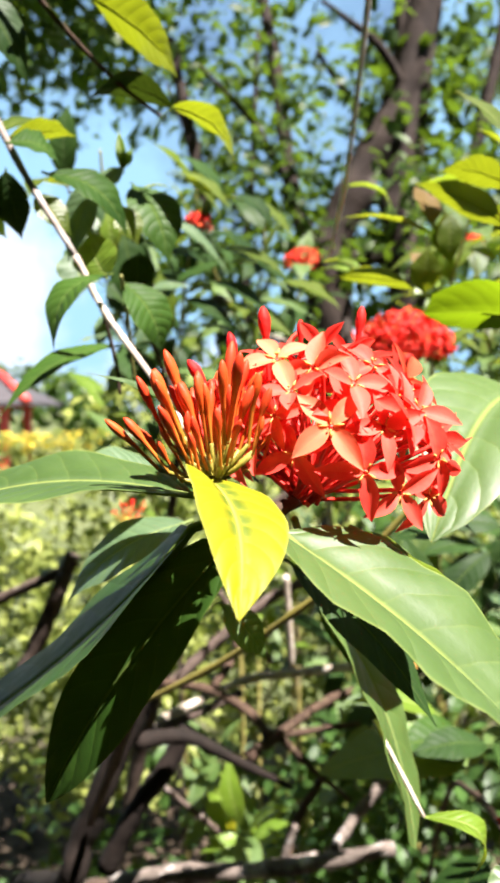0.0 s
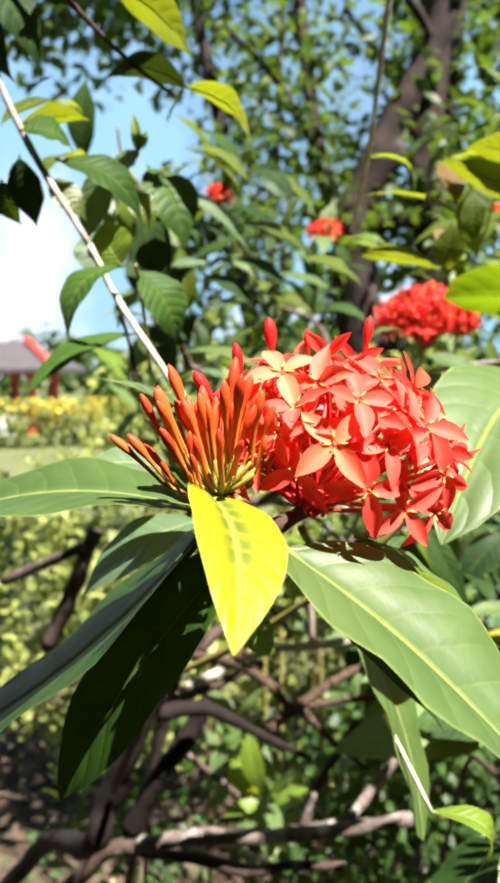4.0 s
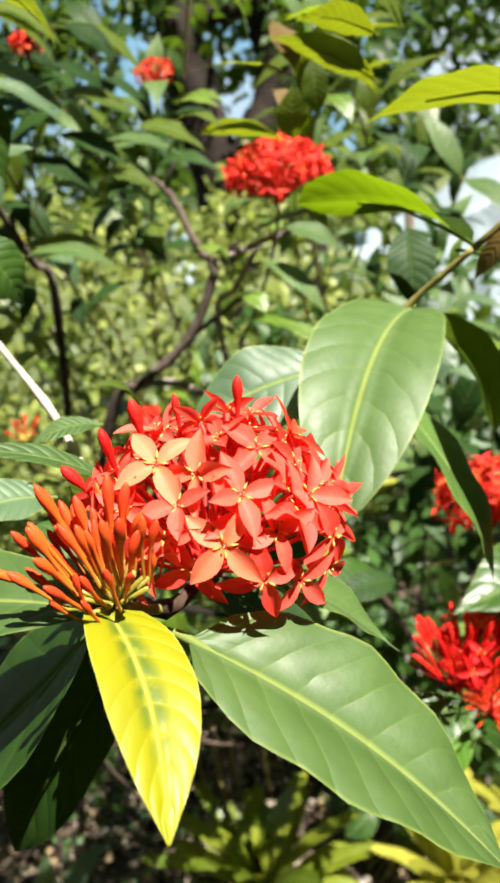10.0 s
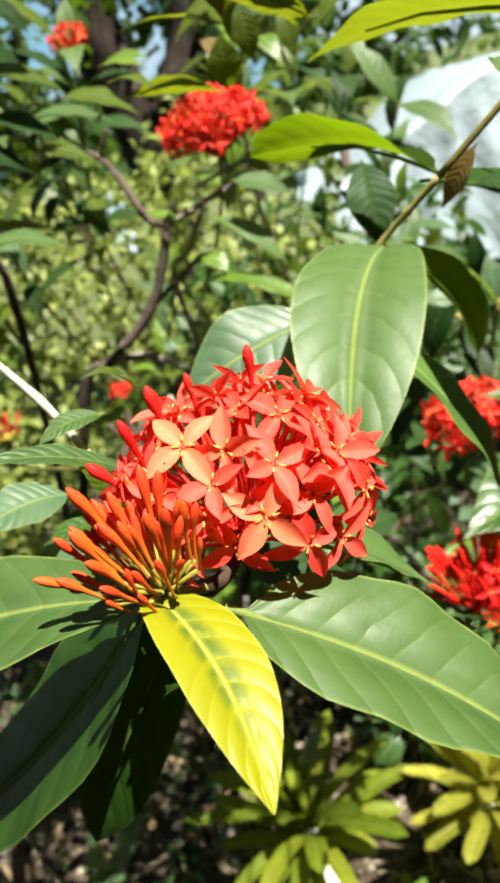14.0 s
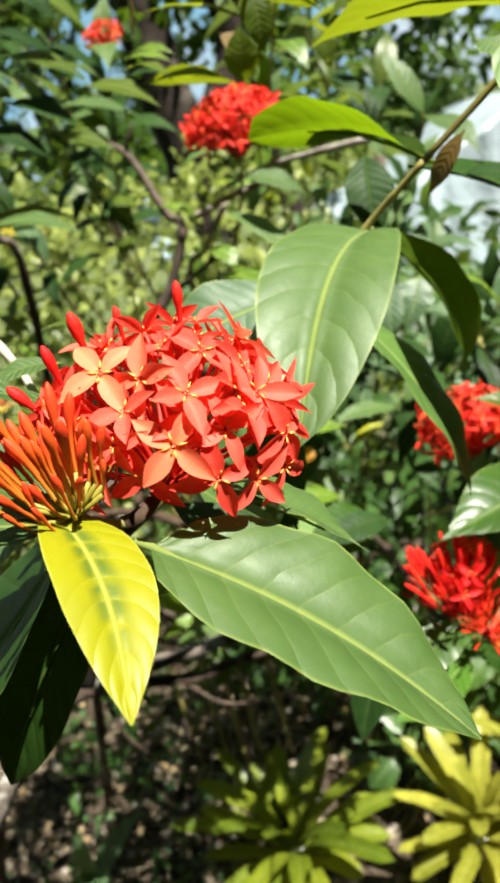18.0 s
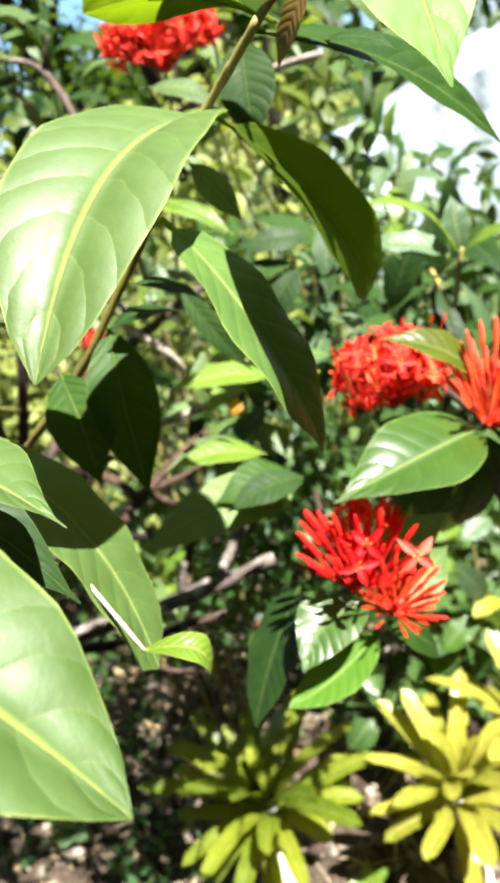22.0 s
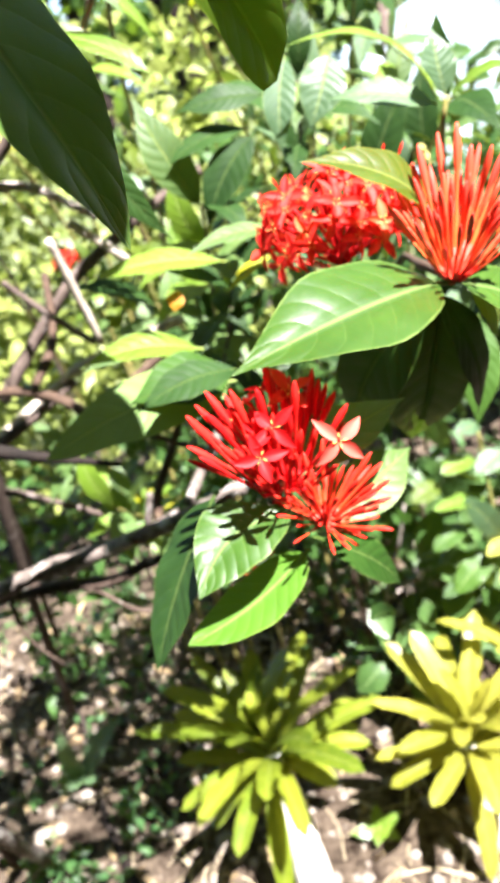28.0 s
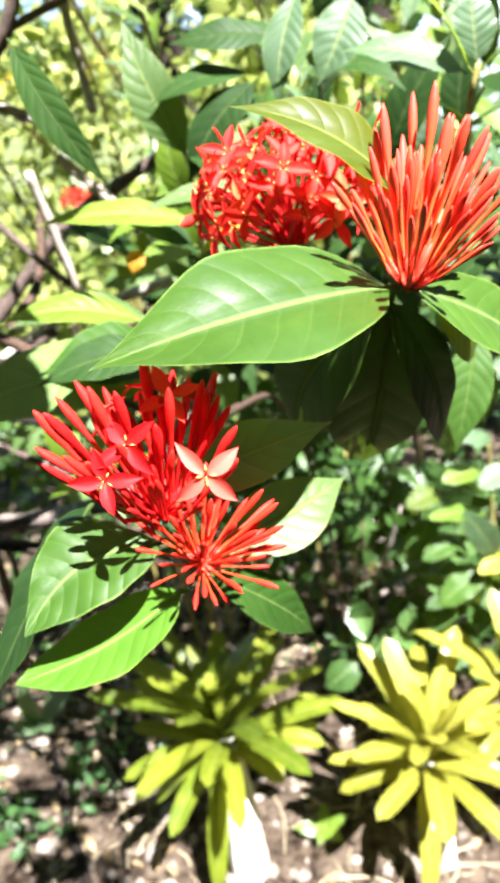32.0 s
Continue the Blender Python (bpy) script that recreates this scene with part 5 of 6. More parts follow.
# the upright branch with broad glossy leaves
stem(tall, "stem", [(0.300, 0.352, 1.915), (0.262, 0.380, 1.868), (0.220, 0.401, 1.831)], 0.0015, 0.0018, stem_twine)
stem(tall, "stem", [(0.220, 0.401, 1.831), (0.207, 0.414, 1.817), (0.194, 0.426, 1.803), (0.161, 0.445, 1.764)], 0.0018, 0.0019, stem_olive)
stem(tall, "stem", [(0.161, 0.445, 1.764), (0.139, 0.461, 1.737), (0.105, 0.475, 1.698), (0.069, 0.495, 1.664), (0.005, 0.544, 1.607), (-0.109, 0.634, 1.524)], 0.0019, 0.0026, stem_twine)
leaf(tall, (0.196, 0.427, 1.801), (0.112, 0.303, 1.746), (-0.272, -0.736, 0.620), 0.058, 0.137, leaf_broad, 0.6, twist=0.22, skew=0.036, blunt=0.42, tip_shape=0.25, belly=1.02, wave=0.03)
leaf(tall, (0.205, 0.425, 1.796), (0.275, 0.495, 1.690), (0.712, -0.516, 0.476), 0.047, 0.069, leaf_olive_shaded, 0.6, twist=-0.75, skew=0.061, blunt=0.59, tip_shape=-0.2, belly=1.01)
leaf(tall, (0.225, 0.414, 1.832), (0.158, 0.510, 1.859), (0.124, 0.111, 0.986), 0.049, 0.079, leaf_olive_shaded, 0.56, twist=-0.75, skew=0.148, blunt=0.5, tip_shape=-0.11, belly=0.96)
leaf(tall, (0.290, 0.412, 1.891), (0.203, 0.503, 1.899), (-0.100, 0.500, 0.850), 0.052, 0.08, leaf_olive, 0.14)
leaf(tall, (0.184, 0.515, 2.003), (0.230, 0.513, 1.947), (0.200, -0.500, 0.700), 0.034, 0.1, leaf_olive, 0.14)
leaf(tall, (0.233, 0.338, 1.874), (0.232, 0.267, 1.798), (-0.136, -0.918, 0.371), 0.039, -0.049, leaf_lifted, 0.18, twist=0.27, skew=-0.072, blunt=0.47, tip_shape=0.88, belly=0.87)
leaf(tall, (0.227, 0.423, 1.827), (0.333, 0.440, 1.758), (0.510, -0.230, 0.829), 0.035, 0.078, leaf_shaded, 0.41, twist=-0.75, skew=-0.008, blunt=0.72, tip_shape=0.45, belly=0.85)
leaf(tall, (0.167, 0.382, 1.768), (0.202, 0.353, 1.670), (0.348, -0.133, 0.928), 0.051, 0.125, leaf_lifted, 0.3, twist=0.03, skew=0.15, blunt=0.42, tip_shape=0.5, belly=0.93)
leaf(tall, (0.125, 0.471, 1.714), (0.122, 0.427, 1.635), (0.100, -0.800, 0.600), 0.036, 0.08, leaf_shaded, 0.12)
leaf(tall, (0.094, 0.468, 1.699), (0.100, 0.430, 1.647), (-0.100, -0.800, 0.600), 0.034, 0.08, leaf_shaded, 0.12)
leaf(tall, (0.145, 0.451, 1.738), (0.179, 0.457, 1.718), (-0.200, -0.300, 0.900), 0.014, 0.1, leaf_shaded_dark, 0.12)
leaf(tall, (0.128, 0.457, 1.719), (0.164, 0.467, 1.715), (-0.200, -0.300, 0.900), 0.016, 0.1, leaf_shaded_dark, 0.12)
leaf(tall, (0.193, 0.524, 1.779), (0.214, 0.519, 1.742), (-0.200, -0.600, 0.800), 0.018, 0.1, leaf_pale, 0.12)
leaf(tall, (0.249, 0.419, 1.819), (0.272, 0.402, 1.809), (0.000, -0.300, 0.950), 0.018, 0.1, leaf_shaded_dark, 0.12)
leaf(tall, (0.141, 0.400, 1.784), (0.063, 0.397, 1.767), (-0.200, -0.650, 0.750), 0.050, 0.08, leaf_pale, 0.12)
leaf(main, (0.070, 0.356, 1.718), (0.112, 0.330, 1.609), (0.906, -0.306, 0.291), 0.045, 0.065, leaf_green, 0.19, twist=-0.05, skew=-0.097, blunt=0.52, tip_shape=-0.19, belly=0.89)
stem(main, "side_twig", [(0.058, 0.260, 1.762), (0.064, 0.310, 1.742), (0.070, 0.356, 1.718)], 0.0014, 0.0011, stem_green)
leaf(tall, (0.238, 0.538, 1.832), (0.228, 0.510, 1.779), (-0.200, -0.800, 0.500), 0.032, 0.1, leaf_shaded_dark, 0.12)
leaf(tall, (0.242, 0.403, 1.839), (0.227, 0.417, 1.812), (-0.500, -0.600, 0.500), 0.012, 0.1, leaf_brown, 0.2)
leaf(tall, (0.239, 0.374, 1.876), (0.249, 0.354, 1.861), (0.000, -0.400, 0.900), 0.020, 0.1, leaf_green, 0.12)

# the low branch with the deep red head
stem(low, "stem", [(0.222, 0.462, 1.512), (0.223, 0.500, 1.492), (0.250, 0.700, 1.430), (0.300, 1.000, 1.250), (0.360, 1.400, 0.750), (0.380, 1.500, 0.300)], 0.002, 0.0045, stem_brown)
leaf(low, (0.227, 0.447, 1.511), (0.175, 0.420, 1.498), (-0.130, -0.480, 0.850), 0.039, 0.047, leaf_gloss, 0.24, twist=0.11, skew=0.123, blunt=0.93, tip_shape=0.08, belly=0.87)
leaf(low, (0.229, 0.451, 1.481), (0.161, 0.425, 1.469), (0.100, -0.150, 0.970), 0.033, -0.04, leaf_fresh, 0.12, skew=-0.045, blunt=0.57, tip_shape=0.28, belly=0.87)
leaf(low, (0.191, 0.490, 1.504), (0.137, 0.444, 1.442), (-0.800, -0.400, 0.420), 0.046, 0.02, leaf_shaded_dark, 0.17, blunt=0.55, tip_shape=0.3)
leaf(low, (0.232, 0.474, 1.520), (0.302, 0.485, 1.531), (0.100, -0.500, 0.850), 0.030, 0.08, leaf_pale, 0.12)
leaf(low, (0.245, 0.478, 1.478), (0.309, 0.518, 1.480), (0.200, -0.600, 0.800), 0.034, 0.08, leaf_green, 0.12)
leaf(low, (0.240, 0.472, 1.470), (0.282, 0.494, 1.402), (0.350, -0.600, 0.700), 0.024, 0.1, leaf_shaded, 0.12)
leaf(low, (0.218, 0.611, 1.514), (0.092, 0.580, 1.513), (-0.705, -0.500, 0.503), 0.051, 0.033, leaf_lifted, 0.02, skew=0.072, blunt=0.71, tip_shape=0.03, belly=0.72)
# the shade on this leaf comes from the darker copy's colour
leaf(low, (0.221, 0.623, 1.517), (0.152, 0.597, 1.525), (-0.300, -0.600, 0.800), 0.045, 0.14, leaf_shaded, 0.14)
leaf(low, (0.204, 0.695, 1.513), (0.117, 0.668, 1.530), (-0.200, -0.400, 0.900), 0.034, 0.12, leaf_green, 0.14)
leaf(low, (0.225, 0.586, 1.532), (0.159, 0.568, 1.531), (-0.200, -0.500, 0.850), 0.030, 0.1, leaf_shaded_dark, 0.14)

# the branch with the bud fan
stem(fan, "stem", [(0.338, 0.496, 1.588), (0.342, 0.515, 1.578), (0.365, 0.620, 1.550), (0.420, 0.850, 1.480), (0.500, 1.200, 1.300), (0.580, 1.550, 0.750)], 0.002, 0.0045, stem_brown)
leaf(fan, (0.329, 0.488, 1.584), (0.219, 0.447, 1.587), (0.130, -0.370, 0.910), 0.060, 0.08, leaf_gloss, 0.36)
leaf(fan, (0.338, 0.488, 1.582), (0.405, 0.515, 1.517), (0.200, -0.500, 0.850), 0.040, 0.1, leaf_gloss, 0.12)
leaf(fan, (0.330, 0.495, 1.575), (0.360, 0.543, 1.470), (0.300, -0.750, 0.500), 0.030, 0.08, leaf_shaded_dark, 0.12)
leaf(fan, (0.325, 0.496, 1.575), (0.291, 0.573, 1.469), (-0.300, -0.700, 0.600), 0.046, 0.1, leaf_shaded, 0.12)
leaf(fan, (0.332, 0.500, 1.570), (0.326, 0.577, 1.448), (0.000, -0.850, 0.400), 0.048, 0.08, leaf_shaded, 0.12)
leaf(fan, (0.340, 0.508, 1.612), (0.280, 0.512, 1.653), (-0.100, -0.350, 0.930), 0.032, 0.14, leaf_olive, 0.45)
leaf(fan, (0.350, 0.500, 1.570), (0.384, 0.559, 1.514), (0.200, -0.850, 0.400), 0.030, 0.08, leaf_olive, 0.12)

# the branch behind them with pale leaves
stem(back, "stem", [(0.449, 0.755, 1.629), (0.446, 0.763, 1.606), (0.461, 0.823, 1.552), (0.500, 1.000, 1.550), (0.600, 1.400, 1.300), (0.660, 1.700, 0.700)], 0.002, 0.004, stem_olive)
leaf(back, (0.380, 0.821, 1.678), (0.348, 0.803, 1.628), (-0.100, -0.700, 0.600), 0.040, 0.08, leaf_pale, 0.12)
leaf(back, (0.319, 0.831, 1.664), (0.244, 0.837, 1.669), (-0.300, -0.600, 0.700), 0.030, 0.08, leaf_shaded_dark, 0.12)
leaf(back, (0.174, 0.654, 1.685), (0.211, 0.630, 1.612), (-0.300, -0.700, 0.600), 0.020, 0.1, leaf_shaded_dark, 0.2)
leaf(back, (0.193, 0.763, 1.568), (0.244, 0.755, 1.533), (0.000, -0.400, 0.900), 0.026, 0.1, leaf_shaded_dark, 0.12)
leaf(back, (0.284, 0.738, 1.554), (0.240, 0.735, 1.535), (0.000, -0.400, 0.900), 0.014, 0.1, leaf_yellow, 0.3)
leaf(back, (0.430, 0.694, 1.465), (0.405, 0.661, 1.387), (0.000, -0.800, 0.500), 0.034, 0.08, leaf_shaded, 0.12)
leaf(back, (0.439, 0.745, 1.630), (0.327, 0.740, 1.695), (-0.100, -0.250, 0.950), 0.023, 0.2, leaf_lime, 0.3)
leaf(back, (0.443, 0.770, 1.625), (0.364, 0.790, 1.648), (0.000, -0.550, 0.800), 0.033, 0.12, leaf_pale, 0.2)
leaf(back, (0.449, 0.757, 1.631), (0.449, 0.770, 1.678), (0.100, -0.600, 0.750), 0.031, 0.08, leaf_pale, 0.2)
leaf(back, (0.452, 0.755, 1.627), (0.493, 0.720, 1.642), (0.100, -0.400, 0.900), 0.023, 0.12, leaf_lime, 0.2)
leaf(back, (0.337, 0.790, 1.686), (0.314, 0.760, 1.622), (-0.300, -0.800, 0.450), 0.027, 0.1, leaf_pale, 0.15)
leaf(back, (0.298, 0.830, 1.642), (0.222, 0.820, 1.631), (-0.200, -0.500, 0.800), 0.028, 0.1, leaf_shaded_dark, 0.2)
leaf(back, (0.302, 0.820, 1.636), (0.242, 0.800, 1.575), (-0.300, -0.700, 0.600), 0.039, 0.1, leaf_shaded_dark, 0.15)
leaf(back, (0.295, 0.720, 1.574), (0.215, 0.700, 1.582), (0.050, -0.400, 0.900), 0.022, 0.1, leaf_green, 0.2)
leaf(back, (0.243, 0.750, 1.559), (0.135, 0.740, 1.576), (0.000, -0.400, 0.900), 0.030, 0.08, leaf_lime, 0.2)
leaf(back, (0.205, 0.660, 1.525), (0.122, 0.645, 1.542), (0.000, -0.400, 0.900), 0.028, 0.12, leaf_lime, 0.25)
leaf(back, (0.202, 0.745, 1.547), (0.194, 0.740, 1.532), (0.000, -0.700, 0.600), 0.015, 0.1, leaf_orange, 0.2)

# the pale leaning branch with drooping leaves
stem(droop, "stem", [(0.020, 0.330, 1.783), (0.006, 0.364, 1.802), (-0.036, 0.429, 1.852), (-0.053, 0.435, 1.884)], 0.0016, 0.0018, stem_pale)
stem(droop, "stem", [(-0.053, 0.435, 1.884), (-0.088, 0.447, 1.941), (-0.114, 0.461, 1.996), (-0.130, 0.471, 2.057)], 0.0018, 0.0022, stem_ash)
leaf(droop, (-0.097, 0.460, 1.958), (-0.064, 0.488, 1.969), (0.000, 0.400, 0.850), 0.022, 0.1, leaf_olive, 0.14)
stem(droop, "side_twig", [(-0.040, 0.438, 1.857), (-0.035, 0.452, 1.827), (-0.033, 0.454, 1.807)], 0.001, 0.0012, stem_brown)
stem(droop, "side_twig", [(-0.028, 0.437, 1.873), (-0.031, 0.471, 1.855), (-0.031, 0.494, 1.812)], 0.001, 0.0012, stem_green)
leaf(droop, (-0.059, 0.520, 1.953), (-0.081, 0.530, 1.900), (-0.100, -0.750, 0.600), 0.030, 0.08, leaf_pale, 0.15)
leaf(droop, (-0.131, 0.520, 1.980), (-0.097, 0.600, 2.014), (0.000, -0.550, 0.830), 0.024, 0.12, leaf_olive, 0.2)
# the darker drooping leaves below carry shade in their colour
leaf(droop, (-0.090, 0.440, 1.948), (-0.066, 0.460, 1.939), (0.300, -0.600, 0.750), 0.032, 0.22, leaf_shaded, 0.25)
leaf(droop, (-0.072, 0.450, 1.934), (-0.029, 0.468, 1.899), (0.420, -0.620, 0.660), 0.032, 0.22, leaf_shaded, 0.25)
leaf(droop, (-0.040, 0.520, 1.960), (-0.057, 0.520, 1.941), (-0.300, -0.700, 0.600), 0.024, 0.1, leaf_pale, 0.2)
leaf(droop, (-0.035, 0.530, 1.951), (-0.011, 0.520, 1.895), (0.300, -0.800, 0.450), 0.037, 0.14, leaf_shaded, 0.25)
leaf(droop, (-0.037, 0.550, 1.949), (-0.007, 0.550, 1.951), (0.000, -0.300, 0.950), 0.013, 0.25, leaf_olive, 0.3)
leaf(droop, (-0.038, 0.500, 1.929), (-0.028, 0.500, 1.904), (0.300, -0.800, 0.500), 0.020, 0.1, leaf_olive, 0.2)
leaf(droop, (-0.040, 0.455, 1.876), (-0.050, 0.460, 1.903), (-0.200, -0.850, 0.300), 0.028, 0.08, leaf_lime, 0.25)
leaf(droop, (-0.032, 0.425, 1.871), (-0.058, 0.405, 1.830), (-0.500, -0.700, 0.500), 0.028, 0.24, leaf_shaded, 0.25)
leaf(droop, (-0.030, 0.455, 1.872), (-0.010, 0.465, 1.830), (0.550, -0.700, 0.450), 0.032, 0.22, leaf_shaded, 0.25)
leaf(droop, (-0.037, 0.470, 1.837), (-0.095, 0.430, 1.796), (-0.350, -0.650, 0.700), 0.024, 0.12, leaf_shaded, 0.25)
leaf(droop, (-0.099, 0.460, 1.939), (-0.095, 0.475, 1.903), (-0.300, -0.900, 0.200), 0.025, 0.1, leaf_shaded_dark, 0.25)
leaf(droop, (-0.114, 0.470, 1.929), (-0.106, 0.480, 1.905), (-0.400, -0.800, 0.300), 0.019, 0.1, leaf_shaded, 0.2)
leaf(droop, (-0.093, 0.500, 1.937), (-0.071, 0.500, 1.911), (0.200, -0.800, 0.500), 0.020, 0.12, leaf_olive, 0.2)
leaf(droop, (-0.083, 0.540, 1.937), (-0.062, 0.540, 1.912), (0.100, -0.700, 0.600), 0.026, 0.1, leaf_pale, 0.2)
leaf(droop, (-0.041, 0.520, 1.959), (-0.043, 0.520, 1.985), (0.000, -0.900, 0.300), 0.007, 0.05, leaf_lime, 0.4)
leaf(droop, (-0.041, 0.520, 1.960), (-0.034, 0.520, 1.973), (0.200, -0.900, 0.300), 0.007, 0.05, leaf_lime, 0.4)
leaf(droop, (-0.032, 0.530, 1.905), (-0.032, 0.530, 1.877), (-0.200, -0.900, 0.300), 0.026, 0.1, leaf_shaded_dark, 0.2)
leaf(droop, (-0.118, 0.455, 2.045), (-0.087, 0.468, 1.990), (0.500, -0.700, 0.450), 0.030, 0.14, leaf_shaded_dark, 0.25)
leaf(droop, (-0.124, 0.460, 2.035), (-0.105, 0.473, 1.987), (-0.400, -0.800, 0.400), 0.026, 0.1, leaf_shaded_dark, 0.25)

# the thin overhanging twig
stem(twig, "stem", [(-0.011, 0.511, 1.988), (-0.039, 0.490, 2.004), (-0.065, 0.463, 2.024), (-0.082, 0.448, 2.042), (-0.111, 0.443, 2.074)], 0.0011, 0.002, stem_brown)
leaf(twig, (-0.074, 0.456, 2.032), (-0.062, 0.465, 2.020), (0.300, -0.300, 0.900), 0.016, 0.1, leaf_shaded_dark, 0.2)
leaf(twig, (-0.084, 0.453, 2.033), (-0.072, 0.447, 2.048), (0.300, -0.300, 0.900), 0.020, 0.1, leaf_olive, 0.2)
leaf(twig, (-0.048, 0.470, 2.043), (0.003, 0.460, 1.991), (0.400, 0.500, 0.750), 0.034, 0.12, leaf_olive, 0.25)
leaf(twig, (-0.005, 0.500, 1.991), (-0.055, 0.485, 1.991), (0.000, 0.350, 0.900), 0.024, 0.22, leaf_shaded_dark, 0.25)
leaf(twig, (-0.006, 0.505, 1.993), (0.035, 0.500, 1.951), (0.500, 0.200, 0.750), 0.028, 0.2, leaf_olive, 0.3)
leaf(twig, (-0.007, 0.500, 1.989), (-0.020, 0.510, 1.968), (-0.400, -0.400, 0.700), 0.016, 0.1, leaf_lime, 0.2)

# the branch carrying the second head
stem(second, "stem", [(0.228, 0.925, 1.851), (0.226, 0.965, 1.800), (0.210, 1.050, 1.720), (0.200, 1.500, 1.500), (0.150, 1.950, 1.100), (0.120, 2.100, 0.600)], 0.0016, 0.004, stem_olive)
leaf(second, (0.179, 0.782, 1.798), (0.226, 0.740, 1.740), (0.200, -0.500, 0.850), 0.026, 0.12, leaf_green, 0.12)
leaf(second, (0.230, 0.730, 1.705), (0.160, 0.776, 1.746), (0.000, -0.400, 0.900), 0.022, 0.12, leaf_lime, 0.12)
leaf(second, (0.199, 0.760, 1.828), (0.249, 0.744, 1.799), (0.100, -0.500, 0.850), 0.030, 0.12, leaf_green, 0.12)
leaf(second, (0.154, 0.782, 1.770), (0.170, 0.754, 1.749), (0.100, -0.500, 0.850), 0.024, 0.12, leaf_lime, 0.12)
leaf(second, (0.117, 0.833, 1.816), (0.144, 0.808, 1.803), (0.000, -0.300, 0.950), 0.014, 0.16, leaf_lime, 0.12)
leaf(second, (0.177, 0.798, 1.856), (0.143, 0.792, 1.846), (-0.300, -0.300, 0.900), 0.016, 0.16, leaf_green, 0.12)
leaf(second, (0.123, 0.696, 1.918), (0.194, 0.686, 1.901), (0.000, 0.450, 0.850), 0.026, 0.1, leaf_olive, 0.14)
leaf(second, (0.110, 0.695, 1.931), (0.142, 0.674, 1.913), (0.100, -0.200, 0.950), 0.020, 0.18, leaf_olive, 0.14)
leaf(second, (0.195, 0.720, 1.943), (0.217, 0.721, 1.914), (0.300, -0.700, 0.500), 0.026, 0.08, leaf_brown, 0.14)
leaf(second, (0.225, 0.546, 1.925), (0.162, 0.555, 1.958), (0.000, 0.450, 0.850), 0.028, 0.1, leaf_olive, 0.14)
leaf(second, (0.225, 0.539, 1.950), (0.178, 0.549, 1.964), (0.000, 0.450, 0.850), 0.028, 0.1, leaf_olive, 0.14)
leaf(second, (0.203, 0.611, 1.950), (0.205, 0.619, 1.912), (0.000, -0.800, 0.500), 0.020, 0.1, leaf_olive, 0.14)
leaf(second, (0.237, 0.620, 1.975), (0.178, 0.610, 1.973), (0.000, 0.100, 0.950), 0.019, 0.1, leaf_lime, 0.2)
leaf(second, (0.245, 0.630, 1.956), (0.186, 0.620, 1.981), (0.000, 0.100, 0.950), 0.020, 0.1, leaf_olive, 0.2)
leaf(second, (0.202, 0.700, 1.903), (0.205, 0.690, 1.944), (-0.200, -0.800, 0.400), 0.028, 0.08, leaf_olive, 0.2)

# the grey forked branch
stem(fork, "limb", [(0.055, 1.041, 1.904), (0.104, 1.019, 1.878), (0.130, 0.972, 1.802), (0.143, 0.948, 1.779), (0.100, 0.958, 1.699), (0.031, 0.978, 1.646), (-0.020, 1.014, 1.600), (-0.140, 1.100, 1.250), (-0.300, 1.300, 0.600)], 0.0034, 0.0085, stem_grey)
stem(fork, "limb", [(0.155, 0.947, 1.788), (0.224, 0.958, 1.805), (0.271, 0.979, 1.807)], 0.0042, 0.0034, stem_ash)
stem(fork, "limb", [(0.031, 0.978, 1.646), (0.082, 0.993, 1.631), (0.135, 1.006, 1.582)], 0.0055, 0.0045, stem_ash)
stem(fork, "twig", [(0.104, 1.019, 1.878), (0.112, 1.010, 1.893), (0.122, 1.005, 1.908)], 0.003, 0.0015, stem_grey)
stem(fork, "limb", [(0.100, 0.958, 1.699), (0.140, 0.988, 1.713), (0.206, 1.035, 1.737)], 0.004, 0.003, stem_grey)
stem(fork, "limb", [(0.410, 0.988, 1.826), (0.360, 1.050, 1.824), (0.300, 1.140, 1.818), (0.240, 1.200, 1.800)], 0.0045, 0.0035, stem_ash)
leaf(fork, (0.158, 0.910, 1.786), (0.128, 0.900, 1.808), (-0.2, -0.5, 0.85), 0.016, 0.25, leaf_lime, 0.3)
leaf(fork, (0.193, 0.900, 1.787), (0.248, 0.880, 1.721), (0.45, -0.5, 0.70), 0.021, 0.15, leaf_lime, 0.2)
leaf(fork, (0.171, 0.900, 1.760), (0.193, 0.890, 1.719), (0.3, -0.7, 0.60), 0.024, 0.1, leaf_olive, 0.2)
leaf(fork, (0.167, 0.900, 1.721), (0.235, 0.870, 1.685), (0.2, -0.4, 0.90), 0.018, 0.15, leaf_lime, 0.25)

# the slender pale switch
stem(switch, "stem", [(0.143, 0.956, 1.991), (0.154, 0.886, 2.057), (0.158, 0.820, 2.120), (0.162, 0.764, 2.190), (0.163, 0.732, 2.246)], 0.0022, 0.0032, stem_white)
leaf(switch, (0.154, 0.886, 2.057), (0.203, 0.873, 1.998), (0.600, -0.200, 0.700), 0.022, 0.34, leaf_lime, 0.2)

# more leaves round the leaning branch
leaf(droop, (-0.098, 0.476, 1.983), (-0.080, 0.480, 1.992), (0.000, -0.300, 0.950), 0.012, 0.1, leaf_shaded_dark, 0.16)
leaf(droop, (-0.083, 0.583, 1.919), (-0.084, 0.566, 1.881), (0.100, -0.800, 0.500), 0.036, 0.08, leaf_pale, 0.12)
leaf(droop, (-0.075, 0.595, 1.976), (-0.085, 0.583, 1.911), (-0.200, -0.800, 0.500), 0.030, 0.08, leaf_pale, 0.12)

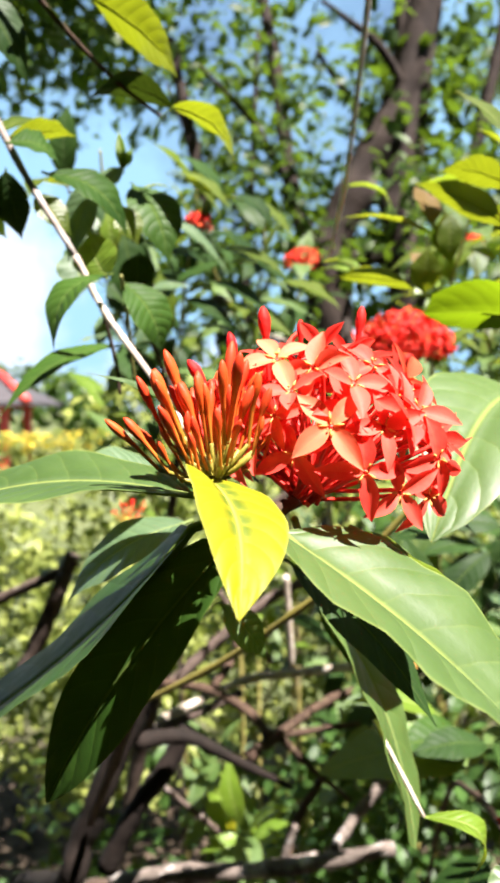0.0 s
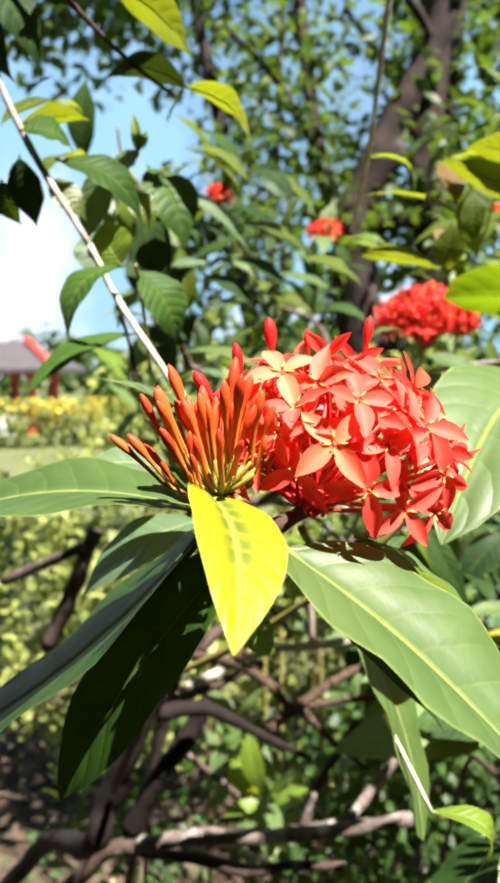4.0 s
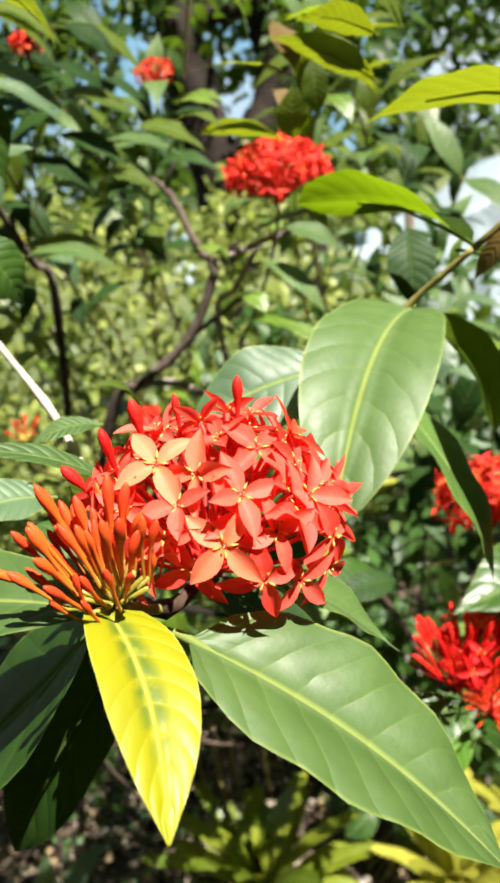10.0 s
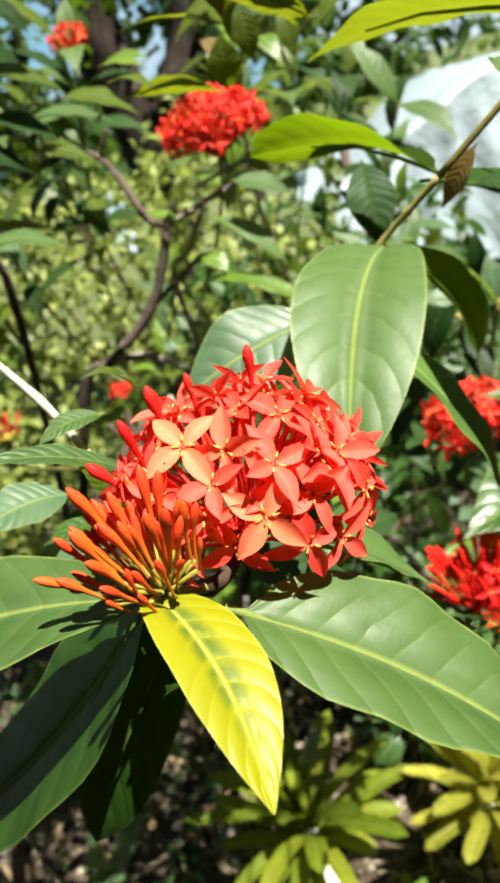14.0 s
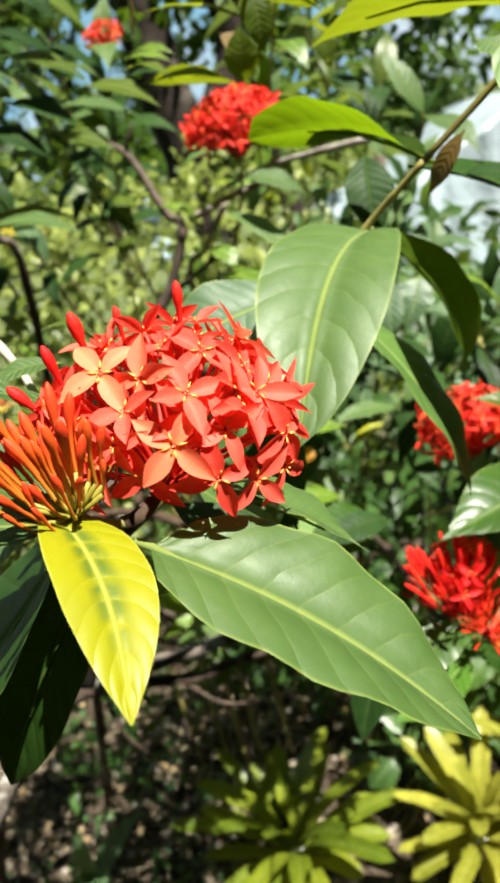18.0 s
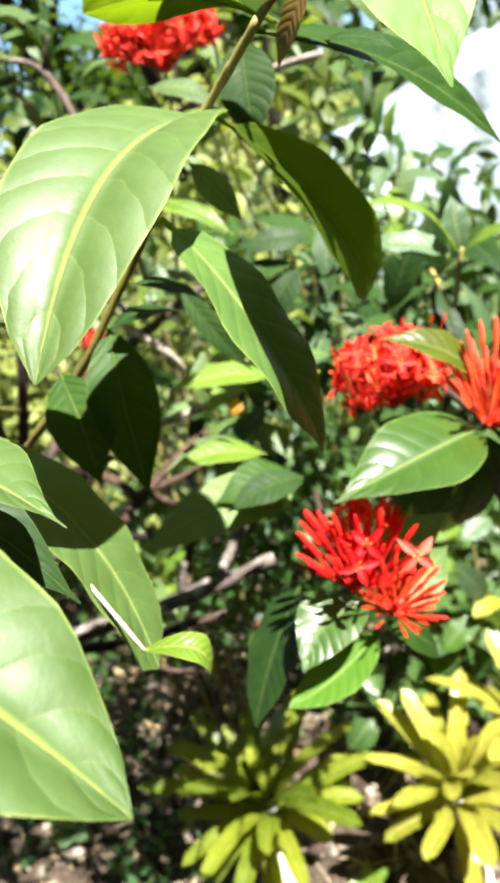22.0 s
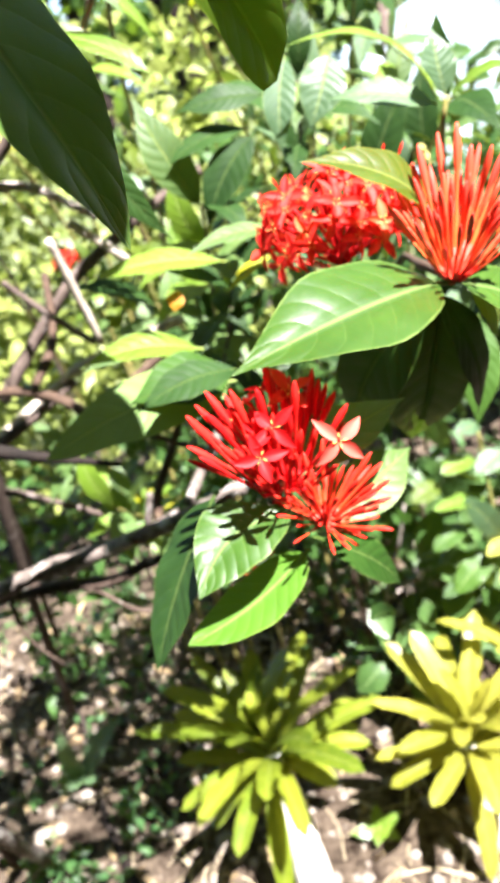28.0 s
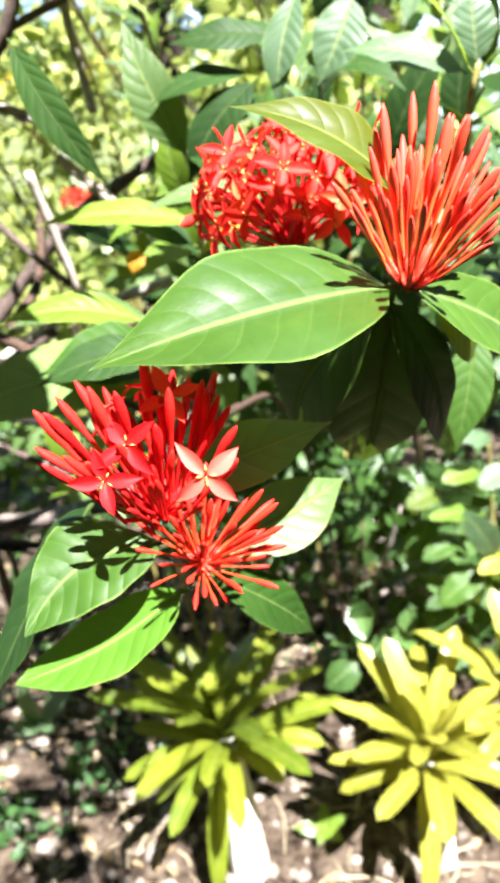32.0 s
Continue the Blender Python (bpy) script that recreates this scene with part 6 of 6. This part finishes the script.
# the leafy branch in the middle distance
stem(middle, "stem", [(-0.083, 0.736, 1.995), (-0.072, 0.771, 1.934), (-0.068, 0.796, 1.893), (-0.052, 0.842, 1.829), (-0.043, 0.881, 1.770), (-0.120, 1.100, 1.400), (-0.250, 1.300, 0.800)], 0.0022, 0.006, stem_grey)
stem(middle, "side_twig", [(-0.097, 0.720, 2.044), (-0.095, 0.728, 2.018), (-0.083, 0.736, 1.995)], 0.0012, 0.0018, stem_green)
leaf(middle, (-0.083, 0.749, 1.988), (-0.065, 0.767, 1.885), (0.200, -0.800, 0.500), 0.046, 0.08, leaf_shaded_dark, 0.12)
leaf(middle, (-0.077, 0.757, 2.005), (-0.048, 0.771, 1.962), (0.300, -0.600, 0.700), 0.036, 0.12, leaf_shaded_dark, 0.14)
leaf(middle, (-0.052, 0.804, 2.004), (-0.006, 0.805, 2.027), (-0.100, -0.300, 0.950), 0.026, 0.14, leaf_shaded_dark, 0.14)
leaf(middle, (-0.093, 0.733, 2.002), (-0.085, 0.736, 1.942), (-0.100, -0.500, 0.850), 0.020, 0.1, leaf_lime, 0.14)
leaf(middle, (-0.086, 0.738, 1.983), (-0.090, 0.735, 1.939), (-0.300, -0.600, 0.700), 0.030, 0.1, leaf_olive, 0.14)
leaf(middle, (-0.035, 0.797, 2.043), (0.008, 0.807, 2.022), (0.100, -0.300, 0.950), 0.024, 0.14, leaf_olive, 0.14)
leaf(middle, (0.019, 0.846, 2.035), (0.083, 0.859, 1.988), (0.300, -0.300, 0.900), 0.028, 0.14, leaf_olive, 0.14)
leaf(middle, (-0.109, 0.804, 1.932), (-0.083, 0.813, 1.899), (0.000, -0.600, 0.800), 0.038, 0.08, leaf_shaded_dark, 0.14)
leaf(middle, (-0.063, 0.814, 1.929), (-0.022, 0.820, 1.931), (0.000, -0.600, 0.800), 0.024, 0.08, leaf_pale, 0.14)
leaf(middle, (-0.052, 0.802, 1.835), (0.037, 0.791, 1.810), (0.000, -0.300, 0.950), 0.034, 0.14, leaf_green, 0.14)
leaf(middle, (-0.034, 0.883, 1.895), (0.038, 0.891, 1.876), (0.000, -0.300, 0.950), 0.026, 0.14, leaf_green, 0.14)
leaf(middle, (-0.068, 0.817, 1.882), (-0.035, 0.823, 1.878), (0.000, -0.300, 0.950), 0.024, 0.14, leaf_shaded_dark, 0.14)
leaf(middle, (0.010, 0.938, 1.980), (0.100, 0.945, 1.952), (0.000, -0.300, 0.950), 0.034, 0.14, leaf_olive, 0.14)
leaf(middle, (0.002, 0.931, 2.018), (0.058, 0.942, 1.976), (0.200, -0.400, 0.900), 0.044, 0.1, leaf_shaded_dark, 0.14)
leaf(middle, (-0.060, 0.858, 1.983), (-0.004, 0.869, 1.963), (0.200, -0.400, 0.900), 0.040, 0.1, leaf_shaded_dark, 0.14)
leaf(middle, (0.045, 0.976, 1.940), (0.132, 0.978, 1.909), (0.200, -0.400, 0.900), 0.034, 0.1, leaf_green, 0.14)

# leaves that crowd the middle distance
leaf(middle, (-0.049, 0.740, 1.985), (0.018, 0.745, 1.935), (0.300, -0.500, 0.800), 0.022, 0.12, leaf_pale, 0.25)
leaf(middle, (-0.041, 0.800, 2.046), (0.014, 0.800, 1.996), (0.300, -0.300, 0.850), 0.028, 0.14, leaf_olive, 0.25)
leaf(middle, (-0.059, 0.836, 2.014), (0.018, 0.837, 1.946), (0.100, -0.450, 0.900), 0.030, 0.12, leaf_pale, 0.14)
leaf(middle, (-0.038, 0.826, 2.057), (0.024, 0.822, 2.012), (0.100, -0.450, 0.900), 0.032, 0.12, leaf_olive, 0.14)
leaf(middle, (0.015, 0.850, 1.980), (0.081, 0.837, 1.945), (0.100, -0.450, 0.900), 0.032, 0.12, leaf_olive, 0.14)
leaf(middle, (-0.029, 0.848, 1.977), (0.031, 0.829, 1.987), (0.100, -0.450, 0.900), 0.030, 0.12, leaf_shaded_dark, 0.14)
leaf(middle, (0.029, 0.837, 2.035), (0.068, 0.826, 1.995), (0.100, -0.450, 0.900), 0.034, 0.12, leaf_shaded_dark, 0.14)
leaf(middle, (0.001, 0.857, 1.943), (0.062, 0.844, 1.903), (0.100, -0.450, 0.900), 0.034, 0.12, leaf_shaded_dark, 0.14)
leaf(middle, (0.078, 0.858, 1.942), (0.143, 0.838, 1.907), (0.100, -0.450, 0.900), 0.034, 0.12, leaf_olive, 0.14)
leaf(middle, (0.132, 0.850, 1.962), (0.167, 0.828, 1.949), (0.100, -0.450, 0.900), 0.020, 0.12, leaf_lime, 0.14)
leaf(middle, (-0.137, 0.825, 2.003), (-0.084, 0.825, 1.956), (0.100, -0.450, 0.900), 0.030, 0.12, leaf_pale, 0.14)
leaf(middle, (-0.098, 0.830, 2.013), (-0.076, 0.827, 1.951), (0.100, -0.450, 0.900), 0.036, 0.12, leaf_shaded_dark, 0.14)
leaf(middle, (-0.031, 0.858, 1.925), (0.026, 0.846, 1.884), (0.100, -0.450, 0.900), 0.034, 0.12, leaf_shaded_dark, 0.14)
leaf(middle, (0.039, 0.864, 1.905), (0.090, 0.846, 1.877), (0.100, -0.450, 0.900), 0.034, 0.12, leaf_olive, 0.14)
leaf(second, (0.209, 0.649, 1.961), (0.213, 0.647, 1.918), (0.000, 0.200, 0.950), 0.024, 0.1, leaf_olive, 0.14)
leaf(second, (0.179, 0.668, 1.908), (0.120, 0.666, 1.913), (0.000, 0.200, 0.950), 0.022, 0.1, leaf_olive, 0.14)
leaf(middle, (0.027, 0.872, 2.044), (0.095, 0.861, 1.984), (0.100, -0.350, 0.950), 0.034, 0.12, leaf_olive, 0.14)
leaf(middle, (-0.055, 0.883, 1.841), (0.033, 0.869, 1.819), (0.100, -0.350, 0.950), 0.034, 0.12, leaf_olive, 0.14)
leaf(middle, (-0.110, 0.874, 1.874), (-0.068, 0.858, 1.804), (0.100, -0.350, 0.950), 0.050, 0.12, leaf_shaded_dark, 0.14)
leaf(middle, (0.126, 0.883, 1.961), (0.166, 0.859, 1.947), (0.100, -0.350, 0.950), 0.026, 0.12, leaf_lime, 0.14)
leaf(middle, (-0.034, 0.858, 2.085), (0.015, 0.853, 2.031), (0.100, -0.350, 0.950), 0.040, 0.12, leaf_shaded_dark, 0.14)
leaf(middle, (-0.087, 0.870, 1.988), (-0.037, 0.859, 1.972), (0.100, -0.350, 0.950), 0.050, 0.12, leaf_shaded_dark, 0.14)
leaf(middle, (0.009, 0.881, 1.986), (0.074, 0.866, 1.949), (0.100, -0.350, 0.950), 0.040, 0.12, leaf_shaded_dark, 0.14)
leaf(middle, (-0.095, 0.859, 2.038), (-0.042, 0.852, 2.015), (0.100, -0.350, 0.950), 0.040, 0.12, leaf_shaded_dark, 0.14)
leaf(second, (0.233, 0.626, 2.020), (0.268, 0.604, 1.960), (0.100, -0.100, 0.980), 0.044, 0.1, leaf_olive, 0.14)
leaf(second, (0.301, 0.615, 1.942), (0.252, 0.615, 1.921), (0.100, -0.100, 0.980), 0.044, 0.1, leaf_olive, 0.14)
leaf(second, (0.199, 0.649, 1.943), (0.115, 0.641, 1.955), (0.100, -0.100, 0.980), 0.020, 0.1, leaf_olive, 0.14)
leaf(second, (0.185, 0.646, 1.982), (0.194, 0.630, 1.944), (0.100, -0.100, 0.980), 0.030, 0.1, leaf_brown, 0.14)

# a yellowing leaf low in the thicket
leaf(back, (-0.035, 1.318, 1.016), (0.078, 1.271, 1.031), (0.100, -0.500, 0.850), 0.060, 0.1, leaf_yellow, 0.2)
stem(middle, "bud_twig", [(-0.064, 0.638, 1.702), (-0.066, 0.660, 1.670), (-0.060, 0.800, 1.600), (-0.050, 0.980, 1.520)], 0.0012, 0.0022, stem_green)
stem(low, "side_twig", [(0.188, 1.054, 0.997), (0.190, 1.080, 0.960), (0.220, 1.250, 0.800), (0.300, 1.420, 0.550)], 0.0016, 0.003, stem_brown)


# ---- blooms ----
coral = [flower_mesh(petal_coral, 100 + k) for k in range(6)]
coral_flat = flower_mesh(petal_coral, 120, 0.0125, 0.12)
petal_gold = petal_material("petal_gold", (0.80, 0.150, 0.075), (0.86, 0.225, 0.115), (0.84, 0.28, 0.09), 0.0, (0.8, 0.3, 0.1))
gold_a = flower_mesh(petal_gold, 130, 0.0130, 0.10)
petal_salmon = petal_material("petal_salmon", (0.72, 0.055, 0.050), (0.80, 0.095, 0.082), (0.80, 0.16, 0.08), 0.0, (0.8, 0.3, 0.1))
salmon = flower_mesh(petal_salmon, 131, 0.0132, 0.12)
deep = [flower_mesh(petal_deep, 140 + k) for k in range(4)]
reds = [flower_mesh(petal_red, 150 + k) for k in range(5)]
buds_orange = [bud_mesh(bud_orange, 0.029, 0.0019, 0.16, 200 + k) for k in range(5)]
buds_red = [bud_mesh(bud_red, 0.036, 0.00145, 0.07, 210 + k) for k in range(5)]
buds_amber = [bud_mesh(bud_amber, 0.038, 0.0013, 0.06, 220 + k) for k in range(5)]
buds_scarlet = [bud_mesh(bud_scarlet, 0.036, 0.0015, 0.06, 240 + k) for k in range(5)]
buds_coral = [bud_mesh(bud_red, 0.026, 0.0022, 0.04, 230 + k) for k in range(3)]

flower_head(main, "flower_head", "domed head of coral-red four-petalled flowers", (0.0662, 0.2535, 1.7870), (0.0340, 0.034, 0.0285), (0.060, 0.250, 1.770), 88, coral, tube_coral, 7, low=-0.25,
            extra=[((0.0655, 0.2205, 1.7925), (-0.10, -0.92, 0.38), 0.75, gold_a), ((0.0520, 0.2380, 1.8115), (-0.1, -0.62, 0.78), 0.5, gold_a),
                   ((0.0745, 0.2205, 1.7805), (0.05, -0.95, 0.10), 0.05, coral_flat), ((0.0565, 0.2255, 1.785), (-0.3, -0.9, 0.2), 0.5, coral_flat),
                   ((0.0965, 0.232, 1.783), (0.6, -0.75, 0.0), 0.3, coral_flat), ((0.0945, 0.2345, 1.7720), (0.55, -0.8, -0.1), 0.9, coral_flat), ((0.0850, 0.2270, 1.7740), (0.3, -0.9, -0.05), 0.5, coral[2]), ((0.080, 0.241, 1.8095), (0.3, -0.6, 0.75), 0.4, coral_flat)],
            buds=[((0.0500, 0.2480, 1.8060), (-0.05, 0, 1), 0.85), ((0.0415, 0.2500, 1.7990), (-0.15, 0, 1), 0.85), ((0.0600, 0.2560, 1.8090), (0.02, 0, 1), 0.62),
                  ((0.0760, 0.2520, 1.8090), (0.15, 0, 0.95), 0.75), ((0.0370, 0.2480, 1.7950), (-0.5, 0, 0.8), 0.8)], bud_meshes=buds_coral)
bud_fan(main, "bud_stalk", "fan of orange-red closed buds", (0.0345, 0.2290, 1.7775), (-0.12, 0.0, 0.98), 80, 60, buds_orange, 8, 0.0105, None, (0.60, 1.0), lift=0.68)
flower_head(second, "flower_head", "round dome of red flowers", (0.231, 0.925, 1.874), (0.054, 0.052, 0.040), (0.228, 0.925, 1.845), 110, reds, tube_coral, 9, low=-0.3, scale=1.15)

bud_fan(low, "bud_stalk", "small tuft of crimson buds", (0.188, 1.054, 0.995), (0.0, -0.3, 0.95), 60, 18, buds_red, 17, 0.008, None, (0.8, 1.2))
bud_fan(middle, "bud_stalk", "small tuft of young red buds", (-0.064, 0.638, 1.700), (0.1, -0.1, 1.0), 60, 16, buds_red, 16, 0.006, None, (0.40, 0.65))
# deep red head with many unopened tubes
flower_head(low, "flower_head", "deep red head just opening", (0.232, 0.462, 1.544), (0.026, 0.026, 0.024), (0.222, 0.456, 1.514), 6, deep, tube_deep, 10, low=0.3,
            extra=[((0.2203, 0.4225, 1.5580), (-0.1, -0.85, 0.45), 0.1, deep[0]), ((0.2292, 0.4280, 1.5670), (-0.2, -0.8, 0.5), 0.7, deep[1]), ((0.2538, 0.4180, 1.5570), (0.1, -0.9, 0.35), 0.6, salmon),
                   ((0.2420, 0.4560, 1.5680), (0.1, -0.6, 0.8), 0.2, reds[1])])
bud_fan(low, "bud_stalk", "spiky spray of crimson buds", (0.2285, 0.456, 1.517), (0.0, -0.10, 0.98), 68, 72, buds_red, 12, 0.014, tube_deep, (0.80, 1.44), rim=False, lift=0.54)
bud_fan(low, "bud_stalk", "small spray of orange-red buds", (0.2420, 0.444, 1.501), (0.42, -0.10, 0.80), 96, 66, buds_scarlet, 13, 0.006, tube_coral, (0.60, 1.02), lift=0.20)
flower_head(fan, "flower_head", "red flower head behind a lime leaf", (0.300, 0.562, 1.608), (0.040, 0.036, 0.028), (0.300, 0.556, 1.585), 64, reds, tube_deep, 14, low=-0.3,
            buds=[((0.270 + 0.0085 * k, 0.556 + 0.004 * (k % 3), 1.622 + 0.004 * (k % 2)), (-0.5 + 0.12 * k, -0.1, 1), 0.42 + 0.06 * (k % 3)) for k in range(9)], bud_meshes=buds_red)
bud_fan(fan, "bud_stalk", "upright fan of orange-scarlet buds", (0.337, 0.491, 1.580), (0.20, 0.0, 0.97), 54, 84, buds_amber, 15, 0.014, tube_coral, (0.85, 1.48), lift=0.22)

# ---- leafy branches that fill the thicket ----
# entries 2 and 3 are dark copies with shade in their colour
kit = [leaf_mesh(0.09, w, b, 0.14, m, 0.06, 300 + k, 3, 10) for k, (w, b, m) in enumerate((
    (0.034, 0.10, leaf_green), (0.030, 0.18, leaf_green), (0.036, 0.12, leaf_shaded_dark), (0.030, 0.20, leaf_shaded_dark), (0.034, 0.14, leaf_olive), (0.030, 0.10, leaf_pale), (0.032, 0.16, leaf_lime), (0.030, 0.12, leaf_olive)))]


def leafy_branch(label, foot, top, seed, pairs=9, use=(0, 2, 3, 4, 2, 7, 3, 1), size=1.0, bloom=0):
    """A woody shoot with opposite pairs of arching leaves."""
    r = random.Random(seed)
    t = thing("ixora_branch", label, "ixora", group="ixora branches", at=(foot[0], foot[1], 0.0))
    b = Vector(top)
    a = Vector((foot[0], foot[1], ground_height(foot[0], foot[1]) - 0.01))
    knee = Vector((b.x * 0.7 + a.x * 0.3 + r.uniform(-0.08, 0.08), b.y + 0.30, b.z - 0.26))
    hip = Vector((a.x, a.y - 0.05, max(0.2, b.z - 0.75)))
    path = smooth_path([a, hip, knee, b], 12)
    k = len(path) - 1
    v, f = tube_data(path, [0.0050 - 0.0036 * i / k for i in range(k + 1)], 7, 0.2, seed)
    link("stem", mesh_of("stem", v, f, stem_grey if seed % 3 == 0 else stem_olive), t)
    for n in range(pairs):
        i = int(k - n * (k * 0.36) / pairs)
        p = path[i]
        d = (path[min(i + 1, k)] - path[max(i - 1, 0)]).normalized()
        side = d.cross(Vector((math.cos(n * 1.57 + seed), math.sin(n * 1.57 + seed), 0.1))).normalized()
        for sgn in (-1, 1):
            out = (side * sgn + d * r.uniform(0.1, 0.7) + Vector((0, 0, r.uniform(-0.35, 0.15)))).normalized()
            up = Vector((0, 0, 1)) + Vector((r.uniform(-0.4, 0.4), r.uniform(-0.5, 0.1), 0))
            m = frame_at(p + out * 0.004, p + out, up) @ Matrix.Scale(size * r.uniform(0.75, 1.2), 4)
            link("leaf", kit[use[r.randrange(len(use))]], t, "", m)
    if bloom:
        c = b + Vector((0, 0, 0.012))
        flower_head(t, "flower_head", "small distant red flower head", c, (0.024 * bloom, 0.024 * bloom, 0.020 * bloom), b, 22, reds, tube_coral, seed, low=-0.2, scale=0.9)
    return t

leafy_branch("leafy ixora shoot in the sunlit thicket", (0.000, 1.900, 0.000), (-0.030, 1.034, 2.098), 1)
leafy_branch("ixora shoot tipped with a small red head", (0.050, 1.900, 0.000), (-0.032, 1.078, 2.051), 2, bloom=0.7)
leafy_branch("ixora shoot tipped with a small red head", (0.150, 1.950, 0.000), (0.121, 1.129, 2.006), 3, bloom=1.0)
leafy_branch("leafy ixora shoot in the sunlit thicket", (0.150, 1.950, 0.000), (0.065, 1.148, 2.071), 4)
leafy_branch("leafy ixora shoot in the sunlit thicket", (0.000, 1.850, 0.000), (-0.080, 0.850, 1.987), 5, use=(0, 2, 3, 4, 5))
leafy_branch("leafy ixora shoot in the sunlit thicket", (-0.150, 1.850, 0.000), (-0.154, 0.820, 2.042), 6, use=(0, 2, 3, 4, 5))
leafy_branch("leafy ixora shoot in the sunlit thicket", (0.450, 1.850, 0.000), (0.314, 1.021, 2.021), 7, use=(4, 7, 6, 0))
leafy_branch("leafy ixora shoot in the sunlit thicket", (0.500, 1.850, 0.000), (0.316, 0.903, 2.060), 8, use=(4, 7, 6, 0))
leafy_branch("leafy ixora shoot in the sunlit thicket", (0.550, 1.950, 0.000), (0.498, 1.171, 1.887), 9, use=(4, 7, 0, 2))
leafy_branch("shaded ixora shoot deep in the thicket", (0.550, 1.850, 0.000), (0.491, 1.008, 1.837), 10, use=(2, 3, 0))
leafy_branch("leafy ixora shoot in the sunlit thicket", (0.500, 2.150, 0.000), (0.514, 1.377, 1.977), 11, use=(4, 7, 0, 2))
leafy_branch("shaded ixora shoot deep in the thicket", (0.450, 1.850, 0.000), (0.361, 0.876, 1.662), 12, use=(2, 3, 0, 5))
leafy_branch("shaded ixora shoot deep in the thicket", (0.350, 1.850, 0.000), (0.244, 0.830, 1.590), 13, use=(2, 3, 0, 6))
leafy_branch("leafy ixora shoot in the sunlit thicket", (0.150, 1.850, 0.000), (0.209, 1.327, 1.667), 14, use=(0, 6, 4, 5))
leafy_branch("leafy ixora shoot in the sunlit thicket", (0.550, 1.850, 0.000), (0.511, 1.086, 1.697), 15, use=(0, 5, 6))
leafy_branch("young bright green shoot near the ground", (0.020, 1.850, 0.000), (-0.011, 1.060, 1.287), 18, use=(6, 0, 1), size=0.9)
leafy_branch("young bright green shoot near the ground", (-0.050, 1.850, 0.000), (0.021, 1.019, 1.209), 19, use=(6, 0, 1), size=0.9)
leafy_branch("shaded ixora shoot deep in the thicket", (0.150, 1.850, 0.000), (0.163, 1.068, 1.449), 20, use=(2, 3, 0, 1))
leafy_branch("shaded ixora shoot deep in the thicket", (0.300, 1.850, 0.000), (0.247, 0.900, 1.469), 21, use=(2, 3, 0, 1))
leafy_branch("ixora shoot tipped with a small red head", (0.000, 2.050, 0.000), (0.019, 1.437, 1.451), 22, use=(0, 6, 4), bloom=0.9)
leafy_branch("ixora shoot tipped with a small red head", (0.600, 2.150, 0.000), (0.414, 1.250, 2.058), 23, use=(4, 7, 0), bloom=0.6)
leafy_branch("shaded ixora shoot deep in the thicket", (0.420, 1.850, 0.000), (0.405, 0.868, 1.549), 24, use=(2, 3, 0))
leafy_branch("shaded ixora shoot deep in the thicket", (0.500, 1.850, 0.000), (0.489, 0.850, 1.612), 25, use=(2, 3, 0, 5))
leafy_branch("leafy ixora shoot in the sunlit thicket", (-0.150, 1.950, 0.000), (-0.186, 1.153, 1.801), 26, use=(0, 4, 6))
# two shoots at the right edge, placed to shade the rosettes below
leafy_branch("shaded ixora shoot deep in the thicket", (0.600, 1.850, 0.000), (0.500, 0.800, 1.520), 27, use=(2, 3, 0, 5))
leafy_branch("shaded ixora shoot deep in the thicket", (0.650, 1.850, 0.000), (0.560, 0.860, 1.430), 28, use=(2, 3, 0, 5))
